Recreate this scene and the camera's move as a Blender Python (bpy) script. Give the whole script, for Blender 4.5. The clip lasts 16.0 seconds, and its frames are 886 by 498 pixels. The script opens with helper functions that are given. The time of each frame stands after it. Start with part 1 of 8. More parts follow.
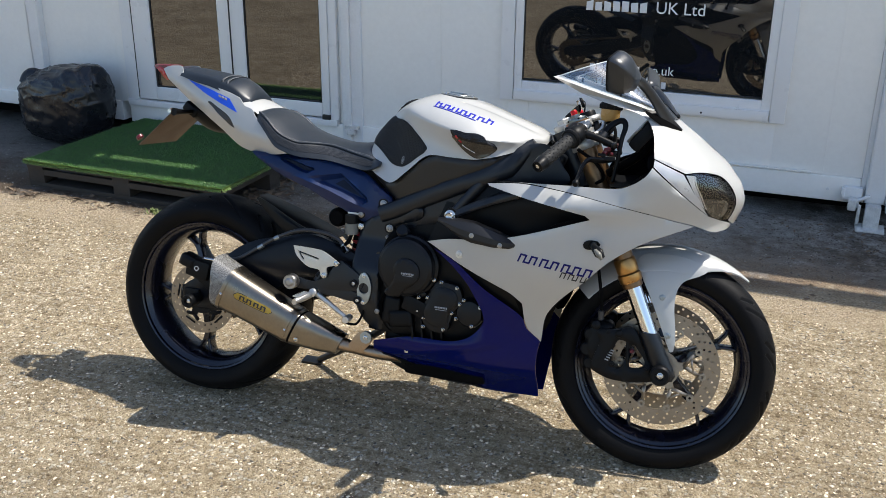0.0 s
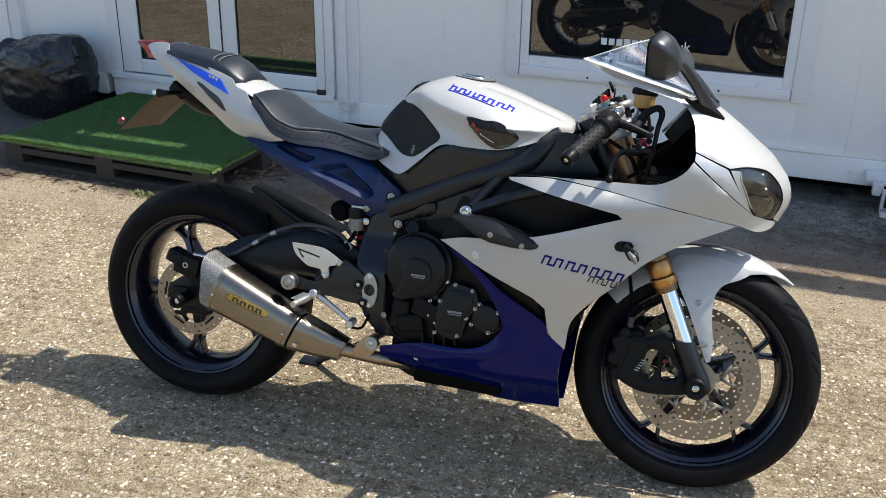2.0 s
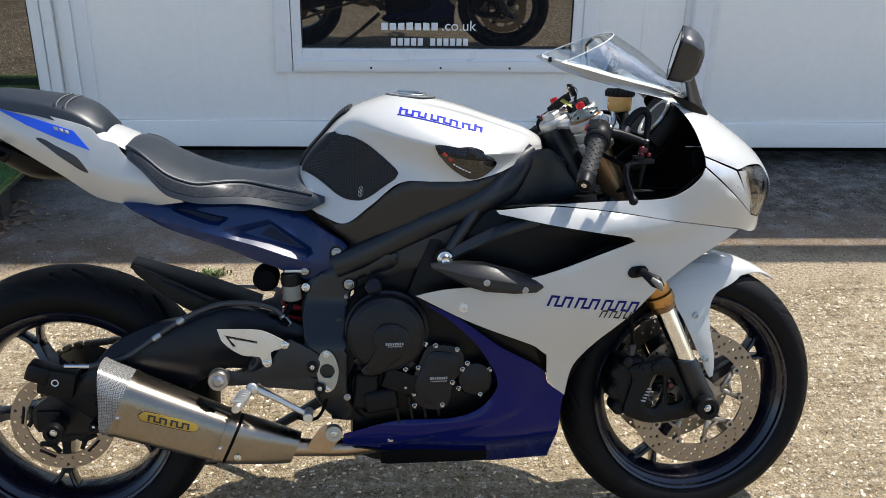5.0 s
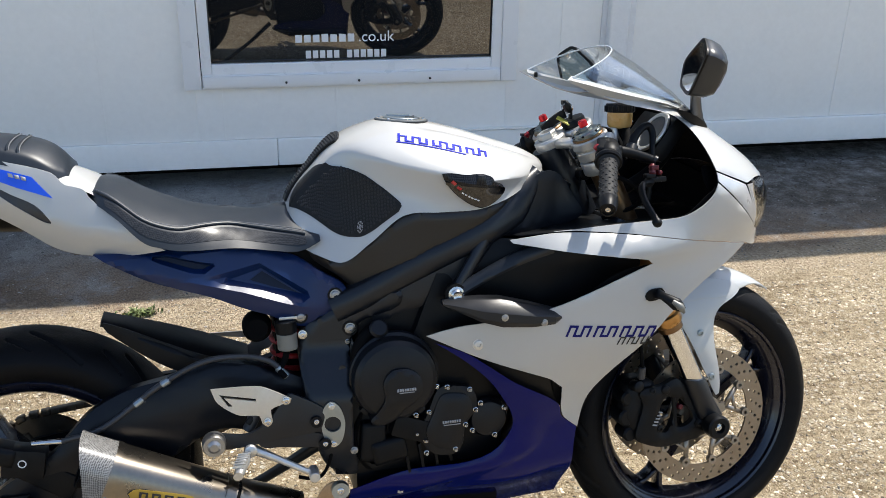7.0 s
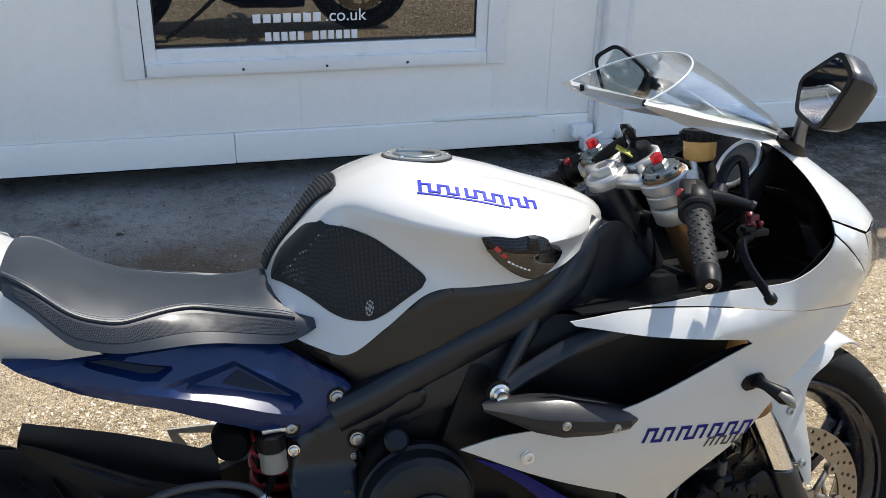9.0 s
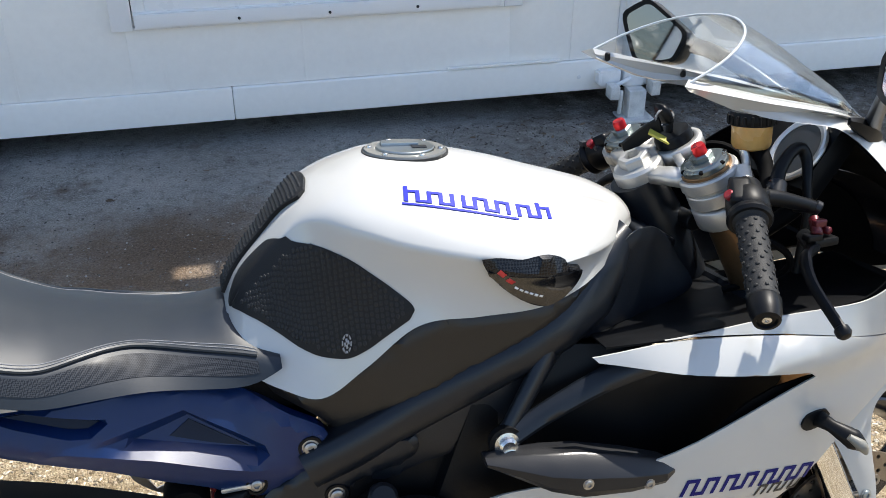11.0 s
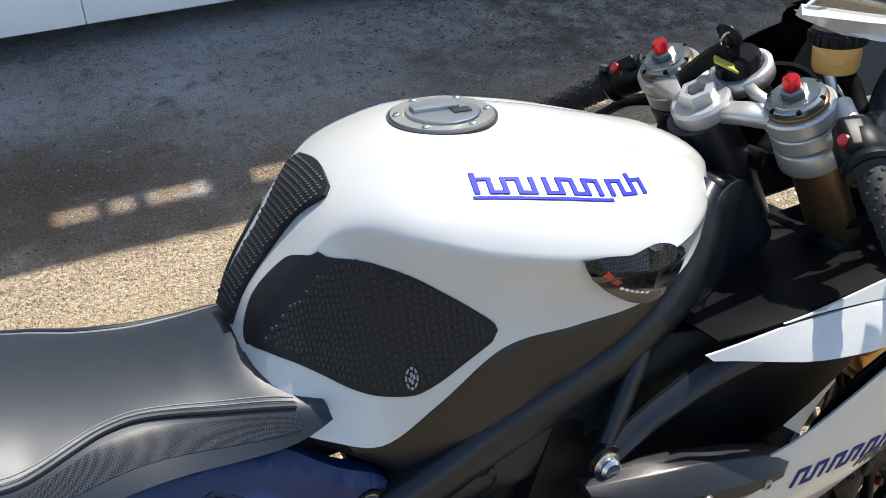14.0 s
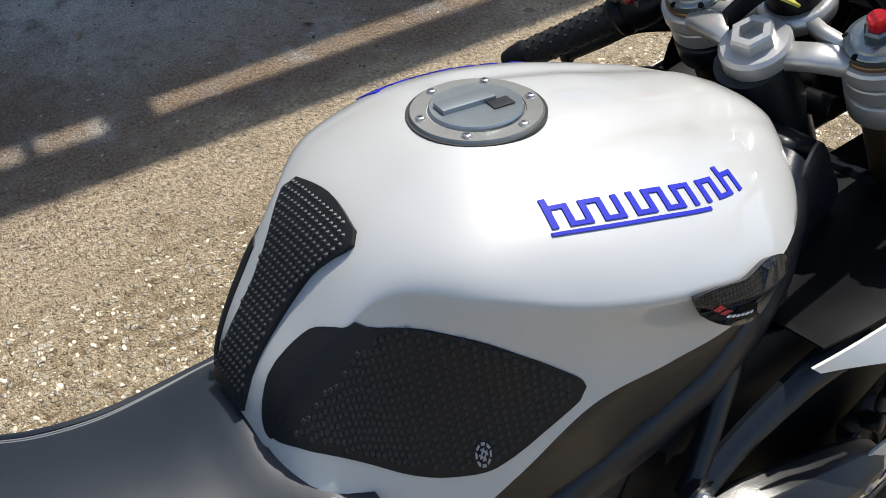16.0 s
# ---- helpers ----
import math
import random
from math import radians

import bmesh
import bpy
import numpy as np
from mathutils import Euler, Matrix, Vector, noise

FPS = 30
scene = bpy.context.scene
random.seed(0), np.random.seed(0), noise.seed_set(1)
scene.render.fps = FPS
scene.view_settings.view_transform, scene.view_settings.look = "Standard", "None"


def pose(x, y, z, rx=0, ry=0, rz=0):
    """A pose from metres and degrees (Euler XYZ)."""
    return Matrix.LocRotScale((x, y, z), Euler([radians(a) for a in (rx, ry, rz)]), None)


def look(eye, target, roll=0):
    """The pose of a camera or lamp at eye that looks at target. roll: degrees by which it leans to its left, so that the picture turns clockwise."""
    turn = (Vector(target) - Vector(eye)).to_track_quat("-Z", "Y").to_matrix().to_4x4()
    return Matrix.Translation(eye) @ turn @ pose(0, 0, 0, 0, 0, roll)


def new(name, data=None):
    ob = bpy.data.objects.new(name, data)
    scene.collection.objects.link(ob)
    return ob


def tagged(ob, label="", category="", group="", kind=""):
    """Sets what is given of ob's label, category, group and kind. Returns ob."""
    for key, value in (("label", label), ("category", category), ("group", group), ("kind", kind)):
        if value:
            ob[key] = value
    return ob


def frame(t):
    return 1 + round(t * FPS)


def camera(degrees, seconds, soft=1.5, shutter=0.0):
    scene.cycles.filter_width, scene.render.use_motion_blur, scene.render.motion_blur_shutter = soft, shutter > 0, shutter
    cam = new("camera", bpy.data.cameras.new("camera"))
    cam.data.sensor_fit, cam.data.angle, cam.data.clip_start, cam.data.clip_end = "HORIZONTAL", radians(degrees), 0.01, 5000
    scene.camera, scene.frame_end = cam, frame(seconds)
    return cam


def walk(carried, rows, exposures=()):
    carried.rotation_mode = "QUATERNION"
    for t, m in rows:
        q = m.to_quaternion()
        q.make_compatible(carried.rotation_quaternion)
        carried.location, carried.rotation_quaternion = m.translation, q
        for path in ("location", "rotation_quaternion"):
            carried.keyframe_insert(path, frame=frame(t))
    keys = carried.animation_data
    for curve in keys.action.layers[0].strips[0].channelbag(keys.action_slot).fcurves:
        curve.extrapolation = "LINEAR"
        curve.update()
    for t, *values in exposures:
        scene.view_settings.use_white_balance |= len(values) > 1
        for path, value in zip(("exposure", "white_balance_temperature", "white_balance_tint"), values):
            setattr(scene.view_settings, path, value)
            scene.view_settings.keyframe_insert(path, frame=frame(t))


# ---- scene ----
cam = camera(49.0, 16.0, soft=0.85)
METRES, TURN = 3.34, 18.0
ROWS = [
    (0.0, 0.0, 0.0, 0.0, 0.15, -21.64, -0.39),
    (0.5, 0.0383, -0.0017, -0.0023, 1.74, -21.79, -0.41),
    (1.0, 0.0472, 0.0079, -0.0035, 2.32, -22.26, -0.48),
    (1.5, 0.0235, 0.0417, -0.0069, 1.51, -22.84, -0.63),
    (2.0, -0.0193, 0.0755, -0.0061, -0.42, -23.49, -0.81),
    (2.5, -0.0479, 0.1022, -0.0093, -3.24, -24.06, -0.96),
    (3.0, -0.0859, 0.1491, -0.012, -6.89, -24.63, -1.12),
    (3.5, -0.1419, 0.1732, -0.0113, -11.29, -24.91, -1.32),
    (4.0, -0.1935, 0.1839, -0.0074, -15.62, -25.07, -1.34),
    (4.5, -0.205, 0.2099, -0.0103, -19.43, -24.94, -1.13),
    (5.0, -0.2018, 0.2461, -0.0117, -22.83, -24.79, -0.84),
    (7.5, -0.2519, 0.3525, -0.0144, -32.26, -24.67, -1.12),
    (8.0, -0.2172, 0.3874, -0.0185, -32.72, -25.2, -1.16),
    (8.5, -0.2048, 0.4248, -0.0213, -33.52, -25.92, -1.22),
    (9.0, -0.2072, 0.4679, -0.0243, -34.47, -26.8, -1.38),
    (11.5, -0.1416, 0.5457, -0.0327, -33.31, -31.91, 0.01),
    (12.0, -0.1613, 0.5791, -0.0346, -36.1, -33.07, 0.19),
    (12.5, -0.1712, 0.5978, -0.0373, -39.15, -34.12, -0.01),
    (13.0, -0.1715, 0.6049, -0.0369, -41.37, -35.23, -0.46),
    (13.5, -0.1735, 0.6118, -0.0353, -42.79, -36.78, -0.82),
    (14.0, -0.1536, 0.6347, -0.038, -44.36, -38.97, -0.82),
    (14.5, -0.1276, 0.6659, -0.0478, -46.72, -41.7, -0.58),
    (15.0, -0.1269, 0.6919, -0.0485, -49.64, -44.26, -0.58),
    (15.5, -0.134, 0.7058, -0.0473, -52.13, -46.08, -0.75),
    (16.0, -0.1273, 0.71, -0.045, -53.38, -47.07, -0.9),
]
EXPOSURES = [(0.0, 0.90, 6400, 10), (5.0, 1.06, 6400, 10), (9.0, 1.18, 6450, 10), (12.5, 1.38, 6450, 10), (14.5, 1.20, 6400, 10), (16.0, 0.82, 6400, 10)]
walk(cam, [(t, pose(1.529, -2.374, 1.556, 0, 0, TURN) @ pose(METRES * x, METRES * y, METRES * z, 90 + pitch, roll, yaw)) for t, x, y, z, yaw, pitch, roll in ROWS], EXPOSURES)

# ---- light: clear sky, high sun behind the cabins ----
world = bpy.data.worlds.new("sky")
scene.world = world
world.use_nodes = True
wn = world.node_tree
sky = wn.nodes.new("ShaderNodeTexSky")
sky.sky_type, sky.sun_disc = "NISHITA", False
sky.sun_elevation, sky.sun_rotation = radians(59.8), radians(63.4)
wn.links.new(sky.outputs[0], wn.nodes["Background"].inputs[0])
wn.nodes["Background"].inputs[1].default_value = 0.113
sun = new("sun", bpy.data.lights.new("sun", "SUN"))
sun.data.energy, sun.data.angle, sun.data.color = 3.6, radians(0.53), (1.0, 0.945, 0.85)
sun.matrix_world = look((5.2, 2.6, 10.0), (0, 0, 0))

# ---- materials ----
MATS = {}


def mat(name, col, rough=0.5, metal=0.0, var=0.12, scale=12.0, bump=0.0, bscale=300.0, coat=0.0, dirt=0.0, spec=0.5, island=0.0):
    """A painted, moulded or metal surface: base colour with broad and fine variation, uneven gloss, fine relief."""
    m = bpy.data.materials.new(name)
    m.use_nodes = True
    nt = m.node_tree
    N, Lk = nt.nodes, nt.links
    b = N["Principled BSDF"]
    tc = N.new("ShaderNodeTexCoord")
    n1 = N.new("ShaderNodeTexNoise")
    n1.inputs["Scale"].default_value, n1.inputs["Detail"].default_value = scale, 6
    n2 = N.new("ShaderNodeTexNoise")
    n2.inputs["Scale"].default_value, n2.inputs["Detail"].default_value = scale * 14, 3
    for n in (n1, n2):
        Lk.new(tc.outputs["Object"], n.inputs["Vector"])
    add = N.new("ShaderNodeMath")
    add.operation = "ADD"
    Lk.new(n1.outputs[0], add.inputs[0])
    Lk.new(n2.outputs[0], add.inputs[1])
    mr = N.new("ShaderNodeMapRange")
    mr.inputs[1].default_value, mr.inputs[2].default_value = 0.6, 1.4
    mr.inputs[3].default_value, mr.inputs[4].default_value = 1 - var, 1 + var
    Lk.new(add.outputs[0], mr.inputs[0])
    mul = N.new("ShaderNodeMix")
    mul.data_type, mul.blend_type = "RGBA", "MULTIPLY"
    mul.inputs[0].default_value = 1
    mul.inputs[6].default_value = (*col, 1)
    Lk.new(mr.outputs[0], mul.inputs[7])
    out = mul.outputs[2]
    if dirt:
        n3 = N.new("ShaderNodeTexNoise")
        n3.inputs["Scale"].default_value, n3.inputs["Detail"].default_value, n3.inputs["Roughness"].default_value = 3.0, 9, 0.7
        Lk.new(tc.outputs["Object"], n3.inputs["Vector"])
        r3 = N.new("ShaderNodeMapRange")
        r3.inputs[1].default_value, r3.inputs[2].default_value, r3.inputs[4].default_value = 0.5, 0.75, dirt
        Lk.new(n3.outputs[0], r3.inputs[0])
        mx = N.new("ShaderNodeMix")
        mx.data_type = "RGBA"
        mx.inputs[7].default_value = (0.16, 0.13, 0.10, 1)
        Lk.new(r3.outputs[0], mx.inputs[0])
        Lk.new(out, mx.inputs[6])
        out = mx.outputs[2]
    if island:
        oi = N.new("ShaderNodeNewGeometry")
        r4 = N.new("ShaderNodeMapRange")
        r4.inputs[3].default_value, r4.inputs[4].default_value = 1 - island, 1 + island
        Lk.new(oi.outputs["Random Per Island"], r4.inputs[0])
        m4 = N.new("ShaderNodeMix")
        m4.data_type, m4.blend_type = "RGBA", "MULTIPLY"
        m4.inputs[0].default_value = 1
        Lk.new(out, m4.inputs[6])
        Lk.new(r4.outputs[0], m4.inputs[7])
        out = m4.outputs[2]
    Lk.new(out, b.inputs["Base Color"])
    rr = N.new("ShaderNodeMapRange")
    rr.inputs[1].default_value, rr.inputs[2].default_value = 0.3, 0.7
    rr.inputs[3].default_value, rr.inputs[4].default_value = max(0.02, rough * 0.85), min(1, rough * 1.2)
    Lk.new(n1.outputs[0], rr.inputs[0])
    Lk.new(rr.outputs[0], b.inputs["Roughness"])
    b.inputs["Metallic"].default_value = metal
    b.inputs["Specular IOR Level"].default_value = spec
    b.inputs["Coat Weight"].default_value = coat
    b.inputs["Coat Roughness"].default_value = 0.04
    if bump:
        n5 = N.new("ShaderNodeTexNoise")
        n5.inputs["Scale"].default_value, n5.inputs["Detail"].default_value = bscale, 4
        Lk.new(tc.outputs["Object"], n5.inputs["Vector"])
        bp = N.new("ShaderNodeBump")
        bp.inputs["Strength"].default_value, bp.inputs["Distance"].default_value = bump, 0.002
        Lk.new(n5.outputs[0], bp.inputs["Height"])
        Lk.new(bp.outputs[0], b.inputs["Normal"])
    MATS[name] = m
    return m


def glass(name, col, rough=0.02, ior=1.45, trans=1.0):
    m = mat(name, col, rough, var=0.02)
    b = m.node_tree.nodes["Principled BSDF"]
    b.inputs["Transmission Weight"].default_value = trans
    b.inputs["IOR"].default_value = ior
    return m


PEARL = mat("pearl_white_paint", (0.455, 0.452, 0.432), 0.42, 0.16, var=0.006, bump=0.03, bscale=1800, coat=0.9, spec=0.20)
SILVER_PAINT = mat("silver_grey_paint", (0.55, 0.56, 0.57), 0.3, 0.2, var=0.03, coat=0.7)
BLUE = mat("dark_blue_paint", (0.0001, 0.0034, 0.078), 0.12, 0.0, var=0.05, bump=0.02, bscale=1500, coat=0.30, spec=0.05)
NAVY = mat("navy_satin_paint", (0.0012, 0.0135, 0.066), 0.40, 0.0, var=0.06, bump=0.06, bscale=900, coat=0.12, spec=0.35)
NAVY.node_tree.nodes["Principled BSDF"].inputs["Coat Roughness"].default_value = 0.28
NAVY_DARK = mat("dark_navy_web", (0.004, 0.008, 0.022), 0.45, var=0.1, bump=0.1, bscale=900, spec=0.25)
BOLT_STEEL = mat("dull_bolt_steel", (0.34, 0.33, 0.32), 0.34, 0.95, var=0.1, scale=60)
SHELL_GREY = mat("smooth_dark_grey_shell", (0.020, 0.0235, 0.0285), 0.32, var=0.06, bump=0.05, bscale=900)
SLIDER_GREY = mat("moulded_dark_grey_plastic", (0.011, 0.0115, 0.013), 0.34, var=0.06, bump=0.08, bscale=900, spec=0.35)
BLUE_DECAL = mat("blue_vinyl", (0.022, 0.028, 0.36), 0.5, var=0.03, spec=0.12)
BRIGHT_BLUE = mat("bright_blue_vinyl", (0.01, 0.09, 0.72), 0.35, var=0.03)
BLACK_PLASTIC = mat("black_plastic", (0.0045, 0.0048, 0.0055), 0.40, var=0.15, bump=0.04, bscale=700, spec=0.16)
GREY_PLASTIC = mat("dark_grey_plastic", (0.030, 0.030, 0.032), 0.42, var=0.12, bump=0.2, bscale=900)
FRAME_BLACK = mat("satin_black_frame_paint", (0.0055, 0.0075, 0.0110), 0.35, 0.0, var=0.1, bump=0.10, bscale=500, spec=0.42)
SWINGARM_BLACK = mat("swingarm_black_paint", (0.0036, 0.0048, 0.0076), 0.36, 0.0, var=0.15, bump=0.12, bscale=500, spec=0.26)
BROWNISH = mat("brown_black_cover", (0.0125, 0.0112, 0.0105), 0.34, var=0.08, bump=0.15, bscale=900, spec=0.42)
COVER_BLACK = mat("cast_cover_black", (0.0042, 0.0050, 0.0068), 0.38, 0.0, var=0.15, scale=30, bump=0.12, bscale=500, spec=0.28)
ENGINE_BLACK = mat("engine_black_paint", (0.0035, 0.0038, 0.0046), 0.40, 0.0, var=0.2, bump=0.15, bscale=300, spec=0.16)
# near-black: puts shade into hollows and gaps; also colours hoses and rubber
SHADE_RUBBER_BLACK = mat("shadow_black_rubber", (0.002, 0.002, 0.0023), 0.7, var=0.2, spec=0.08)
RUBBER = mat("tyre_rubber", (0.0036, 0.0036, 0.0041), 0.55, var=0.25, scale=20, bump=0.3, bscale=400, dirt=0.015, spec=0.12)
GRIP_RUBBER = mat("grip_rubber", (0.02, 0.02, 0.02), 0.6, var=0.1, bump=0.3, bscale=800, spec=0.22)
SEAT_VINYL = mat("black_seat_vinyl", (0.0120, 0.0165, 0.0230), 0.42, var=0.08, scale=10, bump=0.03, bscale=1400, spec=0.40)
THREAD = mat("grey_thread", (0.16, 0.165, 0.175), 0.7, var=0.1)
NUB = mat("shiny_rubber_nub", (0.013, 0.0135, 0.014), 0.48, var=0.06, spec=0.32)
GUARD_BLACK = mat("black_lacquer", (0.006, 0.0055, 0.006), 0.12, var=0.05, coat=0.6)
PAD = mat("matt_black_rubber_pad", (0.009, 0.0095, 0.0105), 0.45, var=0.06, bump=0.2, bscale=600, spec=0.22)


def carbon(name, dark, light, coat, cell=0.0032):
    """Woven carbon under lacquer: a slanted check of two greys."""
    m = mat(name, light, 0.25, var=0.2, scale=40, coat=coat)
    N, Lk = m.node_tree.nodes, m.node_tree.links
    b = N["Principled BSDF"]
    ck, mp, tc = N.new("ShaderNodeTexChecker"), N.new("ShaderNodeMapping"), N.new("ShaderNodeTexCoord")
    mp.inputs["Rotation"].default_value = (0.0, radians(40), 0.0)
    ck.inputs["Scale"].default_value = 1 / cell
    ck.inputs["Color1"].default_value, ck.inputs["Color2"].default_value = (*dark, 1), (*light, 1)
    Lk.new(tc.outputs["Object"], mp.inputs["Vector"])
    Lk.new(mp.outputs[0], ck.inputs["Vector"])
    Lk.new(ck.outputs["Color"], b.inputs["Base Color"])
    return m


CARBON = carbon("carbon_weave", (0.004, 0.004, 0.005), (0.018, 0.019, 0.021), 0.08, 0.0024)
CARBON.node_tree.nodes["Principled BSDF"].inputs["Specular IOR Level"].default_value = 0.22
CARBON.node_tree.nodes["Principled BSDF"].inputs["Roughness"].default_value = 0.38
STEEL = mat("bright_steel", (0.60, 0.59, 0.57), 0.24, 1.0, var=0.06, scale=30)
DISC_STEEL = mat("worn_disc_steel", (0.27, 0.222, 0.170), 0.36, 0.85, var=0.12, scale=40)
TITAN = mat("brushed_titanium", (0.25, 0.22, 0.18), 0.29, 1.0, var=0.10, scale=9, bump=0.06, bscale=600)
TITAN_TAN = mat("heat_tinted_steel", (0.36, 0.27, 0.19), 0.34, 1.0, var=0.12, scale=20)
CHROME = mat("chrome", (0.78, 0.78, 0.78), 0.07, 1.0, var=0.02)
ALU = mat("cast_aluminium", (0.60, 0.59, 0.565), 0.36, 0.8, var=0.05, bump=0.2, bscale=500)
ALU_GREY = mat("machined_grey_aluminium", (0.33, 0.36, 0.37), 0.34, 0.9, var=0.06)
YOKE_SILVER = mat("blasted_silver_yoke", (0.44, 0.435, 0.415), 0.38, 0.6, var=0.06, scale=30, bump=0.12, bscale=900)
CAP_GREY = mat("machined_fork_cap", (0.20, 0.225, 0.225), 0.30, 0.9, var=0.08, scale=40)
GOLD = mat("gold_anodised_fork", (0.47, 0.26, 0.09), 0.28, 0.9, var=0.08)
BRONZE = mat("bronze_fork_tube", (0.20, 0.115, 0.055), 0.32, 0.8, var=0.1)
RED_ALU = mat("red_anodised", (0.55, 0.015, 0.02), 0.3, 0.6, var=0.05)
RED_PLASTIC = mat("red_plastic", (0.22, 0.010, 0.015), 0.3, var=0.05)
RED_SPRING = mat("red_spring_paint", (0.35, 0.015, 0.015), 0.4, var=0.1)
LENS_RED = mat("bright_red_lens", (0.30, 0.008, 0.012), 0.22, var=0.05, coat=0.2)
TAIL_RED = mat("red_tail_lens", (0.11, 0.004, 0.010), 0.28, var=0.05, coat=0.1)
YELLOW_TAG = mat("yellow_tag", (0.40, 0.36, 0.05), 0.5, var=0.05)
AMBER = mat("amber_fluid_pot", (0.50, 0.29, 0.09), 0.25, var=0.1)
AMBER.node_tree.nodes["Principled BSDF"].inputs["Subsurface Weight"].default_value = 0.3
AMBER.node_tree.nodes["Principled BSDF"].inputs["Subsurface Radius"].default_value = (0.01, 0.006, 0.003)
POT_GREY = mat("translucent_grey_pot", (0.17, 0.165, 0.14), 0.35, var=0.06)
PLATE_TAN = mat("plate_back", (0.075, 0.042, 0.022), 0.5, var=0.1)
BADGE_YELLOW = mat("yellow_badge", (0.36, 0.235, 0.03), 0.34, 0.3, var=0.08)
WHITE_INK = mat("white_ink", (0.75, 0.75, 0.75), 0.5, var=0.02)
GREY_INK = mat("grey_ink", (0.30, 0.30, 0.30), 0.5, var=0.02)
BLACK_INK = mat("black_ink", (0.012, 0.012, 0.012), 0.4, var=0.02)
RED_INK = mat("red_ink", (0.45, 0.03, 0.03), 0.4, var=0.02)
CHAIN = mat("dark_chain_steel", (0.13, 0.105, 0.075), 0.42, 0.8, var=0.3, scale=60)
RIM_BLUE = mat("blue_black_rim_paint", (0.004, 0.005, 0.014), 0.26, 0.3, var=0.08, coat=0.5)
SEAT_WEAVE = carbon("woven_seat_side", (0.012, 0.0135, 0.016), (0.038, 0.040, 0.044), 0.0, 0.0017)
SEAT_WEAVE.node_tree.nodes["Principled BSDF"].inputs["Roughness"].default_value = 0.55
SEAT_WEAVE.node_tree.nodes["Principled BSDF"].inputs["Specular IOR Level"].default_value = 0.25
CARBON_GREY = carbon("grey_carbon_weave", (0.075, 0.074, 0.070), (0.24, 0.235, 0.225), 0.4, 0.0022)
DARK_RED = mat("dark_red_anodised", (0.085, 0.004, 0.008), 0.40, 0.3, var=0.1)
CARRIER = mat("brown_grey_disc_carrier", (0.30, 0.265, 0.22), 0.38, 0.8, var=0.1)
DARK_DECAL = mat("dark_blue_vinyl", (0.006, 0.008, 0.11), 0.45, var=0.03, spec=0.15)
FILLER_GREY = mat("pale_anodised_filler_ring", (0.22, 0.22, 0.205), 0.42, 0.5, var=0.06)
LAMP_BACK = mat("lamp_housing_black", (0.007, 0.007, 0.008), 0.15, 0.2, var=0.1)
MIRROR = mat("mirror_glass", (0.85, 0.85, 0.86), 0.02, 1.0, var=0.01)


def clear_sheet(name, tint, ior, graze=0.8):
    """Thin clear plastic: lets light straight through and mirrors the sky by its Fresnel gloss."""
    m = bpy.data.materials.new(name)
    m.use_nodes = True
    N, Lk = m.node_tree.nodes, m.node_tree.links
    N.remove(N["Principled BSDF"])
    t, g, x = N.new("ShaderNodeBsdfTransparent"), N.new("ShaderNodeBsdfGlossy"), N.new("ShaderNodeMixShader")
    t.inputs["Color"].default_value = (*tint, 1)
    g.inputs["Roughness"].default_value = 0.03
    lw, pw = N.new("ShaderNodeLayerWeight"), N.new("ShaderNodeMath")
    lw.inputs["Blend"].default_value = 0.5
    pw.operation = "POWER"
    pw.inputs[1].default_value = 4.0
    mr = N.new("ShaderNodeMapRange")
    mr.inputs[3].default_value, mr.inputs[4].default_value = ((ior - 1) / (ior + 1)) ** 2, graze
    Lk.new(lw.outputs["Facing"], pw.inputs[0])
    Lk.new(pw.outputs[0], mr.inputs[0])
    Lk.new(mr.outputs[0], x.inputs[0])
    Lk.new(t.outputs[0], x.inputs[1])
    Lk.new(g.outputs[0], x.inputs[2])
    Lk.new(x.outputs[0], N["Material Output"].inputs["Surface"])
    return m


SCREEN = clear_sheet("clear_screen", (0.90, 0.93, 0.95), 2.4)
# glow of the clear screen's edge, given as a pale colour
SCREEN_EDGE = mat("pale_edge_glow", (0.50, 0.53, 0.55), 0.2, var=0.05)
SCREEN_TINT = clear_sheet("smoked_screen_base", (0.55, 0.57, 0.6), 1.5)
LENS = clear_sheet("headlight_lens", (0.93, 0.93, 0.93), 1.45, 0.38)
# warm grey imitates the ground mirrored in the lower headlight
GROUND_REFLECTION = mat("warm_ground_reflection", (0.085, 0.078, 0.066), 0.26, 0.4, var=0.15, scale=40)
# same grass in a lighter green: sun on the mat's edge put into colour
TURF_EDGE = mat("sunlit_plastic_grass", (0.20, 0.30, 0.085), 0.5, var=0.3, scale=20, island=0.6)
WALL_WHITE = mat("off_white_cabin_paint", (0.89, 0.875, 0.83), 0.42, var=0.03, scale=3, bump=0.12, bscale=40, dirt=0.05)
UPVC = mat("white_upvc", (0.80, 0.80, 0.79), 0.3, var=0.015, dirt=0.03)
WALL_POST = mat("white_gloss_steel_paint", (0.80, 0.80, 0.79), 0.38, var=0.04, scale=6, bump=0.2, bscale=60, dirt=0.2)
FOOT_PAINT = mat("flaking_white_paint", (0.62, 0.61, 0.58), 0.6, var=0.3, scale=30, bump=0.6, bscale=120, dirt=0.6)
PANE = mat("dark_filmed_glass", (0.010, 0.011, 0.012), 0.015, var=0.02)
PANE.node_tree.nodes["Principled BSDF"].inputs["IOR"].default_value = 2.3
GASKET = mat("black_gasket", (0.015, 0.015, 0.015), 0.5, var=0.1)
ROOFING = mat("grey_roof_sheet", (0.25, 0.25, 0.25), 0.6, var=0.15)
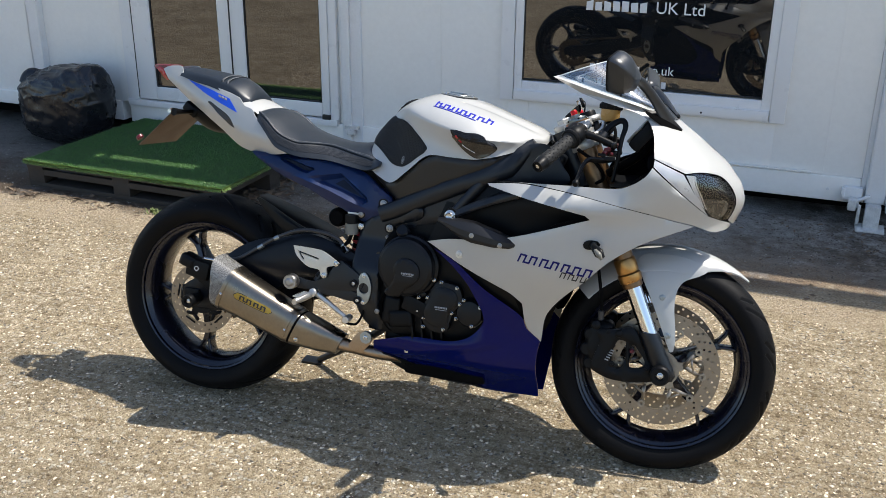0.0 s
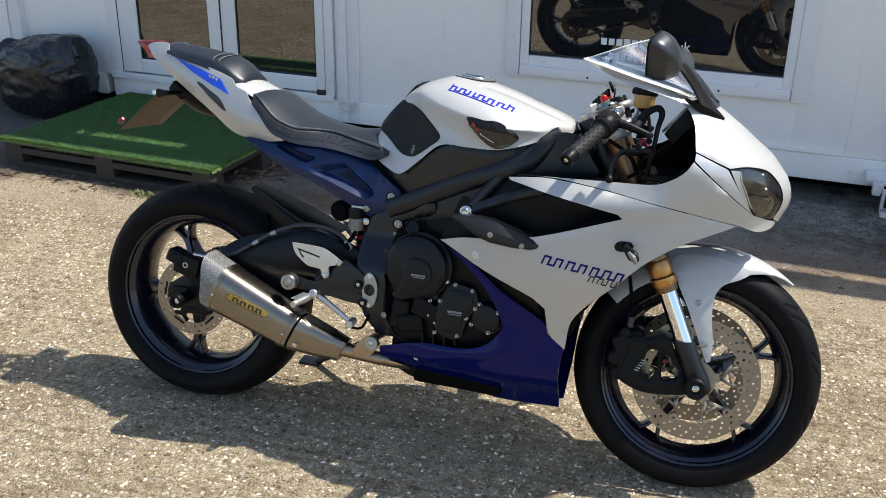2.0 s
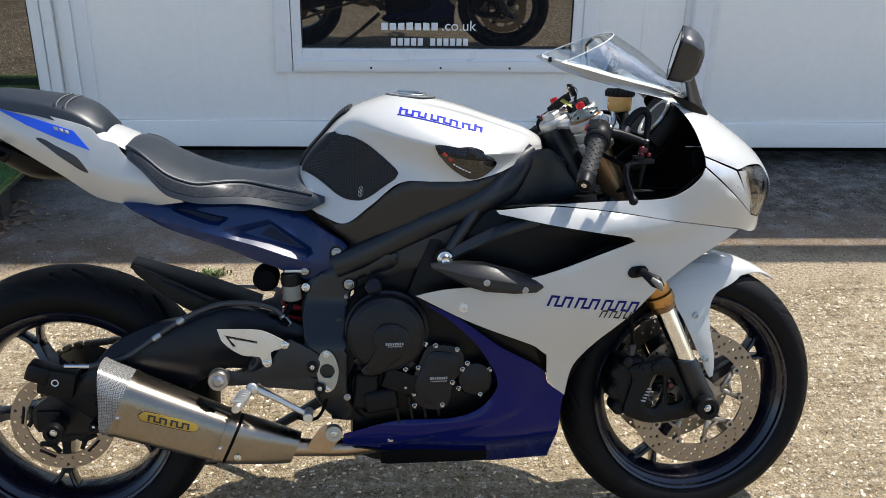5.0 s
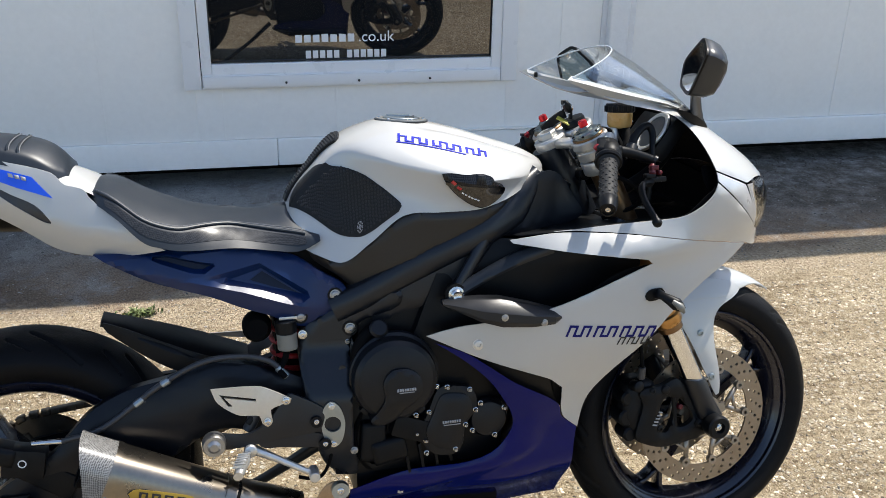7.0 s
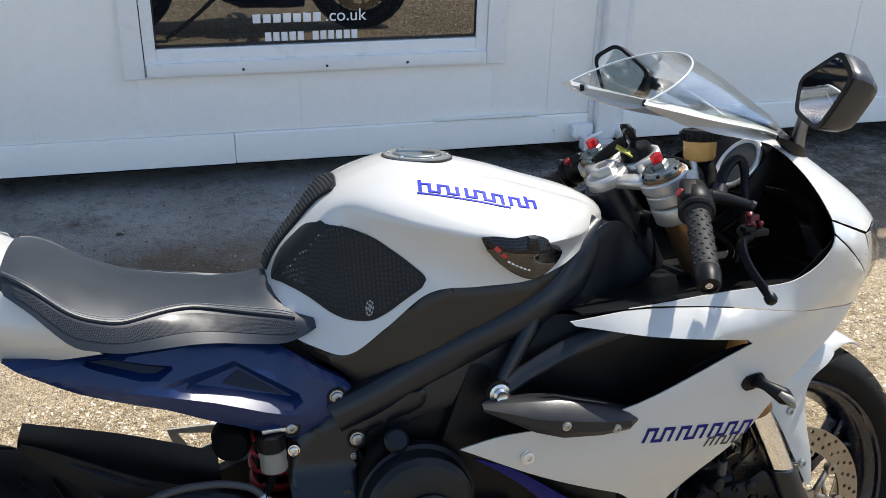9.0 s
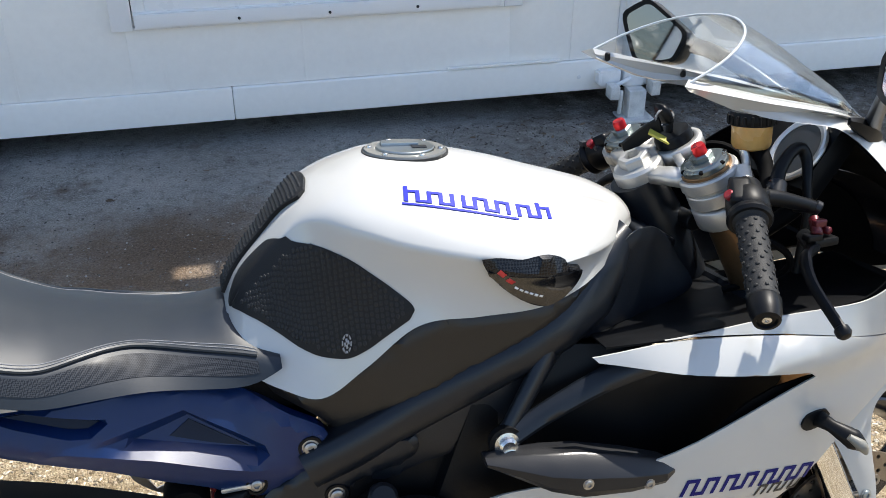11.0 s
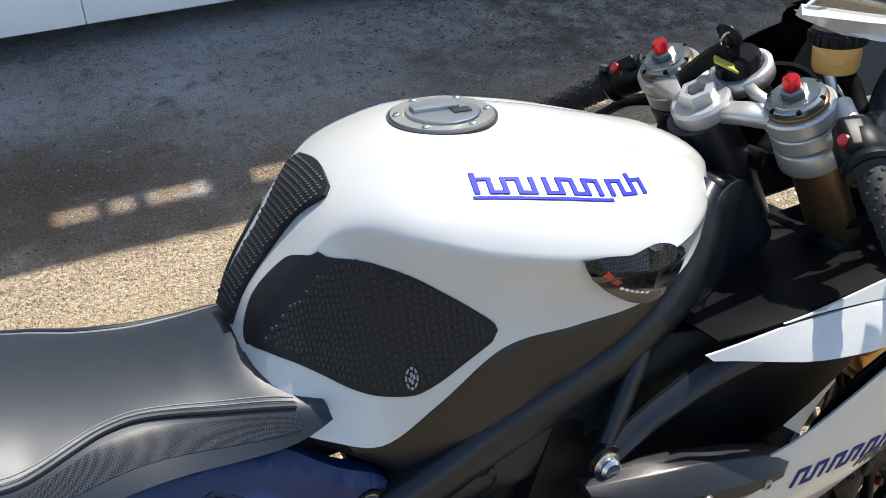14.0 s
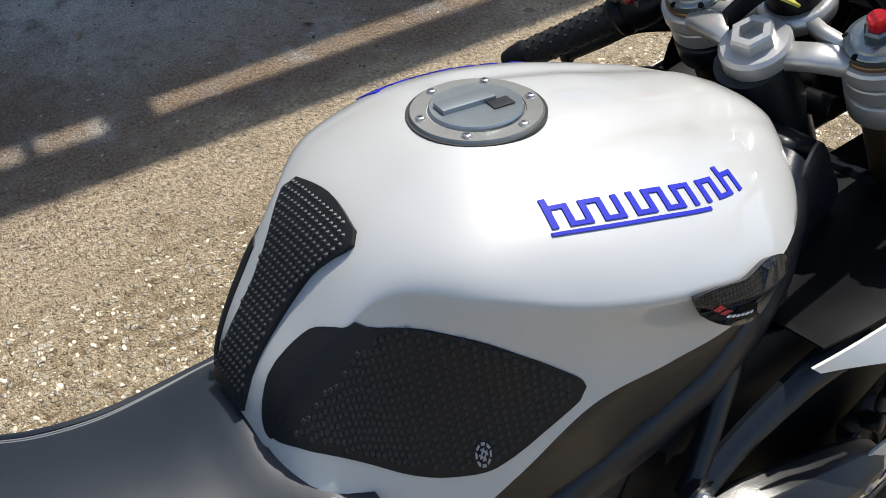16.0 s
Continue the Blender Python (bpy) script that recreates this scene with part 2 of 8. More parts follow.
BAG = mat("black_bin_liner", (0.010, 0.0115, 0.015), 0.27, var=0.1, bump=0.9, bscale=26)
WOOD = mat("weathered_pallet_wood", (0.042, 0.035, 0.028), 0.8, var=0.35, scale=18, bump=0.6, bscale=120)
TURF_BASE = mat("green_turf_backing", (0.02, 0.055, 0.012), 0.8, var=0.3)
TURF = mat("plastic_grass", (0.062, 0.165, 0.030), 0.5, var=0.25, scale=9, island=0.45)
LEAF = mat("dry_leaf", (0.15, 0.105, 0.066), 0.7, var=0.3, island=0.5)
WEED = mat("weed_green", (0.12, 0.15, 0.045), 0.6, var=0.3, island=0.4)
SOIL = mat("dark_leaf_soil", (0.060, 0.045, 0.033), 0.9, var=0.3, scale=50, island=0.8)
PEBBLE = mat("flint_pebble", (0.56, 0.475, 0.35), 0.62, var=0.25, scale=60, island=0.85)
PEBBLE_DARK = mat("brown_flint_pebble", (0.20, 0.155, 0.105), 0.6, var=0.25, scale=60, island=0.7)
GRIT = mat("pale_grit", (0.30, 0.275, 0.24), 0.7, var=0.2, scale=60, island=0.85)

# ---- mesh helpers ----
from mathutils.geometry import delaunay_2d_cdt


def lerp_table(tab, v):
    """Piecewise linear interpolation in rows (key, value, ...)."""
    if v <= tab[0][0]:
        return tab[0][1:]
    for a, b in zip(tab, tab[1:]):
        if v <= b[0]:
            u = (v - a[0]) / (b[0] - a[0])
            return tuple(p + (q - p) * u for p, q in zip(a[1:], b[1:]))
    return tab[-1][1:]


def spline_table(tab, v):
    """Smooth (Catmull-Rom) interpolation in rows (key, value, ...)."""
    if v <= tab[0][0]:
        return tab[0][1:]
    if v >= tab[-1][0]:
        return tab[-1][1:]
    i = next(k for k in range(len(tab) - 1) if v <= tab[k + 1][0])
    k0, k1 = tab[i][0], tab[i + 1][0]
    h, u = k1 - k0, (v - k0) / (k1 - k0)
    out = []
    for c in range(1, len(tab[0])):
        p0, p1 = tab[i][c], tab[i + 1][c]
        a, b = max(0, i - 1), min(len(tab) - 1, i + 2)
        m0 = (p1 - tab[a][c]) / (k1 - tab[a][0]) * h
        m1 = (tab[b][c] - p0) / (tab[b][0] - k0) * h
        out.append((2 * u**3 - 3 * u**2 + 1) * p0 + (u**3 - 2 * u**2 + u) * m0 + (3 * u**2 - 2 * u**3) * p1 + (u**3 - u**2) * m1)
    return tuple(out)


def sstep(v, a, b):
    u = min(1.0, max(0.0, (v - a) / (b - a)))
    return u * u * (3 - 2 * u)


def shade(bm, angle=38):
    lim = radians(angle)
    for f in bm.faces:
        f.smooth = True
    for e in bm.edges:
        if len(e.link_faces) == 2 and e.calc_face_angle(0) > lim:
            e.smooth = False
    return bm


def link(name, bm, material, angle=38):
    shade(bm, angle)
    me = bpy.data.meshes.new(name)
    bm.to_mesh(me)
    bm.free()
    me.materials.append(material)
    return new(name, me)


def part(name, bm, material, parent, label="", angle=38):
    ob = link(name, bm, material, angle)
    while parent.parent and parent.parent.parent:
        parent = parent.parent
    ob.parent = parent
    if label:
        tagged(ob, label)
    return ob


def thing(name, m, label, category, group="", kind=""):
    ob = new(name)
    ob.empty_display_size = 0.1
    ob.matrix_world = m
    return tagged(ob, label, category, group, kind)


def join(*bms):
    """One bmesh out of several."""
    out = bms[0]
    for b in bms[1:]:
        vs = [out.verts.new(v.co) for v in b.verts]
        b.verts.index_update()
        for f in b.faces:
            try:
                out.faces.new([vs[v.index] for v in f.verts])
            except ValueError:
                pass
        b.free()
    return out


def mesh(verts, faces):
    bm = bmesh.new()
    vs = [bm.verts.new(v) for v in verts]
    for f in faces:
        try:
            bm.faces.new([vs[i] for i in f])
        except ValueError:
            pass
    return bm


def loft(rings, caps=True, closed=True):
    n = len(rings[0])
    verts = [p for r in rings for p in r]
    faces = []
    for i in range(len(rings) - 1):
        for j in range(n if closed else n - 1):
            k = (j + 1) % n
            faces.append((i * n + j, i * n + k, (i + 1) * n + k, (i + 1) * n + j))
    if caps and closed:
        faces.append(tuple(range(n))[::-1])
        faces.append(tuple((len(rings) - 1) * n + j for j in range(n)))
    bm = mesh(verts, faces)
    bmesh.ops.recalc_face_normals(bm, faces=bm.faces)
    return bm


def frame_of(d):
    """Matrix whose z runs along d."""
    return Vector(d).to_track_quat("Z", "Y").to_matrix()


def lathe(profile, base=(0, 0, 0), axis=(0, 0, 1), n=32, caps=True):
    """Turned shape: profile rows (radius, height) along axis from base."""
    q, b = frame_of(axis), Vector(base)
    rings = [[b + q @ Vector((r * math.cos(2 * math.pi * k / n), r * math.sin(2 * math.pi * k / n), h)) for k in range(n)] for r, h in profile]
    return loft(rings, caps)


def ring(profile, base, axis, n=64):
    """Turned shape with a hole: the closed profile goes round the axis."""
    q, b = frame_of(axis), Vector(base)
    verts, faces, m = [], [], len(profile)
    for k in range(n):
        a = 2 * math.pi * k / n
        verts += [b + q @ Vector((r * math.cos(a), r * math.sin(a), h)) for r, h in profile]
    for k in range(n):
        for j in range(m):
            faces.append((k * m + j, ((k + 1) % n) * m + j, ((k + 1) % n) * m + (j + 1) % m, k * m + (j + 1) % m))
    bm = mesh(verts, faces)
    bmesh.ops.recalc_face_normals(bm, faces=bm.faces)
    return bm


def rod(p0, p1, r0, r1=None, n=20, edge=0.0015):
    """A round bar from p0 to p1 with softened ends."""
    r1 = r0 if r1 is None else r1
    d = Vector(p1) - Vector(p0)
    h = d.length
    e = min(edge, h / 3, r0 / 2, r1 / 2)
    return lathe([(r0 - e, 0), (r0, e), (r1, h - e), (r1 - e, h)], p0, d, n)


def smooth_path(pts, k=8):
    pts = [Vector(p) for p in pts]
    out = []
    for i in range(len(pts) - 1):
        p0, p1 = pts[i], pts[i + 1]
        a = pts[i - 1] if i else p0 * 2 - p1
        b = pts[i + 2] if i + 2 < len(pts) else p1 * 2 - p0
        for s in range(k):
            u = s / k
            out.append(0.5 * (2 * p0 + (p1 - a) * u + (2 * a - 5 * p0 + 4 * p1 - b) * u * u + (3 * p0 - a - 3 * p1 + b) * u**3))
    return out + [pts[-1]]


def tube(pts, r, n=10, k=8, flat=1.0):
    """A hose, cable or bent tube through pts; r is one radius or one for each point."""
    path = smooth_path(pts, k)
    m = len(path)
    rad = [r if isinstance(r, (int, float)) else lerp_table([(i * k, v) for i, v in enumerate(r)], j)[0] for j in range(m)]
    rings, side = [], None
    for i, p in enumerate(path):
        d = (path[min(i + 1, m - 1)] - path[max(i - 1, 0)]).normalized()
        if side is None:
            side = d.orthogonal().normalized()
        side = (side - d * side.dot(d)).normalized()
        up = d.cross(side)
        rings.append([p + rad[i] * (math.cos(2 * math.pi * j / n) * side + flat * math.sin(2 * math.pi * j / n) * up) for j in range(n)])
    return loft(rings)


def box(size, m=None, bevel=0.002):
    bm = bmesh.new()
    bmesh.ops.create_cube(bm, size=1)
    bmesh.ops.scale(bm, vec=size, verts=bm.verts)
    if bevel:
        bmesh.ops.bevel(bm, geom=bm.edges[:], offset=min(bevel, min(size) * 0.45), segments=2, profile=0.7, affect="EDGES")
    if m is not None:
        bm.transform(m)
    return bm


def block(x0, x1, y0, y1, z0, z1, bevel=0.002):
    return box((x1 - x0, y1 - y0, z1 - z0), pose((x0 + x1) / 2, (y0 + y1) / 2, (z0 + z1) / 2), bevel)


def outline(pts, k=6):
    """A closed outline through pts; a point with a third value is a sharp corner."""
    n, out = len(pts), []
    P = [Vector(p[:2]) for p in pts]
    sharp = [len(p) > 2 for p in pts]
    for i in range(n):
        j = (i + 1) % n
        a, p0, p1, b = P[i - 1], P[i], P[j], P[(j + 1) % n]
        h = (p1 - p0).length
        def tan(prev, mid, nxt):
            return (nxt - prev).normalized() * h * 0.9
        m0 = (p1 - p0) if sharp[i] else tan(a, p0, p1)
        m1 = (p1 - p0) if sharp[j] else tan(p0, p1, b)
        kk = max(1, min(k, int(h / 0.006)))
        for s in range(kk):
            u = s / kk
            out.append((2 * u**3 - 3 * u**2 + 1) * p0 + (u**3 - 2 * u**2 + u) * m0 + (3 * u**2 - 2 * u**3) * p1 + (u**3 - u**2) * m1)
    return out


def inside(p, poly):
    x, y, c = p[0], p[1], False
    for i in range(len(poly)):
        a, b = poly[i - 1], poly[i]
        if (a[1] > y) != (b[1] > y) and x < (b[0] - a[0]) * (y - a[1]) / (b[1] - a[1]) + a[0]:
            c = not c
    return c


def sheet(poly, place, step=0.02, holes=(), th=0.004, rim=0.0015, lines=()):
    """A curved plate: the 2D outline poly (with holes) is cut into triangles and laid on the surface place(u, v, depth)."""
    loops = [list(poly)] + [list(h) for h in holes]
    pts, edges, border = [], [], 0
    for lp in loops:
        s = len(pts)
        pts += [Vector(p[:2]) for p in lp]
        edges += [(s + i, s + (i + 1) % len(lp)) for i in range(len(lp))]
    border = len(pts)
    for lp in lines:
        s = len(pts)
        pts += [Vector(p[:2]) for p in lp]
        edges += [(s + i, s + i + 1) for i in range(len(lp) - 1)]
    if step:
        u0, u1 = min(p[0] for p in poly), max(p[0] for p in poly)
        v0, v1 = min(p[1] for p in poly), max(p[1] for p in poly)
        bp = np.array([tuple(p) for p in pts])
        row, v = 0, v0 + step * 0.5
        while v < v1:
            u = u0 + step * (0.5 if row % 2 else 1.0)
            while u < u1:
                if ((bp - (u, v)) ** 2).sum(1).min() > (0.45 * step) ** 2 and inside((u, v), loops[0]) and not any(inside((u, v), h) for h in loops[1:]):
                    pts.append(Vector((u, v)))
                u += step
            v += step * 0.87
            row += 1
    vs, _, fs, origs, _, _ = delaunay_2d_cdt(pts, edges, [], 0, 1e-6)
    edge_v = {i for i, o in enumerate(origs) if any(q < border for q in o)}
    tris = []
    for f in fs:
        c = ((vs[f[0]][0] + vs[f[1]][0] + vs[f[2]][0]) / 3, (vs[f[0]][1] + vs[f[1]][1] + vs[f[2]][1]) / 3)
        if inside(c, loops[0]) and not any(inside(c, h) for h in loops[1:]):
            tris.append(tuple(f))
    nv = len(vs)
    verts = [place(p[0], p[1], rim if i in edge_v else 0.0) for i, p in enumerate(vs)]
    count = {}
    for t in tris:
        for a, b in ((t[0], t[1]), (t[1], t[2]), (t[2], t[0])):
            key = (min(a, b), max(a, b))
            count.setdefault(key, []).append((a, b))
    faces = list(tris)
    if th:
        verts += [place(p[0], p[1], th) for p in vs]
        faces += [(t[2] + nv, t[1] + nv, t[0] + nv) for t in tris]
        for key, use in count.items():
            if len(use) == 1:
                a, b = use[0]
                faces.append((b, a, a + nv, b + nv))
    bm = mesh(verts, faces)
    bmesh.ops.delete(bm, geom=[v for v in bm.verts if not v.link_faces], context="VERTS")
    bmesh.ops.recalc_face_normals(bm, faces=bm.faces)
    return bm


def panel(pts, f, th=0.004, side=-1, step=0.02, holes=(), rim=0.0015, k=6, shift=0.0, lines=()):
    """A body panel seen from the side: outline in (x, z), lying at y = side * f(x, z)."""
    fn = f if callable(f) else (lambda x, z: f)
    return sheet(outline(pts, k), lambda x, z, d: Vector((x, side * max(0.0, fn(x, z) + shift - d), z)), step, [outline(h, k) for h in holes], th, rim, lines)


def circle_pts(cx, cz, r, n=16):
    return [(cx + r * math.cos(2 * math.pi * i / n), cz + r * math.sin(2 * math.pi * i / n)) for i in range(n)]


def bolt(p, d, r=0.008, h=0.005, n=12):
    """A button-head bolt with a washer and a socket."""
    return lathe([(r * 1.25, 0), (r * 1.25, h * 0.25), (r, h * 0.3), (r * 0.95, h * 0.8), (r * 0.7, h), (r * 0.45, h), (r * 0.4, h * 0.5), (0.0005, h * 0.5)], p, d, n)


def bars(cells, place, th=0.0006):
    """Plain marks: each cell is a four-cornered outline in (u, v), laid on the surface place."""
    def fine(c):
        out = []
        for a, b in zip(c, c[1:] + c[:1]):
            a, b = Vector(a), Vector(b)
            k = max(1, int((b - a).length / 0.006))
            out += [a + (b - a) * i / k for i in range(k)]
        return out

    return join(*[sheet(fine([tuple(p[:2]) for p in c]), place, 0.006, th=th, rim=0.0) for c in cells])



def meander(n, pitch, wide, thick, gaps=(), tall=(), start=0):
    """Outlines of a plain square-wave band of unit height, one for each unbroken run of bars; tall bars rise by a third."""
    runs, first = [], 0
    for k in list(gaps) + [n - 1]:
        top, low = [], []
        for i in range(first, k + 1):
            u = pitch * i
            h = 1.33 if i in tall else 1.0
            top += [(u, h), (u + wide, h)]
            low += [(u, 0.0), (u + wide, 0.0)]
            if i < k:
                up_ = (i + start) % 2 == 0
                t, l = (1.0, 1.0 - thick) if up_ else (thick, 0.0)
                top += [(u + wide, t), (u + pitch, t)]
                low += [(u + wide, l), (u + pitch, l)]
        loop = top + low[::-1]
        clean = [p for q, p in zip(loop[-1:] + loop[:-1], loop) if abs(p[0] - q[0]) + abs(p[1] - q[1]) > 1e-6]
        runs.append(clean)
        first = k + 1
    return runs

# ---- ground ----


def ground_material():
    m = bpy.data.materials.new("yard_ground")
    m.use_nodes = True
    nt = m.node_tree
    N, Lk = nt.nodes, nt.links
    b = N["Principled BSDF"]
    tc = N.new("ShaderNodeTexCoord")
    P = tc.outputs["Object"]

    def noise_node(scale, detail=5, rough=0.55):
        n = N.new("ShaderNodeTexNoise")
        n.inputs["Scale"].default_value, n.inputs["Detail"].default_value, n.inputs["Roughness"].default_value = scale, detail, rough
        Lk.new(P, n.inputs["Vector"])
        return n.outputs[0]

    def ramp(src, stops):
        r = N.new("ShaderNodeValToRGB")
        e = r.color_ramp.elements
        while len(e) < len(stops):
            e.new(0.5)
        for el, (p, c) in zip(e, stops):
            el.position, el.color = p, (*c, 1)
        Lk.new(src, r.inputs[0])
        return r.outputs[0]

    def mix(fac, a, c, kind="MIX"):
        x = N.new("ShaderNodeMix")
        x.data_type, x.blend_type = "RGBA", kind
        if isinstance(fac, float):
            x.inputs[0].default_value = fac
        else:
            Lk.new(fac, x.inputs[0])
        Lk.new(a, x.inputs[6])
        Lk.new(c, x.inputs[7])
        return x.outputs[2]

    def voronoi(scale, feature="F1"):
        v = N.new("ShaderNodeTexVoronoi")
        v.feature = feature
        v.inputs["Scale"].default_value = scale
        warp = N.new("ShaderNodeVectorMath")
        warp.operation = "MULTIPLY_ADD"
        wn_ = N.new("ShaderNodeTexNoise")
        wn_.inputs["Scale"].default_value = scale * 0.7
        Lk.new(P, wn_.inputs["Vector"])
        Lk.new(wn_.outputs["Color"], warp.inputs[0])
        warp.inputs[1].default_value = (0.9 / scale,) * 3
        Lk.new(P, warp.inputs[2])
        Lk.new(warp.outputs[0], v.inputs["Vector"])
        return v

    def math_(op, a, c):
        x = N.new("ShaderNodeMath")
        x.operation = op
        for i, s in enumerate((a, c)):
            if isinstance(s, (int, float)):
                x.inputs[i].default_value = s
            else:
                Lk.new(s, x.inputs[i])
        return x.outputs[0]

    # concrete with worn-out pebbles
    v1, v2 = voronoi(70), voronoi(170)
    sep = N.new("ShaderNodeSeparateColor")
    Lk.new(v1.outputs["Color"], sep.inputs[0])
    sep2 = N.new("ShaderNodeSeparateColor")
    Lk.new(v2.outputs["Color"], sep2.inputs[0])
    stones = ramp(sep.outputs[0], [(0.0, (0.34, 0.265, 0.18)), (0.2, (0.56, 0.455, 0.315)), (0.5, (0.78, 0.685, 0.525)), (0.75, (0.92, 0.85, 0.71)), (1.0, (0.98, 0.95, 0.87))])
    fine = ramp(sep2.outputs[1], [(0.0, (0.36, 0.285, 0.19)), (0.5, (0.66, 0.55, 0.385)), (1.0, (0.95, 0.86, 0.68))])
    mortar = ramp(noise_node(420, 3), [(0.33, (0.48, 0.39, 0.265)), (0.62, (0.76, 0.64, 0.455))])
    big = ramp(v1.outputs["Distance"], [(0.43, (1, 1, 1)), (0.52, (0, 0, 0))])
    small = ramp(v2.outputs["Distance"], [(0.42, (1, 1, 1)), (0.52, (0, 0, 0))])
    pick = math_("GREATER_THAN", sep.outputs[1], 0.52)
    conc = mix(small, mortar, fine)
    conc = mix(math_("MULTIPLY", big, pick), conc, stones)
    stain = ramp(noise_node(1.3, 8, 0.65), [(0.32, (0.72, 0.69, 0.64)), (0.55, (1, 1, 1)), (0.75, (1.0, 0.97, 0.92))])
    conc = mix(1.0, conc, stain, "MULTIPLY")
    conc = mix(1.0, conc, ramp(noise_node(7, 6, 0.6), [(0.3, (0.78, 0.76, 0.73)), (0.6, (1, 1, 1))]), "MULTIPLY")
    conc = mix(1.0, conc, ramp(noise_node(34, 5, 0.65), [(0.36, (0.66, 0.63, 0.58)), (0.52, (1.0, 1.0, 1.0)), (0.66, (1.0, 1.0, 1.0))]), "MULTIPLY")
    # tamping lines running along the slab, and dark pits
    st = N.new("ShaderNodeMapping")
    st.inputs["Scale"].default_value, st.inputs["Rotation"].default_value = (4.0, 40.0, 1.0), (0, 0, 0.09)
    Lk.new(P, st.inputs["Vector"])
    sn = N.new("ShaderNodeTexNoise")
    sn.inputs["Scale"].default_value, sn.inputs["Detail"].default_value, sn.inputs["Roughness"].default_value = 1.0, 5, 0.6
    Lk.new(st.outputs[0], sn.inputs["Vector"])
    conc = mix(1.0, conc, ramp(sn.outputs[0], [(0.36, (0.74, 0.71, 0.66)), (0.50, (1, 1, 1)), (0.72, (1.0, 1.0, 1.0))]), "MULTIPLY")
    pits = ramp(noise_node(120, 4, 0.6), [(0.335, (0.50, 0.45, 0.38)), (0.40, (1, 1, 1))])
    conc = mix(1.0, conc, pits, "MULTIPLY")
    conc = mix(1.0, conc, ramp(noise_node(2.3, 5, 0.6), [(0.35, (0.80, 0.77, 0.71)), (0.65, (0.89, 0.86, 0.80))]), "MULTIPLY")
    # old tarmac by the cabins, dusted with grit and brown leaf mould
    tar = ramp(noise_node(190, 5), [(0.3, (0.12, 0.117, 0.110)), (0.52, (0.43, 0.415, 0.385)), (0.75, (0.86, 0.83, 0.77))])
    tar = mix(ramp(noise_node(2.6, 7, 0.65), [(0.42, (0, 0, 0)), (0.62, (0.75, 0.75, 0.75))]), tar, ramp(noise_node(150, 5), [(0.3, (0.34, 0.333, 0.315)), (0.7, (0.84, 0.81, 0.75))]))
    tar = mix(ramp(noise_node(3.6, 9, 0.7), [(0.55, (0, 0, 0)), (0.68, (0.8, 0.8, 0.8))]), tar, ramp(noise_node(120, 4), [(0.3, (0.06, 0.04, 0.025)), (0.7, (0.20, 0.125, 0.075))]))
    tar = mix(1.0, tar, ramp(noise_node(26, 6, 0.7), [(0.34, (0.62, 0.61, 0.60)), (0.50, (1, 1, 1)), (0.72, (1, 1, 1))]), "MULTIPLY")
    tar = mix(1.0, tar, ramp(noise_node(1.7, 6, 0.6), [(0.36, (0.84, 0.83, 0.82)), (0.58, (1, 1, 1))]), "MULTIPLY")
    sx = N.new("ShaderNodeSeparateXYZ")
    Lk.new(P, sx.inputs[0])
    edge = math_("ADD", sx.outputs[1], math_("MULTIPLY", math_("SUBTRACT", noise_node(4.5, 7, 0.65), 0.5), 0.55))
    mr = N.new("ShaderNodeMapRange")
    mr.inputs[1].default_value, mr.inputs[2].default_value = 1.33, 1.44
    Lk.new(edge, mr.inputs[0])
    # the seam of dirt between the two
    seam = N.new("ShaderNodeMapRange")
    seam.inputs[1].default_value, seam.inputs[2].default_value = 1.04, 1.20
    Lk.new(edge, seam.inputs[0])
    dirt = ramp(noise_node(95, 6), [(0.3, (0.24, 0.175, 0.11)), (0.5, (0.52, 0.41, 0.275)), (0.72, (0.76, 0.64, 0.46))])
    dn = math_("MULTIPLY", seam.outputs[0], ramp(noise_node(6, 6, 0.7), [(0.35, (0.35, 0.35, 0.35)), (0.55, (0.95, 0.95, 0.95))]))
    col = mix(dn, conc, dirt)
    # brown dust blown over the near part of the tarmac
    dust = N.new("ShaderNodeMapRange")
    dust.inputs[1].default_value, dust.inputs[2].default_value = 2.0, 1.5
    Lk.new(edge, dust.inputs[0])
    dusty = math_("MULTIPLY", dust.outputs[0], ramp(noise_node(5.5, 8, 0.7), [(0.28, (0.1, 0.1, 0.1)), (0.50, (0.92, 0.92, 0.92))]))
    tar = mix(dusty, tar, ramp(noise_node(140, 5), [(0.3, (0.13, 0.088, 0.052)), (0.7, (0.44, 0.31, 0.195))]))
    # dark leaf soil lying in patches beside the levelling foot
    wob = math_("ADD", sx.outputs[0], math_("MULTIPLY", math_("SUBTRACT", noise_node(2.2, 6, 0.65), 0.5), 1.6))
    sl = N.new("ShaderNodeMapRange")
    sl.inputs[1].default_value, sl.inputs[2].default_value = 1.45, 1.95
    Lk.new(wob, sl.inputs[0])
    sy = N.new("ShaderNodeMapRange")
    sy.inputs[1].default_value, sy.inputs[2].default_value = 1.50, 1.78
    Lk.new(edge, sy.inputs[0])
    soil = math_("MULTIPLY", math_("MULTIPLY", sl.outputs[0], sy.outputs[0]), ramp(noise_node(11, 9, 0.72), [(0.36, (0.12, 0.12, 0.12)), (0.56, (0.88, 0.88, 0.88))]))
    tar = mix(soil, tar, ramp(noise_node(110, 6, 0.65), [(0.3, (0.022, 0.017, 0.013)), (0.55, (0.12, 0.095, 0.072)), (0.75, (0.34, 0.29, 0.235))]))
    # tarmac turns darker towards low x, beside the pallet
    tar_dim = N.new("ShaderNodeMapRange")
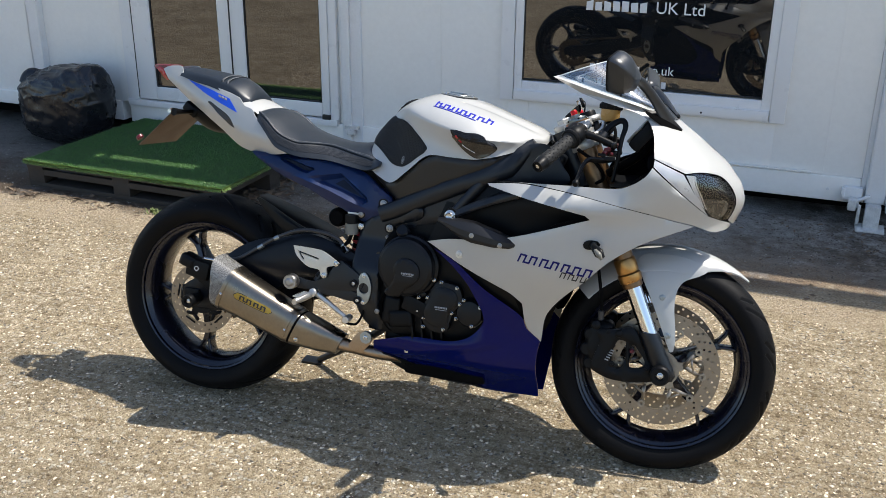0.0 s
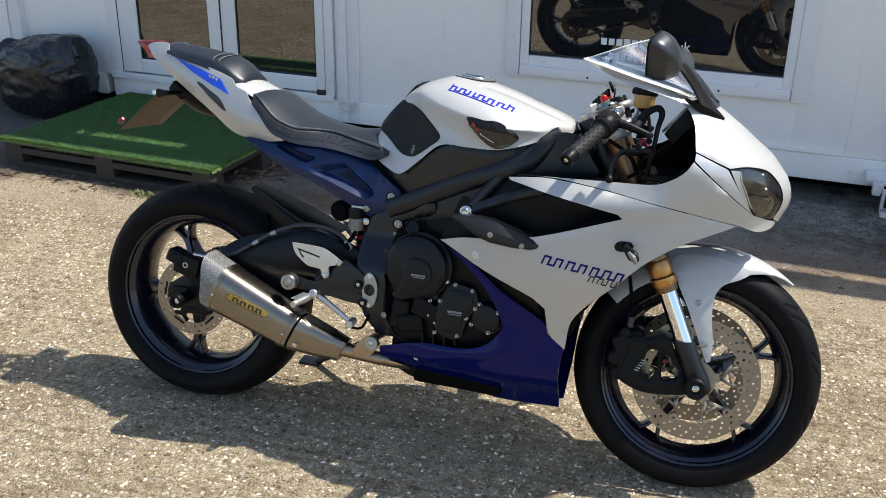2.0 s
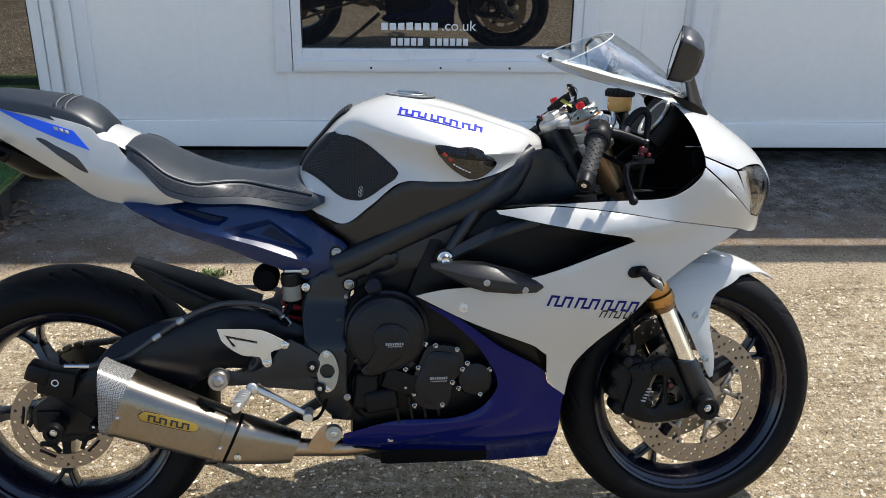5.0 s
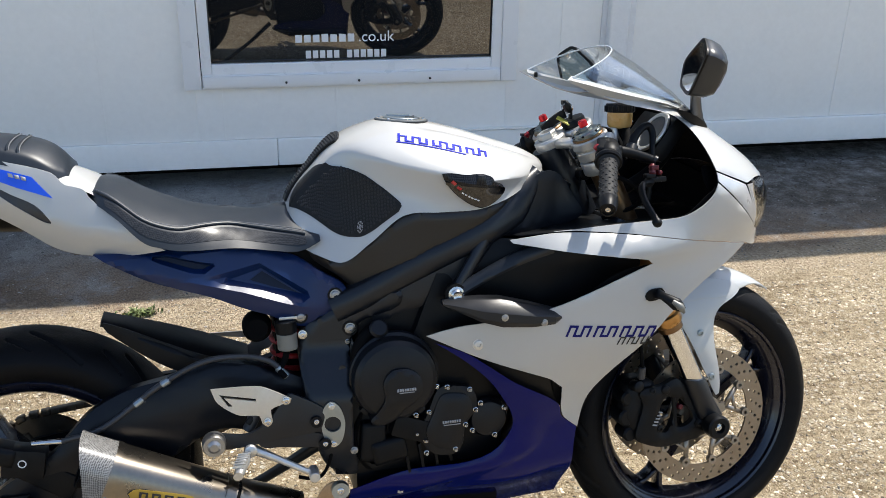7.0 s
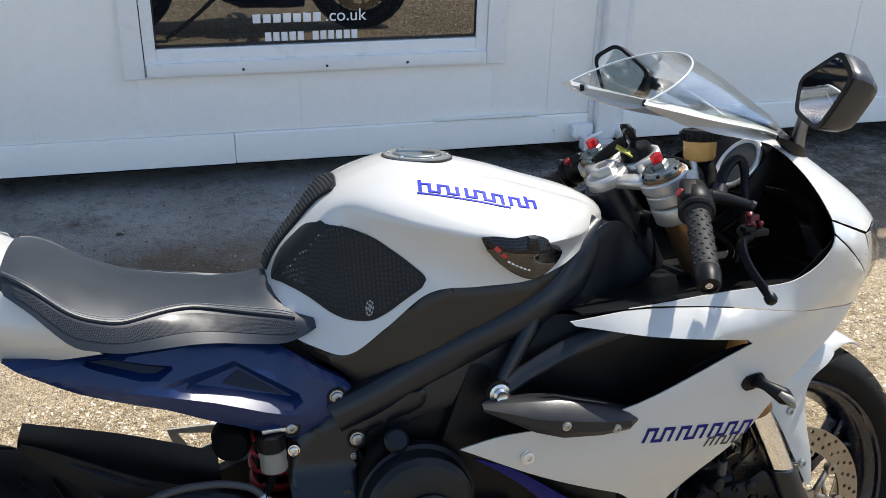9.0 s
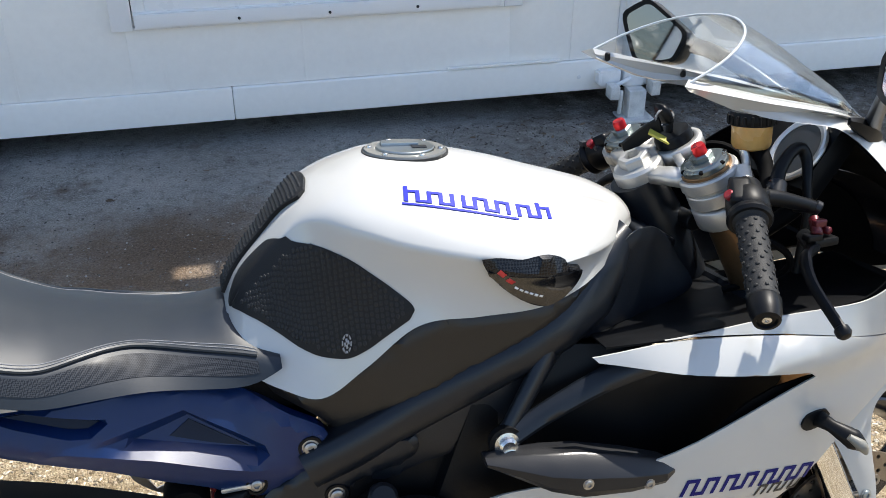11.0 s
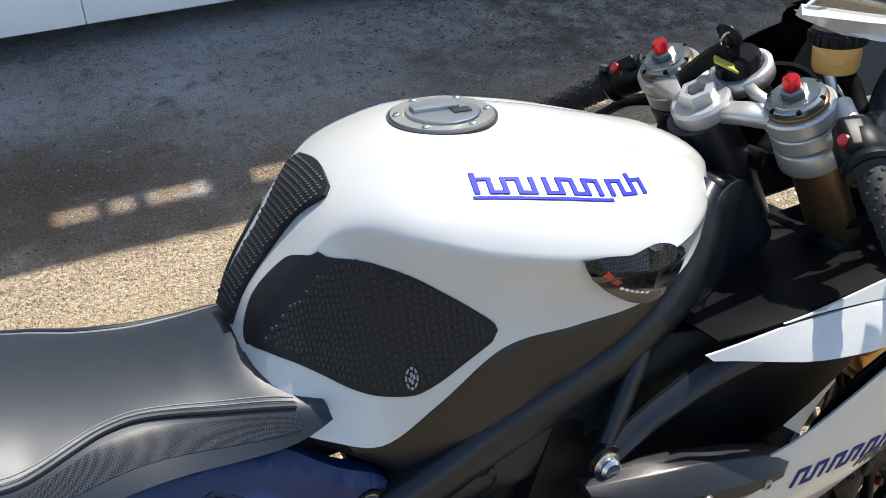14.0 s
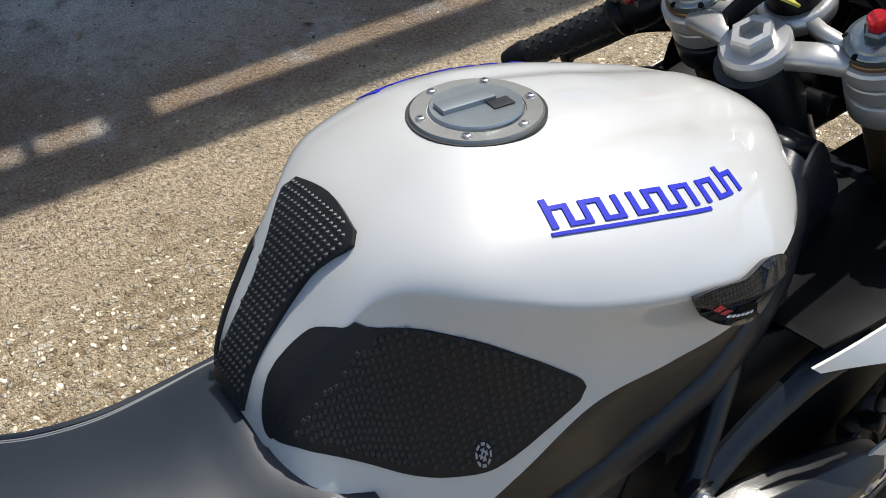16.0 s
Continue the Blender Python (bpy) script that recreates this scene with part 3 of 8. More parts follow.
    tar_dim.inputs[1].default_value, tar_dim.inputs[2].default_value, tar_dim.inputs[3].default_value, tar_dim.inputs[4].default_value = -0.80, -0.05, 0.40, 1.0
    Lk.new(wob, tar_dim.inputs[0])
    tar = mix(1.0, tar, tar_dim.outputs[0], "MULTIPLY")
    cx, cy = math_("SUBTRACT", sx.outputs[0], 0.40), math_("SUBTRACT", sx.outputs[1], 1.72)
    far_ = math_("SQRT", math_("ADD", math_("MULTIPLY", math_("MULTIPLY", cx, cx), 0.35), math_("MULTIPLY", cy, cy)), 0.0)
    spot = N.new("ShaderNodeMapRange")
    spot.inputs[1].default_value, spot.inputs[2].default_value = 0.30, 0.06
    Lk.new(math_("ADD", far_, math_("MULTIPLY", math_("SUBTRACT", noise_node(7, 8, 0.7), 0.5), 0.45)), spot.inputs[0])
    tar = mix(math_("MULTIPLY", spot.outputs[0], 0.9), tar, ramp(noise_node(130, 6, 0.7), [(0.3, (0.07, 0.045, 0.028)), (0.52, (0.21, 0.140, 0.088)), (0.75, (0.42, 0.31, 0.21))]))
    col = mix(mr.outputs[0], col, tar)
    Lk.new(col, b.inputs["Base Color"])
    b.inputs["Roughness"].default_value = 0.85
    b.inputs["Specular IOR Level"].default_value = 0.3
    h = math_("ADD", math_("MULTIPLY", math_("MULTIPLY", big, pick), 1.0), math_("MULTIPLY", small, 0.5))
    h = math_("ADD", h, math_("MULTIPLY", noise_node(260, 5), 1.2))
    h = math_("ADD", h, math_("MULTIPLY", sn.outputs[0], 1.2))
    h = math_("ADD", h, pits)
    bp = N.new("ShaderNodeBump")
    bp.inputs["Strength"].default_value, bp.inputs["Distance"].default_value = 1.0, 0.010
    Lk.new(h, bp.inputs["Height"])
    Lk.new(bp.outputs[0], b.inputs["Normal"])
    return m


GROUND = ground_material()


def build_ground():
    xs = [-400, -60, -12, -6] + [-4 + 0.5 * i for i in range(17)] + [6, 12, 60, 400]
    ys = [-400, -60, -12, -5] + [-3 + 0.5 * i for i in range(15)] + [8, 14, 60, 400]
    verts = [(x, y, 0) for y in ys for x in xs]
    n = len(xs)
    faces = [(j * n + i, j * n + i + 1, (j + 1) * n + i + 1, (j + 1) * n + i) for j in range(len(ys) - 1) for i in range(n - 1)]
    ob = link("ground", mesh(verts, faces), GROUND)
    tagged(ob, "worn pebbly concrete yard running into dark dusty tarmac", "ground", kind="structure")


build_ground()

# ---- cabin wall, openings, roof edge ----
WY = 2.372
WALLS = pose(1.0, 2.36, 0, 0, 0, -2.8) @ pose(-1.0, -2.36, 0)


def build_wall():
    bm = join(
        block(-2.10, -2.045, WY - 0.012, WY + 0.07, 0.215, 2.55, 0.004),
        block(-2.62, -2.10, WY, WY + 0.06, 0.215, 2.55, 0.001),
        block(-2.045, -0.64, WY, WY + 0.06, 2.22, 2.55, 0.001),
        block(-0.64, 0.32, WY, WY + 0.06, 0.215, 1.97, 0.001),
        block(-0.20, 0.32, WY, WY + 0.06, 1.97, 2.06, 0.001),
        block(-0.64, 0.32, WY, WY + 0.06, 2.06, 2.55, 0.001),
        block(0.32, 1.63, WY, WY + 0.06, 0.215, 0.475, 0.001),
        block(0.32, 1.63, WY, WY + 0.06, 1.52, 2.55, 0.001),
        block(1.63, 2.04, WY, WY + 0.06, 0.215, 2.55, 0.001),
    )
    wall = tagged(link("wall_north", bm, WALL_WHITE), "off-white painted cabin wall panels above the yard", "wall", kind="structure")
    rail = join(block(-2.045, 0.64, WY - 0.012, WY + 0.07, 0.095, 0.213, 0.006), block(0.6412, 2.04, WY - 0.012, WY + 0.07, 0.095, 0.213, 0.006))
    part("base_rail", rail, WALL_WHITE, wall, "pressed steel base rail")
    part("base_rail", block(-2.62, -2.10, WY - 0.012, WY + 0.07, 0.095, 0.213, 0.006), WALL_WHITE, wall)
    part("threshold", block(-2.04, -0.65, WY - 0.03, WY + 0.05, 0.20, 0.236, 0.004), WALL_POST, wall)
    for x in (-0.05, 0.426, 0.897, 1.866):
        z0, z1 = (0.216, 0.44) if 0 < x < 1 else (0.216, 2.54)
        part("cover_strip", block(x - 0.004, x + 0.004, WY - 0.003, WY + 0.002, z0, z1, 0.001), WALL_WHITE, wall)
    # profiled upright between door and plain panels
    part("upright", join(block(-0.615, -0.565, WY - 0.028, WY + 0.002, 0.10, 2.5, 0.005), block(-0.565, -0.50, WY - 0.014, WY + 0.002, 0.10, 2.5, 0.005)), WALL_POST, wall)
    part("bracket", join(block(-0.60, -0.52, WY - 0.04, WY - 0.01, 0.195, 0.215, 0.003), block(-0.585, -0.54, WY - 0.045, WY - 0.01, 0.165, 0.197, 0.003)), FOOT_PAINT, wall)
    part("fixing", bolt((1.9, WY - 0.012, 0.15), (0, -1, 0), 0.006, 0.004), WALL_POST, wall)
    part("ledge", block(1.40, 1.82, WY - 0.02, WY - 0.006, 0.219, 0.226, 0.002), WALL_WHITE, wall)
    left = tagged(link("wall_west", join(block(-7.0, -2.70, WY - 0.03, WY + 0.06, 0.215, 2.55, 0.001), block(-7.0, -2.70, WY - 0.045, WY + 0.06, 0.13, 0.213, 0.006)), WALL_WHITE), "off-white painted wall of the neighbouring cabin", "wall", kind="structure")
    part("wall_vent", join(block(-3.25, -2.98, WY - 0.05, WY - 0.028, 0.515, 0.66, 0.006), block(-3.25, -2.98, WY - 0.062, WY - 0.03, 0.50, 0.515, 0.003)), WALL_POST, left)
    part("upright", join(block(-2.70, -2.62, WY - 0.05, WY + 0.08, 0.06, 2.55, 0.008), block(-2.73, -2.70, WY - 0.03, WY + 0.05, 0.1, 2.55, 0.006)), WALL_POST, left)
    right = tagged(link("wall_east", join(block(2.19, 7.0, WY, WY + 0.06, 0.215, 2.55, 0.001), block(2.19, 7.0, WY - 0.012, WY + 0.07, 0.095, 0.213, 0.006)), WALL_WHITE), "off-white painted wall of the next cabin", "wall", kind="structure")
    part("cover_strip", block(3.2, 3.208, WY - 0.003, WY + 0.002, 0.216, 2.5, 0.001), WALL_WHITE, right)
    # corner posts where the two cabins meet, on a levelling foot
    post = join(block(2.041, 2.064, WY - 0.006, WY + 0.07, 0.10, 2.55, 0.003), block(2.064, 2.150, WY - 0.050, WY + 0.07, 0.11, 2.55, 0.012), block(2.150, 2.189, WY - 0.016, WY + 0.07, 0.10, 2.55, 0.006))
    post = tagged(link("corner_post", post, WALL_POST), "white painted steel corner posts of two joined cabins", "post", kind="structure")
    foot = join(
        block(2.072, 2.138, WY - 0.10, WY - 0.040, 0.006, 0.112, 0.005),
        
        block(1.995, 2.03, WY - 0.105, WY - 0.05, 0.085, 0.135, 0.004),
        block(2.155, 2.19, WY - 0.105, WY - 0.05, 0.09, 0.145, 0.004),
        block(2.04, 2.165, WY - 0.14, WY - 0.03, 0.0, 0.009, 0.002),
        rod((2.045, WY - 0.08, 0.02), (2.045, WY - 0.08, 0.11), 0.008),
        bolt((2.05, WY - 0.13, 0.009), (0, 0, 1), 0.009, 0.008), bolt((2.15, WY - 0.13, 0.009), (0, 0, 1), 0.009, 0.008),
    )
    latch = join(block(1.972, 2.052, WY - 0.046, WY - 0.012, 0.118, 0.178, 0.005), block(1.962, 1.976, WY - 0.052, WY - 0.012, 0.128, 0.172, 0.003), rod((2.02, WY - 0.058, 0.118), (2.085, WY - 0.062, 0.150), 0.008), block(2.018, 2.042, WY - 0.060, WY - 0.050, 0.088, 0.122, 0.003), block(2.152, 2.186, WY - 0.040, WY - 0.017, 0.118, 0.160, 0.004))
    part("latch", latch, WALL_POST, post, "white painted latch bracket")
    part("levelling_foot", foot, FOOT_PAINT, post, "flaking white levelling foot on a base plate")
    for o in (wall, left, right, post):
        o.matrix_world = WALLS
    # near-black board and floor put the crawl space's shade into colour; rest of the cabin
    part("crawl_space_dark", block(-7.0, 7.0, WY + 0.22, WY + 0.26, 0.0, 0.13, 0), SHADE_RUBBER_BLACK, wall)
    part("back_wall", join(block(-7.0, 7.0, 4.9, 4.96, 0.1, 2.3, 0), block(-7.0, -6.94, WY + 0.1, 4.9, 0.1, 2.3, 0), block(6.94, 7.0, WY + 0.1, 4.9, 0.1, 2.3, 0)), WALL_WHITE, wall)
    part("cabin_floor", block(-6.9, 6.9, WY + 0.08, 4.9, 0.1, 0.13, 0), SHADE_RUBBER_BLACK, wall)


build_wall()


def build_roof():
    """Unseen flat roof; added front strip, slot and slot covers shape the shadow edge."""
    rz = 2.70
    bm = join(
        block(-7, 0, 2.327, 5.0, rz - 0.15, rz, 0.0), block(0, 7, 2.327, 5.0, rz - 0.15, rz, 0.0),
    )
    roof = tagged(link("roof", bm, ROOFING), "flat grey cabin roof out of view, with strips that shape the sun", "roof", kind="structure")
    roof.matrix_world = WALLS
    part("shade_strip", join(block(-7, 7, 2.125, 2.262, rz - 0.03, rz, 0.004), block(-7, 7, 2.125, 2.135, rz, rz + 0.04, 0.003)), WALL_POST, roof, "unseen front strip that casts the shadow edge")
    # openings left between the added covers let through the dashes of sun
    opened = [(-1.765, -1.722), (-1.674, -1.154), (0.39, 0.492), (0.524, 0.581), (0.615, 0.766), (0.88, 5.0)]
    last = -7.0
    for a, b in opened:
        part("slot_cover", block(last, a + 1.404, 2.251, 2.331, rz - 0.012, rz - 0.004, 0.001), WALL_POST, roof)
        last = b + 1.404


build_roof()


def build_window():
    w = tagged(link("window_1", join(
        block(0.281, 0.349, WY - 0.022, WY + 0.004, 0.437, 1.545, 0.003), block(1.60, 1.668, WY - 0.022, WY + 0.004, 0.437, 1.545, 0.003), block(0.3492, 1.5998, WY - 0.020, WY + 0.004, 0.437, 0.4465, 0.002),
        block(0.287, 1.664, WY - 0.022, WY + 0.004, 1.545, 1.61, 0.003)), UPVC), "white plastic shop window with dark reflecting glass", "window", kind="structure")
    part("window_frame", join(
        block(0.352, 0.393, WY - 0.016, WY + 0.05, 0.472, 1.545, 0.004), block(1.556, 1.60, WY - 0.016, WY + 0.05, 0.472, 1.545, 0.004),
        block(0.393, 1.556, WY - 0.016, WY + 0.05, 0.490, 0.540, 0.004), block(0.393, 1.556, WY - 0.016, WY + 0.05, 1.47, 1.545, 0.004)), UPVC, w)
    part("window_sill", join(block(0.356, 1.596, WY - 0.034, WY + 0.02, 0.447, 0.492, 0.005), block(0.356, 1.596, WY - 0.022, WY - 0.014, 0.492, 0.497, 0.001)), UPVC, w)
    for x in (0.69, 0.99, 1.29):
        part("drain_cap", rod((x, WY - 0.030, 0.462), (x, WY - 0.038, 0.462), 0.005, n=12), GASKET, w)
    part("gasket", join(block(0.393, 0.398, WY - 0.008, WY + 0.01, 0.545, 1.47, 0), block(1.551, 1.556, WY - 0.008, WY + 0.01, 0.545, 1.47, 0), block(0.398, 1.551, WY - 0.008, WY + 0.01, 0.545, 0.551, 0)), GASKET, w)
    part("pane", block(0.398, 1.551, WY - 0.002, WY + 0.004, 0.551, 1.47, 0), PANE, w, "dark reflecting glass")
    w.matrix_world = WALLS
    y = WY - 0.0035
    rng = random.Random(5)

    def marks(x0, x1, z0, z1, n, low=0.0):
        cells, st = [], (x1 - x0) / n
        for i in range(n):
            a = x0 + i * st
            cells.append([(a, z0), (a + st * 0.76, z0), (a + st * 0.76, z1 - rng.random() * low), (a, z1 - rng.random() * low)])
        return bars(cells, lambda u, v, d: Vector((u, y + d, v)), 0.001)

    part("lettering", marks(0.735, 0.985, 0.618, 0.652, 7, 0.004), WHITE_INK, w, "white name marks on the glass")
    part("lettering", marks(0.775, 0.92, 0.552, 0.584, 5), WHITE_INK, w)
    part("lettering", marks(0.945, 1.115, 0.552, 0.584, 6), WHITE_INK, w)
    part("lettering", marks(0.70, 1.0, 0.905, 0.955, 7, 0.012), WHITE_INK, w)
    for txt, x, z, size in (("UK Ltd", 1.03, 0.906, 0.078), (".co.uk", 0.992, 0.618, 0.062)):
        cu = bpy.data.curves.new("lettering", "FONT")
        cu.body, cu.size, cu.extrude = txt, size, 0.0005
        tmp = bpy.data.objects.new("tmp", cu)
        me = bpy.data.meshes.new_from_object(tmp)
        bpy.data.objects.remove(tmp)
        me.transform(pose(x, y, z, 90, 0, 0))
        me.materials.append(WHITE_INK)
        ob = new("lettering", me)
        ob.parent = w


build_window()


def build_door():
    d = tagged(link("door_1", join(
        block(-2.04, -1.965, WY - 0.022, WY + 0.05, 0.235, 2.22, 0.004), block(-0.69, -0.642, WY - 0.022, WY + 0.05, 0.235, 2.22, 0.004),
        block(-1.965, -0.69, WY - 0.022, WY + 0.05, 2.14, 2.22, 0.004)), UPVC), "closed white plastic double door with dark glass", "door", kind="structure")
    for x0, x1, g0, g1 in ((-1.96, -1.304, -1.836, -1.381), (-1.298, -0.695, -1.212, -0.744)):
        leaf = part("door_leaf", join(
            block(x0, g0, WY - 0.018, WY + 0.04, 0.245, 2.13, 0.005), block(g1, x1, WY - 0.018, WY + 0.04, 0.245, 2.13, 0.005),
            block(g0, g1, WY - 0.018, WY + 0.04, 0.245, 0.322, 0.005), block(g0, g1, WY - 0.018, WY + 0.04, 2.03, 2.13, 0.005)), UPVC, d)
        part("pane", block(g0 + 0.006, g1 - 0.006, WY - 0.004, WY + 0.002, 0.329, 2.03, 0), PANE, leaf, "dark reflecting glass")
        part("gasket", join(block(g0, g0 + 0.006, WY - 0.01, WY + 0.01, 0.322, 2.03, 0), block(g1 - 0.006, g1, WY - 0.01, WY + 0.01, 0.322, 2.03, 0), block(g0 + 0.006, g1 - 0.006, WY - 0.01, WY + 0.01, 0.322, 0.329, 0)), GASKET, leaf)
    part("seal", block(-1.3045, -1.2975, WY - 0.021, WY - 0.0, 0.245, 2.13, 0), GASKET, d)
    part("seal", block(-1.965, -1.9605, WY - 0.018, WY - 0.0, 0.245, 2.13, 0), GASKET, d)
    d.matrix_world = WALLS
    part("door_stop", block(-0.74, -0.69, WY - 0.03, WY - 0.015, 0.232, 0.26, 0.003), GASKET, d)
    part("door_handle", join(box((0.02, 0.03, 0.12), pose(-1.34, WY - 0.035, 1.05), 0.005), rod((-1.34, WY - 0.055, 1.08), (-1.44, WY - 0.055, 1.08), 0.009)), STEEL, d, "steel lever handle")


build_door()


# ---- pallet with artificial grass ----
def build_pallet():
    t = thing("pallet", pose(-1.348, 1.926, 0, 0, 0, -4.5), "weathered wooden pallet under green artificial grass", "pallet")
    rng = random.Random(3)
    for i in range(7):
        y = -0.42 + i * 0.14
        part("deck_board", box((1.18, 0.098, 0.020), pose(0, y, 0.118, rng.uniform(-.4, .4), 0, rng.uniform(-.3, .3)), 0.003), WOOD, t)
    for x in (-0.54, 0.0, 0.54):
        part("bearer", box((0.1, 0.93, 0.020), pose(x, 0, 0.098), 0.002), WOOD, t)
        for y in (-0.415, 0.0, 0.415):
            part("block", box((0.1, 0.095, 0.068), pose(x, y, 0.0545), 0.004), WOOD, t)
    for y in (-0.452, 0.452):
        part("side_rail", box((1.17, 0.018, 0.030), pose(0, y, 0.078, 0, rng.uniform(-.3, .3), 0), 0.003), WOOD, t)
    for y in (-0.415, 0.0, 0.415):
        part("base_board", box((1.18, 0.09, 0.021), pose(0, y, 0.0105), 0.002), WOOD, t)
    g = thing("turf_mat", pose(-1.348, 1.926, 0.1285, 0, 0, -4.5), "green artificial grass mat on a wooden pallet", "artificial grass", kind="")
    part("backing", box((1.20, 0.95, 0.008), pose(0, 0, 0.0045), 0.003), TURF_BASE, g)
    r = np.random.default_rng(4)
    verts, faces = [], []
    for k in range(96000):
        x, y = r.uniform(-0.60, 0.60), r.uniform(-0.475, 0.475)
        if k > 84000:
            x, y = (r.uniform(-0.60, 0.60), -0.475) if k % 3 else (0.60, r.uniform(-0.475, 0.475))
        lean_ = r.uniform(0, 6.283)
        h, l = r.uniform(0.004, 0.010), r.uniform(0.003, 0.008)
        if k > 84000:
            lean_ = r.uniform(-2.4, -0.7) if k % 3 else r.uniform(-0.8, 0.8)
            h, l = r.uniform(-0.016, 0.012), r.uniform(0.006, 0.016)
        dx, dy = math.cos(lean_), math.sin(lean_)
        w = 0.0009
        z0 = 0.006
        s = len(verts)
        verts += [(x - dy * w, y + dx * w, z0), (x + dy * w, y - dx * w, z0), (x + dx * l + dy * w * .5, y + dy * l - dx * w * .5, z0 + h), (x + dx * l - dy * w * .5, y + dy * l + dx * w * .5, z0 + h)]
        faces.append((s, s + 1, s + 2, s + 3))
    for name, lo, hi, m, label in (("grass_blade", 0, 84001, TURF, "short plastic grass blades"), ("grass_fringe", 84001, 96000, TURF_EDGE, "plastic grass fringe, coloured paler as if sunlit")):
        me = bpy.data.meshes.new(name)
        me.from_pydata(verts[4 * lo:4 * hi], [], [tuple(i - 4 * lo for i in f) for f in faces[lo:hi]])
        me.materials.append(m)
        ob = new(name, me)
        ob.parent = g
        tagged(ob, label, kind="stuff")


build_pallet()


def build_bag():
    bm = bmesh.new()
    bmesh.ops.create_icosphere(bm, subdivisions=6, radius=1)
    for v in bm.verts:
        p = v.co.copy()
        box_ = Vector([math.copysign(abs(a) ** 0.72, a) for a in p])
        q = p * 1.7 + Vector((3.1, 0.7, 1.9))
        lump = noise.noise(q) * 0.07
        fold = 0.030 * (1 - abs(noise.noise(Vector((p.x * 1.3 + p.z * 0.8, p.y * 1.3, p.z * 4.6)) + Vector((5, 1, 2))))) ** 8
        fold += 0.020 * (1 - abs(noise.noise(Vector((p.x * 4.0, p.y * 4.0 + p.z, p.z * 2.0 - p.x * 2)) + Vector((1, 8, 3))))) ** 9
        fold += 0.014 * (1 - abs(noise.noise(Vector((p.x * 2.4 + p.y, p.y * 2.0, p.z * 9.0 + p.x * 2.5)) + Vector((2, 4, 7))))) ** 7
        # gathered pleats running up to the tied neck
        fold += 0.030 * sstep(p.z, 0.45, 0.9) * math.sin(11 * math.atan2(p.y, p.x + 0.35) + 2 * p.z)
        r = 1 + lump + fold
        x, y, z = box_.x * r * 0.298, box_.y * r * 0.19, box_.z * r * 0.222 + 0.222
        z += 0.075 * sstep(p.z, 0.1, 0.9) * (p.x * 0.9 + 0.1)
        x += 0.03 * p.z
        v.co = (x, y, max(0.004, z))
    bag = link("bin_bag", bm, BAG, 180)
    bag.matrix_world = pose(-2.345, 2.325, 0, 0, 0, -10)
    tagged(bag, "full black plastic bin bag slumped on the tarmac by the wall", "bin bag")
    part("neck", tube([(-0.15, -0.03, 0.33), (-0.19, -0.05, 0.375), (-0.22, -0.07, 0.365), (-0.235, -0.10, 0.33)], [0.07, 0.045, 0.04, 0.025], 14, 6, 0.6), BAG, bag, "gathered neck of the bag")


build_bag()

# ---- motorcycle ----
# local axes: x forward from the rear axle, y to its left, z up from the ground; leaning on its side stand
BIKE = thing("motorcycle", pose(0, 0, 0, -11.2, 0, 0), "white and dark blue sports motorcycle leaning on its side stand", "motorcycle")
RAKE = Vector((-0.4534, 0, 1)).normalized()
STEER = Matrix.Translation((1.05, 0, 0.94)) @ Matrix.Rotation(radians(5.0), 4, RAKE) @ Matrix.Translation((-1.05, 0, -0.94))
UNSTEER = STEER.inverted()


def fork_x(z):
    return 1.075 + (0.953 - z) * 0.4534


def steered(bm):
    bm.transform(STEER)
    return bm


NOSE = [(0.10, 1.52), (0.660, 1.52), (0.696, 1.514), (0.732, 1.527), (0.764, 1.533), (0.802, 1.522), (0.859, 1.477), (0.921, 1.396), (0.958, 1.344), (1.0, 1.292), (1.098, 1.168)]
GIRTH = [(0.13, 0.12), (0.16, 0.24), (0.20, 0.44), (0.262, 0.775), (0.35, 0.825), (0.45, 0.90), (0.60, 1.0), (0.85, 1.0), (1.0, 0.72), (1.1, 0.66)]


def fairing(x, z):
    """Half width of the fairing at length x and height z."""
    xn = spline_table(NOSE, z)[0]
    lam = lerp_table([(0.72, 0.165), (0.83, 0.095)], z)[0]
    w = 0.245 * (1 - math.exp(-max(0.0, xn - x) / lam)) ** 0.75
    w *= spline_table(GIRTH, z)[0] * (0.80 + 0.20 * sstep(x, 0.72, 1.02))
    w *= 1 - 0.28 * sstep(x, 0.85, 1.06) * sstep(0.58 - z, 0.0, 0.25)
    w *= 1 - 0.13 * (1 - sstep(x, 1.10, 1.30)) * sstep(z, 0.69, 0.80)
    w += 0.016 * math.exp(-(((z - 0.728) / 0.028) ** 2)) * sstep(x, 0.9, 1.0) * (1 - sstep(x, 1.2, 1.36))
    return w


def both(name, make, material, label="", parent=None, angle=38):
    """The same part on both sides; make(side) gives its mesh."""
    return [part(name, make(s), material, parent or BIKE, label, angle) for s in (-1, 1)]


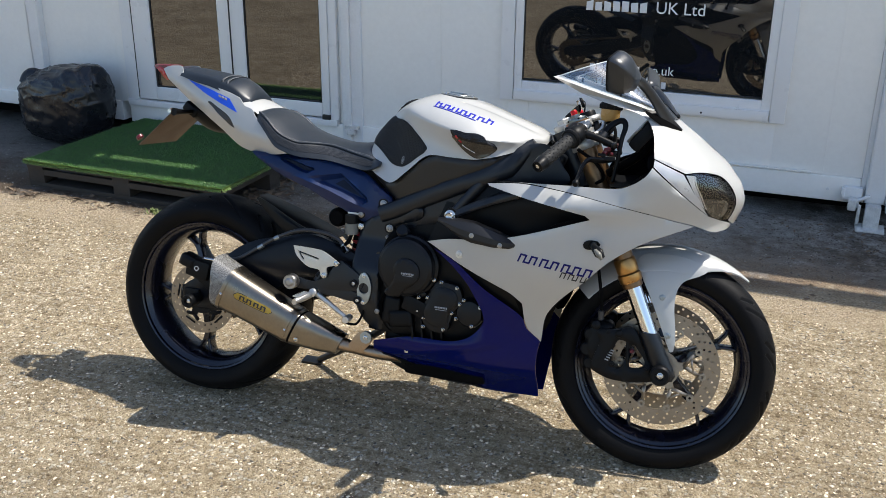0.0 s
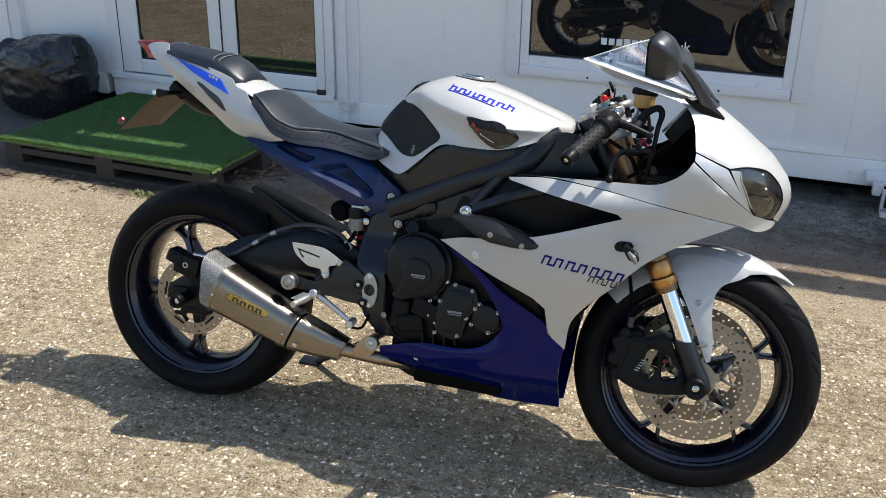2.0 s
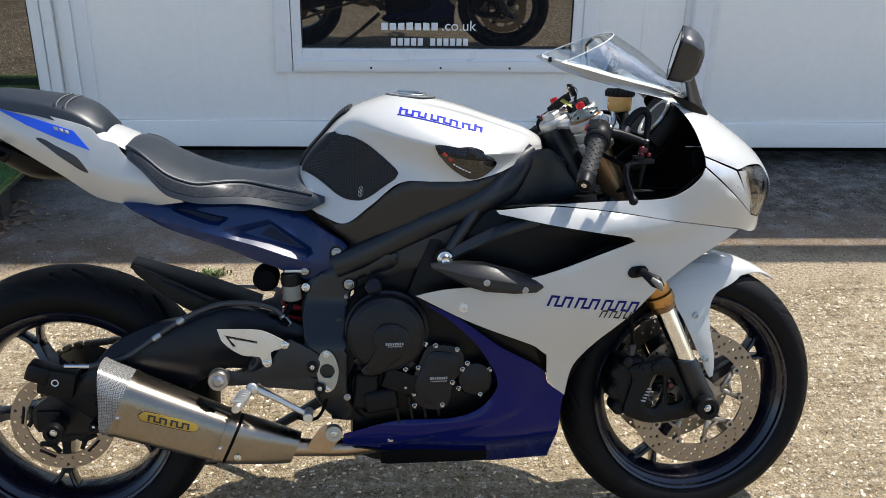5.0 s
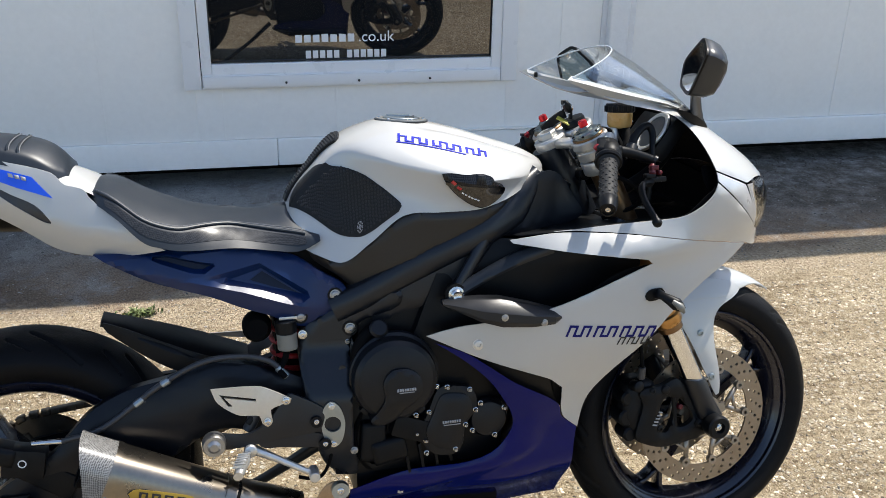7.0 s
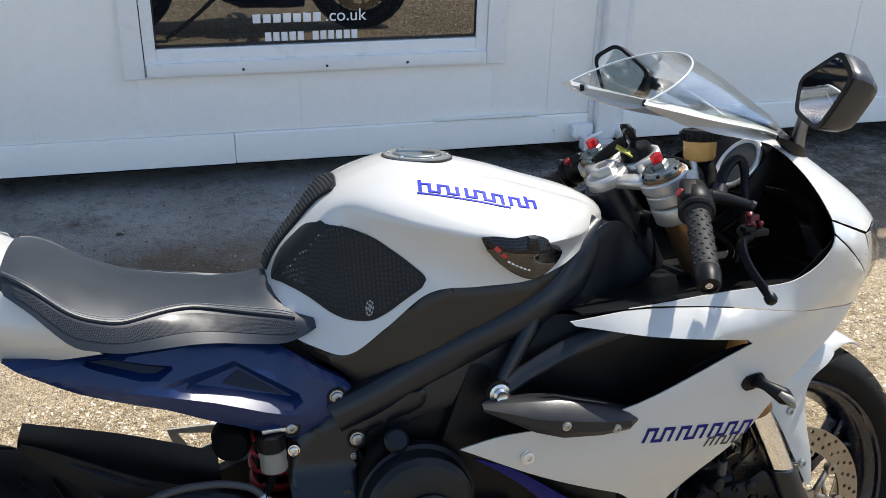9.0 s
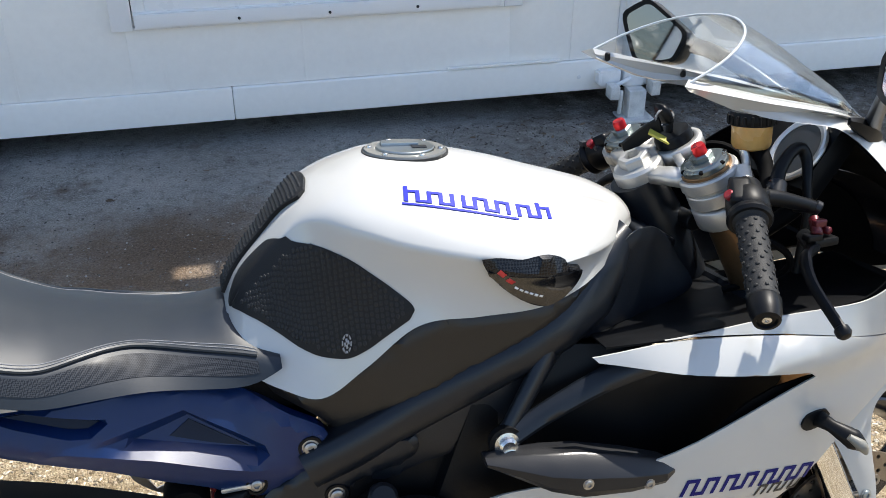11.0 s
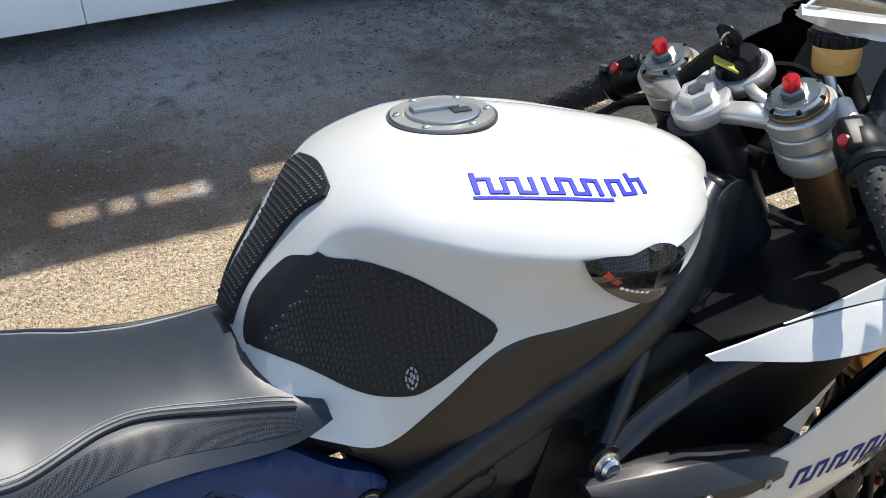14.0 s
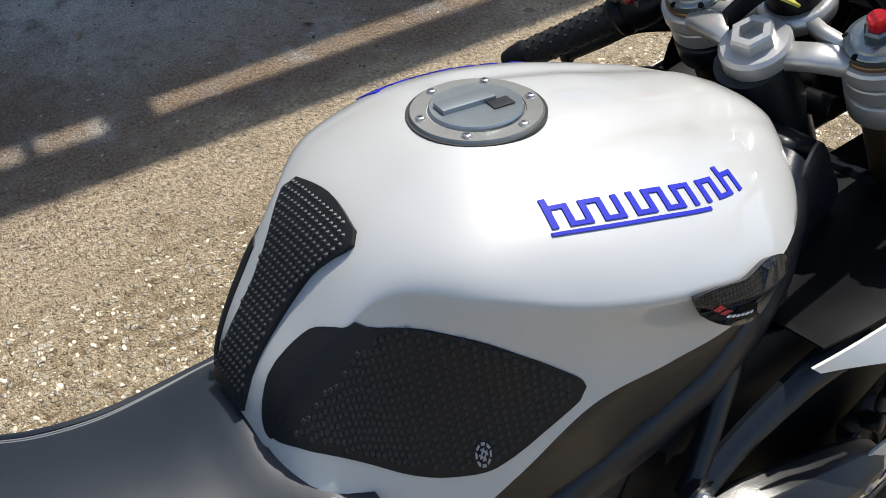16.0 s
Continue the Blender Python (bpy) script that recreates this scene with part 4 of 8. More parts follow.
# -- tank --
TANK = [  # x, crown height, half width at the crease, crease height, half width and height of the lower edge
    (0.508, 0.826, 0.044, 0.808, 0.085, 0.770), (0.525, 0.855, 0.054, 0.840, 0.098, 0.756), (0.555, 0.889, 0.064, 0.876, 0.112, 0.739),
    (0.600, 0.937, 0.078, 0.918, 0.128, 0.726), (0.650, 0.962, 0.127, 0.922, 0.145, 0.763), (0.710, 0.976, 0.163, 0.905, 0.161, 0.812),
    (0.780, 0.968, 0.183, 0.888, 0.168, 0.815), (0.850, 0.949, 0.187, 0.872, 0.170, 0.816), (0.907, 0.929, 0.166, 0.868, 0.158, 0.829),
    (0.954, 0.913, 0.130, 0.866, 0.128, 0.846), (0.983, 0.902, 0.095, 0.868, 0.099, 0.860), (1.012, 0.886, 0.058, 0.868, 0.060, 0.862)]


def tank_arc(x):
    """How far round the crown's arc turns before the crease, in radians: a sharp crease along the knees, none at the ends."""
    return radians(90 - 20 * sstep(x, 0.60, 0.70) * (1 - sstep(x, 0.93, 1.0)))


def tank_y(x, z):
    zt, wr, zr, wl, zl = spline_table(TANK, x)
    if z >= zr:
        A = tank_arc(x)
        ca = math.cos(A) + (1 - math.cos(A)) * min(1.0, (z - zr) / max(1e-4, zt - zr))
        return wr * math.sqrt(max(0.0, 1 - ca * ca)) / math.sin(A)
    u = min(1.0, (zr - z) / max(1e-4, zr - zl))
    hollow = 0.007 * math.sin(math.pi * u) * sstep(x, 0.52, 0.58) * (1 - sstep(x, 0.90, 0.96))
    return wr + (wl - wr) * u ** (0.8 + 0.5 * sstep(x, 0.60, 0.72)) - hollow


def tank_z(x, y):
    zt, wr, zr, wl, zl = spline_table(TANK, x)
    A = tank_arc(x)
    sa = min(1.0, abs(y) / wr * math.sin(A))
    return zr + (zt - zr) * (math.sqrt(1 - sa * sa) - math.cos(A)) / (1 - math.cos(A))


def tank_pt(x, q):
    """Point on the tank's left half: q runs from 0 on the crown over 1 at the crease to 2 at the lower edge."""
    zt, wr, zr, wl, zl = spline_table(TANK, x)
    if q <= 1:
        A = tank_arc(x)
        return Vector((x, wr * math.sin(q * A) / math.sin(A), zr + (zt - zr) * (math.cos(q * A) - math.cos(A)) / (1 - math.cos(A))))
    z = zr + (zl - zr) * (q - 1)
    return Vector((x, tank_y(x, z), z))


def tank_at(x, q, off, s):
    """The same, lifted off the surface by off, on side s."""
    p = tank_pt(x, q)
    du = tank_pt(x + 0.002, q) - tank_pt(x - 0.002, q)
    dq = tank_pt(x, q + 0.01) - tank_pt(x, q - 0.01)
    nrm = dq.cross(du).normalized() * -1
    nrm = nrm if nrm.y + nrm.z > 0 else -nrm
    p = p + nrm * off
    return Vector((p.x, s * p.y, p.z))


def build_tank():
    rings = []
    n = 72
    for i in range(n + 1):
        x = 0.508 + 0.504 * i / n
        zt, wr, zr, wl, zl = spline_table(TANK, x)
        half = [tuple(tank_pt(x, k / 24))[1:] for k in range(25)]
        # low channels beside the filler
        half = [(y, z - 0.0045 * math.exp(-(((y - 0.055 - 0.05 * (0.95 - x)) / 0.016) ** 2)) * sstep(x, 0.72, 0.80) * (1 - sstep(x, 0.97, 1.01))) for y, z in half]
        half += [(tank_y(x, zr + (zl - zr) * u), zr + (zl - zr) * u) for u in [k / 14 for k in range(1, 15)]]
        rings.append([Vector((x, -y, z)) for y, z in reversed(half)] + [Vector((x, y, z)) for y, z in half[1:]] + [Vector((x, 0, zl + 0.01))])
    bm = loft(rings)
    tank = part("fuel_tank", bm, PEARL, BIKE, "pearl white fuel tank", 60)
    c, up = Vector((0.742, 0, 0.9702)), Vector((0.065, 0, 1)).normalized()
    q = frame_of(up)
    cap = part("filler_ring", lathe([(0.0505, -0.008), (0.0505, 0.001), (0.049, 0.0035), (0.037, 0.0035), (0.0365, 0.002), (0.0005, 0.002)], c, up, 48), FILLER_GREY, tank, "pale grey filler ring")
    # black ring stands in for the shaded gap round the filler
    part("filler_gap_ring", ring([(0.0502, -0.006), (0.0525, -0.006), (0.0525, 0.0012), (0.0502, 0.0012)], c, up, 48), GASKET, cap, "dark ring painted for the gap round the filler")
    flap = lathe([(0.0355, 0.001), (0.0355, 0.005), (0.0345, 0.0062), (0.0005, 0.0062)], c, up, 48)
    part("filler_flap", flap, ALU_GREY, cap)
    part("key_cover", box((0.045, 0.016, 0.005), Matrix.Translation(c + up * 0.0075) @ q.to_4x4() @ pose(0, 0, 0, 0, 0, 84) @ pose(0.006, -0.006, 0), 0.0015), ALU_GREY, cap)
    part("key_slot", box((0.018, 0.013, 0.003), Matrix.Translation(c + up * 0.006) @ q.to_4x4() @ pose(0, 0, 0, 0, 0, 84) @ pose(-0.016, 0.008, 0), 0.001), BLACK_INK, cap)
    for k in range(6):
        a = math.radians(60 * k + 15)
        part("filler_bolt", bolt(c + up * 0.003 + q @ Vector((0.0432 * math.cos(a), 0.0432 * math.sin(a), 0)), up, 0.0036, 0.003), STEEL, cap)
    # knee pads with raised nubs, front blisters and the name mark
    knee = [(0.513, 0.75), (0.517, 0.50), (0.530, 0.345), (0.546, 0.365), (0.562, 0.46), (0.571, 0.66), (0.579, 0.92), (0.589, 1.05), (0.602, 1.10), (0.622, 1.145), (0.650, 1.235), (0.680, 1.43), (0.703, 1.68), (0.708, 1.80), (0.702, 1.88), (0.672, 1.89), (0.640, 1.875), (0.622, 1.82), (0.575, 1.65), (0.535, 1.35), (0.517, 1.06)]
    K = 0.11

    def flat(rows):
        return [(p[0], p[1] * K, *p[2:]) for p in rows]

    ol = outline(flat(knee), 6)
    mid = Vector((0.61, 1.2 * K))
    small = [mid + (v - mid) * 0.92 for v in ol]
    spots, x, row = [], 0.512, 0
    while x < 0.707:
        slope = (spline_table(TANK, x + 0.002)[2] - spline_table(TANK, x - 0.002)[2]) / 0.004
        run, q, last = 0.0031 * (row % 2), 0.25, tank_pt(x, 0.25)
        while q < 2:
            q += 0.006
            p = tank_pt(x, q)
            run += (p - last).length
            last = p
            if run > 0.0064:
                run = 0.0
                if inside((x, q * K), small) and q > 1.10:
                    spots.append((x, q))
        x += 0.0055 / math.sqrt(1 + min(4.0, slope * slope))
        row += 1
    guard = [(0.779, 1.0, 1), (0.800, 0.98), (0.822, 0.975), (0.840, 0.945), (0.853, 0.935), (0.872, 0.98), (0.896, 1.20, 1), (0.902, 1.48), (0.893, 1.74), (0.874, 1.92), (0.852, 1.94), (0.819, 1.64), (0.791, 1.25)]
    guard_low = [(0.786, 1.14), (0.82, 1.13), (0.86, 1.12), (0.895, 1.24), (0.900, 1.47), (0.891, 1.72), (0.873, 1.89), (0.853, 1.91), (0.821, 1.62), (0.794, 1.25)]
    for s in (-1, 1):
        low = 0.0 if s < 0 else 0.66
        rim_ = outline(flat([(p[0], max(p[1], low)) for p in knee]), 6) if s > 0 else ol

        def lay(off):
            return lambda u, v, d: tank_at(u, v / K, off - d, s)
        part("knee_pad", sheet(rim_, lay(0.0026), 0.010, (), 0.004, 0.0012), PAD, tank, "black rubber knee pad")
        verts, faces = [], []
        for x, q in spots:
            if q < low + 0.04 * (s > 0):
                continue
            st = len(verts)
            c, o = tank_at(x, q, 0.0022, s), tank_at(x, q, 0.0040, s)
            n_ = (o - c).normalized()
            e1 = n_.cross(Vector((0, 0, 1))).normalized()
            e2 = n_.cross(e1)
            for k in range(6):
                a = math.pi / 3 * k
                verts.append(c + 0.0027 * math.cos(a + 0.5236) * e1 + 0.0036 * math.sin(a + 0.5236) * e2)
            for k in range(6):
                a = math.pi / 3 * k
                verts.append(o - n_ * 0.0008 + 0.0017 * math.cos(a + 0.5236) * e1 + 0.0023 * math.sin(a + 0.5236) * e2)
            faces += [(st + k, st + (k + 1) % 6, st + 6 + (k + 1) % 6, st + 6 + k) for k in range(6)] + [tuple(st + 6 + k for k in range(6))]
        bm = mesh(verts, faces)
        bmesh.ops.recalc_face_normals(bm, faces=bm.faces)
        tagged(part("pad_nub", bm, NUB, tank, "", 10), kind="stuff")
        bx, bq = 0.635, 1.765
        mark = [[(bx + r_ * math.cos(a), (bq + r_ * 11.5 * math.sin(a)) * K) for r_, a in ((0.0040, b0), (0.0054, b0), (0.0054, b0 + 0.55), (0.0040, b0 + 0.55))] for b0 in [k * 0.785 for k in range(8)]]
        mark += [[(bx + u * 0.7 - v * 0.7, (bq + 11.5 * (u * 0.7 + v * 0.7)) * K) for u, v in ((a - w, b - h), (a + w, b - h), (a + w, b + h), (a - w, b + h))] for a, b, w, h in ((-0.0011, 0.0, 0.0005, 0.0026), (0.0011, 0.0, 0.0005, 0.0026), (0, -0.0013, 0.0026, 0.0005), (0, 0.0013, 0.0026, 0.0005))]
        part("pad_badge", bars(mark, lay(0.0042)), GREY_INK, tank)

        def blister(u, v, d):
            b = 0.0065 * math.sqrt(max(0.0, 1 - ((u - 0.836) / 0.066) ** 2))
            return tank_at(u, v / K, 0.004 + b - d, s)

        part("tank_guard", sheet(outline(flat(guard), 6), blister, 0.008, (), 0.009, 0.003), CARBON, tank, "carbon tank guard with a glossy black lower half")
        part("guard_face", sheet(outline(flat(guard_low), 6), lambda u, v, d: blister(u, v, d - 0.0006), 0.008, (), 0.0006, 0.0002), GUARD_BLACK, tank, "glossy black lower half")
        part("guard_print", bars([flat([(0.795 + k * 0.010, 1.10 + 0.125 * k), (0.802 + k * 0.010, 1.17 + 0.125 * k), (0.806 + k * 0.010, 1.10 + 0.125 * k), (0.799 + k * 0.010, 1.03 + 0.125 * k)]) for k in range(2)], lambda u, v, d: blister(u, v, d - 0.0010)), RED_INK, tank)
        part("guard_print", bars([flat([(0.815 + k * 0.0056, 1.37 + 0.05 * k), (0.8185 + k * 0.0056, 1.41 + 0.05 * k), (0.8200 + k * 0.0056, 1.37 + 0.05 * k), (0.8165 + k * 0.0056, 1.33 + 0.05 * k)]) for k in range(6)], lambda u, v, d: blister(u, v, d - 0.0010)), WHITE_INK, tank)

        # name mark drawn as a plain blue meander over an underline
        def base(u):
            return 0.632 + 0.15 * (u - 0.708)

        def mark(p):
            u, v = 0.7115 + p[0], -p[1] * 0.096
            return (u - 0.03 * v, (base(u) + v) * K)

        for run in meander(14, 0.01235, 0.0046, 0.19, (4, 9), (0, 12)):
            part("name_mark", bars([[mark(p) for p in run]], lay(0.0011), 0.0010), BLUE_DECAL, tank, "plain blue meander of the name mark")
        part("name_underline", bars([[(u - 0.03 * v, (base(u) + v) * K) for u, v in ((0.7095, 0.030), (0.8350, 0.030), (0.8350, 0.015), (0.7095, 0.015))]], lay(0.0011), 0.0010), BLUE_DECAL, tank, "plain blue underline")
    # spine pad
    spine = [(0.509, -0.016, 1), (0.53, -0.013), (0.557, -0.015), (0.580, -0.022), (0.595, -0.033), (0.607, -0.041), (0.614, -0.034, 1), (0.620, 0.008), (0.616, 0.052, 1), (0.607, 0.058), (0.580, 0.040), (0.557, 0.032), (0.53, 0.030), (0.509, 0.034, 1)]

    def on_top(x, y, d):
        e = 0.003
        gx = (tank_z(x + e, y) - tank_z(x - e, y)) / (2 * e)
        gy = (tank_z(x, y + e) - tank_z(x, y - e)) / (2 * e)
        return Vector((x, y, tank_z(x, y))) + Vector((-gx, -gy, 1)).normalized() * (0.0055 - d)

    pad = part("spine_pad", sheet(outline(spine, 6), on_top, 0.006, (), 0.006, 0.001), PAD, tank, "black rubber spine pad")
    verts, faces = [], []
    ol = [Vector((0.565, 0.008)) + (v - Vector((0.565, 0.008))) * 0.93 for v in outline(spine, 6)]
    # rows stepped evenly along the slope
    xs, acc, x = [], 0.0, 0.510
    while x < 0.613:
        xs.append(x)
        slope = (tank_z(x + 0.002, 0) - tank_z(x - 0.002, 0)) / 0.004
        x += 0.0058 / math.sqrt(1 + slope * slope)
    for i, x in enumerate(xs):
        for j in range(-9, 13):
            y = 0.0052 * (j + 0.5 * (i % 2))
            if inside((x, y), ol):
                st = len(verts)
                c = on_top(x, y, -0.0016)
                e1 = (on_top(x + 0.001, y, 0.0005) - on_top(x - 0.001, y, 0.0005)).normalized()
                o = on_top(x, y, 0.0004)
                for k in range(6):
                    a = math.pi / 3 * k
                    verts.append(o + 0.0028 * math.cos(a) * e1 + Vector((0, 0.0025 * math.sin(a), 0)))
                verts.append(c)
                faces += [(st + k, st + (k + 1) % 6, st + 6) for k in range(6)]
    bm = mesh(verts, faces)
    bmesh.ops.recalc_face_normals(bm, faces=bm.faces)
    tagged(part("pad_nub", bm, NUB, pad, "", 10), kind="stuff")


build_tank()


# -- seat and tail --
def half_section(rows, x0, x1, n, profile):
    """Loft of mirrored half sections: profile(values) gives (y, z) from the crown down to the lower edge."""
    rings = []
    for i in range(n + 1):
        x = x0 + (x1 - x0) * i / n
        half = profile(x, *spline_table(rows, x))
        rings.append([Vector((x, -y, z)) for y, z in reversed(half)] + [Vector((x, y, z)) for y, z in half[1:]])
    return loft(rings)


SEAT = [  # x, crown, seam half width, seam height, skirt half width, skirt height
    (0.152, 0.876, 0.060, 0.874, 0.070, 0.868), (0.170, 0.892, 0.092, 0.884, 0.108, 0.865), (0.205, 0.890, 0.118, 0.870, 0.136, 0.842), (0.250, 0.867, 0.130, 0.834, 0.146, 0.795), (0.280, 0.853, 0.128, 0.819, 0.143, 0.782),
    (0.310, 0.841, 0.120, 0.810, 0.139, 0.774), (0.340, 0.831, 0.106, 0.8095, 0.133, 0.771), (0.370, 0.824, 0.089, 0.8085, 0.129, 0.770), (0.400, 0.819, 0.080, 0.806, 0.126, 0.769), (0.430, 0.816, 0.080, 0.800, 0.122, 0.765), (0.470, 0.817, 0.087, 0.792, 0.118, 0.757), (0.515, 0.821, 0.096, 0.784, 0.114, 0.750),
    (0.540, 0.800, 0.102, 0.779, 0.118, 0.757), (0.562, 0.775, 0.112, 0.776, 0.122, 0.770)]


def seat_profile(x, zt, ys, zs, yb, zb):
    top = [(ys * k / 12, zs + (zt - zs) * (1 - (k / 12) ** 1.9)) for k in range(13)]
    return top + [(ys + 0.004, zs - 0.004)] + [(ys + 0.004 + (yb - ys - 0.004) * u ** 0.8, zs - 0.004 + (zb - zs + 0.004) * u) for u in (0.1, 0.2, 0.3, 0.4, 0.5, 0.6, 0.7, 0.8, 0.9, 1.0)] + [(yb - 0.02, zb - 0.004)]


def build_seat():
    s = part("rider_seat", half_section(SEAT, 0.152, 0.560, 40, seat_profile), SEAT_VINYL, BIKE, "black vinyl rider seat", 60)
    for side in (-1, 1):
        pts = []
        for i in range(25):
            x = 0.175 + 0.36 * i / 24
            zt, ys, zs, yb, zb = spline_table(SEAT, x)
            pts.append((x, side * (ys + 0.0005), zs + 0.0005))
        part("seat_seam", tube(pts, 0.0030, 8, 2), SEAT_VINYL, s)
        for inset in (0.0042, 0.0078):
            row = []
            for x, y, z in pts:
                zt, ys, zs, yb, zb = spline_table(SEAT, x)
                row.append((x, side * (ys - inset), zs + (zt - zs) * (1 - ((ys - inset) / ys) ** 1.9) + 0.0002))
            part("stitching", tube(row, 0.0007, 5, 3), THREAD, s)
        skirt = []
        for i in range(31):
            x = 0.19 + 0.345 * i / 30
            zt, ys, zs, yb, zb = spline_table(SEAT, x)
            col = []
            for k in range(13):
                u = 0.05 + 0.55 * k / 12
                col.append(Vector((x, side * (ys + 0.0048 + (yb - ys - 0.004) * u ** 0.8), zs - 0.004 + (zb - zs + 0.004) * u)))
            skirt.append(col)
        bm = loft(skirt, False, False)
        part("seat_side", bm, SEAT_WEAVE, s, "woven vinyl seat side")
    cowl = [(-0.11, 0.994, 0.045, 0.985, 0.062, 0.968), (-0.06, 0.993, 0.060, 0.978, 0.074, 0.956), (0.0, 0.986, 0.066, 0.970, 0.080, 0.944), (0.05, 0.978, 0.070, 0.958, 0.085, 0.930), (0.08, 0.970, 0.072, 0.946, 0.086, 0.918), (0.108, 0.954, 0.070, 0.928, 0.082, 0.906), (0.130, 0.926, 0.058, 0.916, 0.066, 0.906)]
    p = part("pillion_seat", half_section(cowl, -0.112, 0.130, 26, seat_profile), SEAT_VINYL, BIKE, "small black vinyl pillion seat", 60)
    for x in (0.045, 0.062):
        zt, ys, zs, yb, zb = spline_table(cowl, x)
        pts = [(x - 0.012 * abs(math.sin(a)), ys * math.sin(a), zs + (zt - zs) * math.cos(a) + 0.0006) for a in [math.pi / 2 * k / 8 for k in range(-8, 9)]]
        part("seat_seam", tube(pts, 0.0022, 6, 2), SEAT_VINYL, p)
        part("stitching", tube([(a + 0.004, b, c + 0.0006) for a, b, c in pts], 0.0009, 5, 2), THREAD, p)


build_seat()

TAIL = [(-0.24, 0.020), (-0.21, 0.034), (-0.16, 0.052), (-0.10, 0.066), (0.0, 0.090), (0.10, 0.108), (0.20, 0.130), (0.29, 0.150)]


def tail_y(x, z):
    crease = lerp_table([(-0.22, 0.985), (-0.10, 0.930), (0.05, 0.862), (0.13, 0.822), (0.29, 0.792)], x)[0]
    w = lerp_table(TAIL, x)[0]
    return w - 0.55 * max(0.0, crease - z) - 0.18 * max(0.0, z - crease)


def build_tail():
    side = [(-0.185, 0.984, 1), (-0.165, 0.993), (-0.138, 0.997), (-0.113, 0.995), (-0.100, 0.970), (0.0, 0.9485), (0.031, 0.942), (0.104, 0.920), (0.125, 0.899), (0.140, 0.895), (0.158, 0.888), (0.164, 0.876), (0.20, 0.842), (0.285, 0.777, 1), (0.230, 0.768), (0.183, 0.766), (0.134, 0.771), (0.094, 0.783), (0.039, 0.822), (-0.022, 0.861), (-0.096, 0.907), (-0.139, 0.940), (-0.157, 0.953, 1)]
    vent = [(-0.002, 0.902), (0.04, 0.884), (0.072, 0.867), (0.088, 0.850), (0.096, 0.832), (0.06, 0.852), (0.02, 0.882)]
    for s in (-1, 1):
        t = part("tail_fairing", panel(side, tail_y, 0.004, s, 0.016, [vent]), PEARL, BIKE, "pearl white tail fairing")
        part("vent_mesh", panel(vent, tail_y, 0.003, s, 0.012, (), 0, 6, -0.004), GREY_PLASTIC, t, "dark mesh vent")
        part("stripe", sheet([Vector(p) for p in ((-0.084, 0.960), (0.0, 0.9375), (0.072, 0.9150), (0.104, 0.8770), (0.045, 0.8985), (-0.02, 0.9260))], lambda u, v, d: Vector((u, s * (tail_y(u, v) + 0.0008 - d), v)), 0.014, th=0.0007, rim=0), BRIGHT_BLUE, t, "bright blue stripe")
        part("stripe_print", bars([[(0.035 + k * 0.0105, 0.9172 - k * 0.0032), (0.043 + k * 0.0105, 0.9148 - k * 0.0032), (0.0415 + k * 0.0105, 0.9215 - k * 0.0032), (0.0335 + k * 0.0105, 0.9239 - k * 0.0032)] for k in range(3)],
             lambda u, v, d: Vector((u, s * (tail_y(u, v) + 0.0016 - d), v))), GREY_INK, t)
    # light at the tip: a dark top and a red lens wrapping down each side
    rings = []
    for x, z0, z1, w in ((-0.230, 0.986, 0.993, 0.022), (-0.215, 0.980, 0.997, 0.030), (-0.190, 0.976, 0.9985, 0.036), (-0.166, 0.974, 0.998, 0.038)):
        rings.append([Vector((x, -w, z0 + 0.004)), Vector((x, -w, z1 - 0.004)), Vector((x, -w + 0.006, z1)), Vector((x, w - 0.006, z1)), Vector((x, w, z1 - 0.004)), Vector((x, w, z0 + 0.004)), Vector((x, w - 0.006, z0)), Vector((x, -w + 0.006, z0))])
    tl = part("tail_light", loft(rings), TAIL_RED, BIKE, "dark red tail light lens")
    for s in (-1, 1):
        part("side_lens", panel([(-0.222, 0.990, 1), (-0.206, 0.993), (-0.1865, 0.984, 1), (-0.1585, 0.952, 1), (-0.176, 0.953), (-0.196, 0.970)], lambda x, z: tail_y(x, z) + 0.001, 0.020, s, 0.012, (), 0.002), LENS_RED, tl, "bright red side lens")
    rows = [(-0.15, 0.955), (0.0, 0.88), (0.15, 0.80), (0.30, 0.775)]
    rings = []
    for x, zl in rows:
        w = lerp_table(TAIL, x)[0] - 0.025
        zt = lerp_table([(-0.15, 0.985), (0.12, 0.935), (0.16, 0.86), (0.30, 0.80)], x)[0]
        rings.append([Vector((x, -w * .7, zl)), Vector((x, -w, (zl + zt) / 2)), Vector((x, -w * .9, zt)), Vector((x, w * .9, zt)), Vector((x, w, (zl + zt) / 2)), Vector((x, w * .7, zl))])
    part("tail_inner", loft(rings), BLACK_PLASTIC, BIKE)
    saddle = [(0.085, 0.928, 0.062, 0.920, 0.086, 0.906), (0.112, 0.922, 0.066, 0.914, 0.092, 0.899), (0.136, 0.913, 0.070, 0.905, 0.098, 0.893), (0.160, 0.900, 0.074, 0.893, 0.100, 0.884), (0.183, 0.884, 0.078, 0.878, 0.100, 0.870), (0.206, 0.868, 0.080, 0.862, 0.100, 0.856)]
    part("tail_saddle", half_section(saddle, 0.085, 0.206, 12, lambda x, zt, ys, zs, yb, zb: [(ys * k / 5, zt + (zs - zt) * (k / 5) ** 2) for k in range(6)] + [(yb, zb), (yb - 0.02, zb - 0.008)]), PEARL, BIKE, "pearl white panel between the seats")
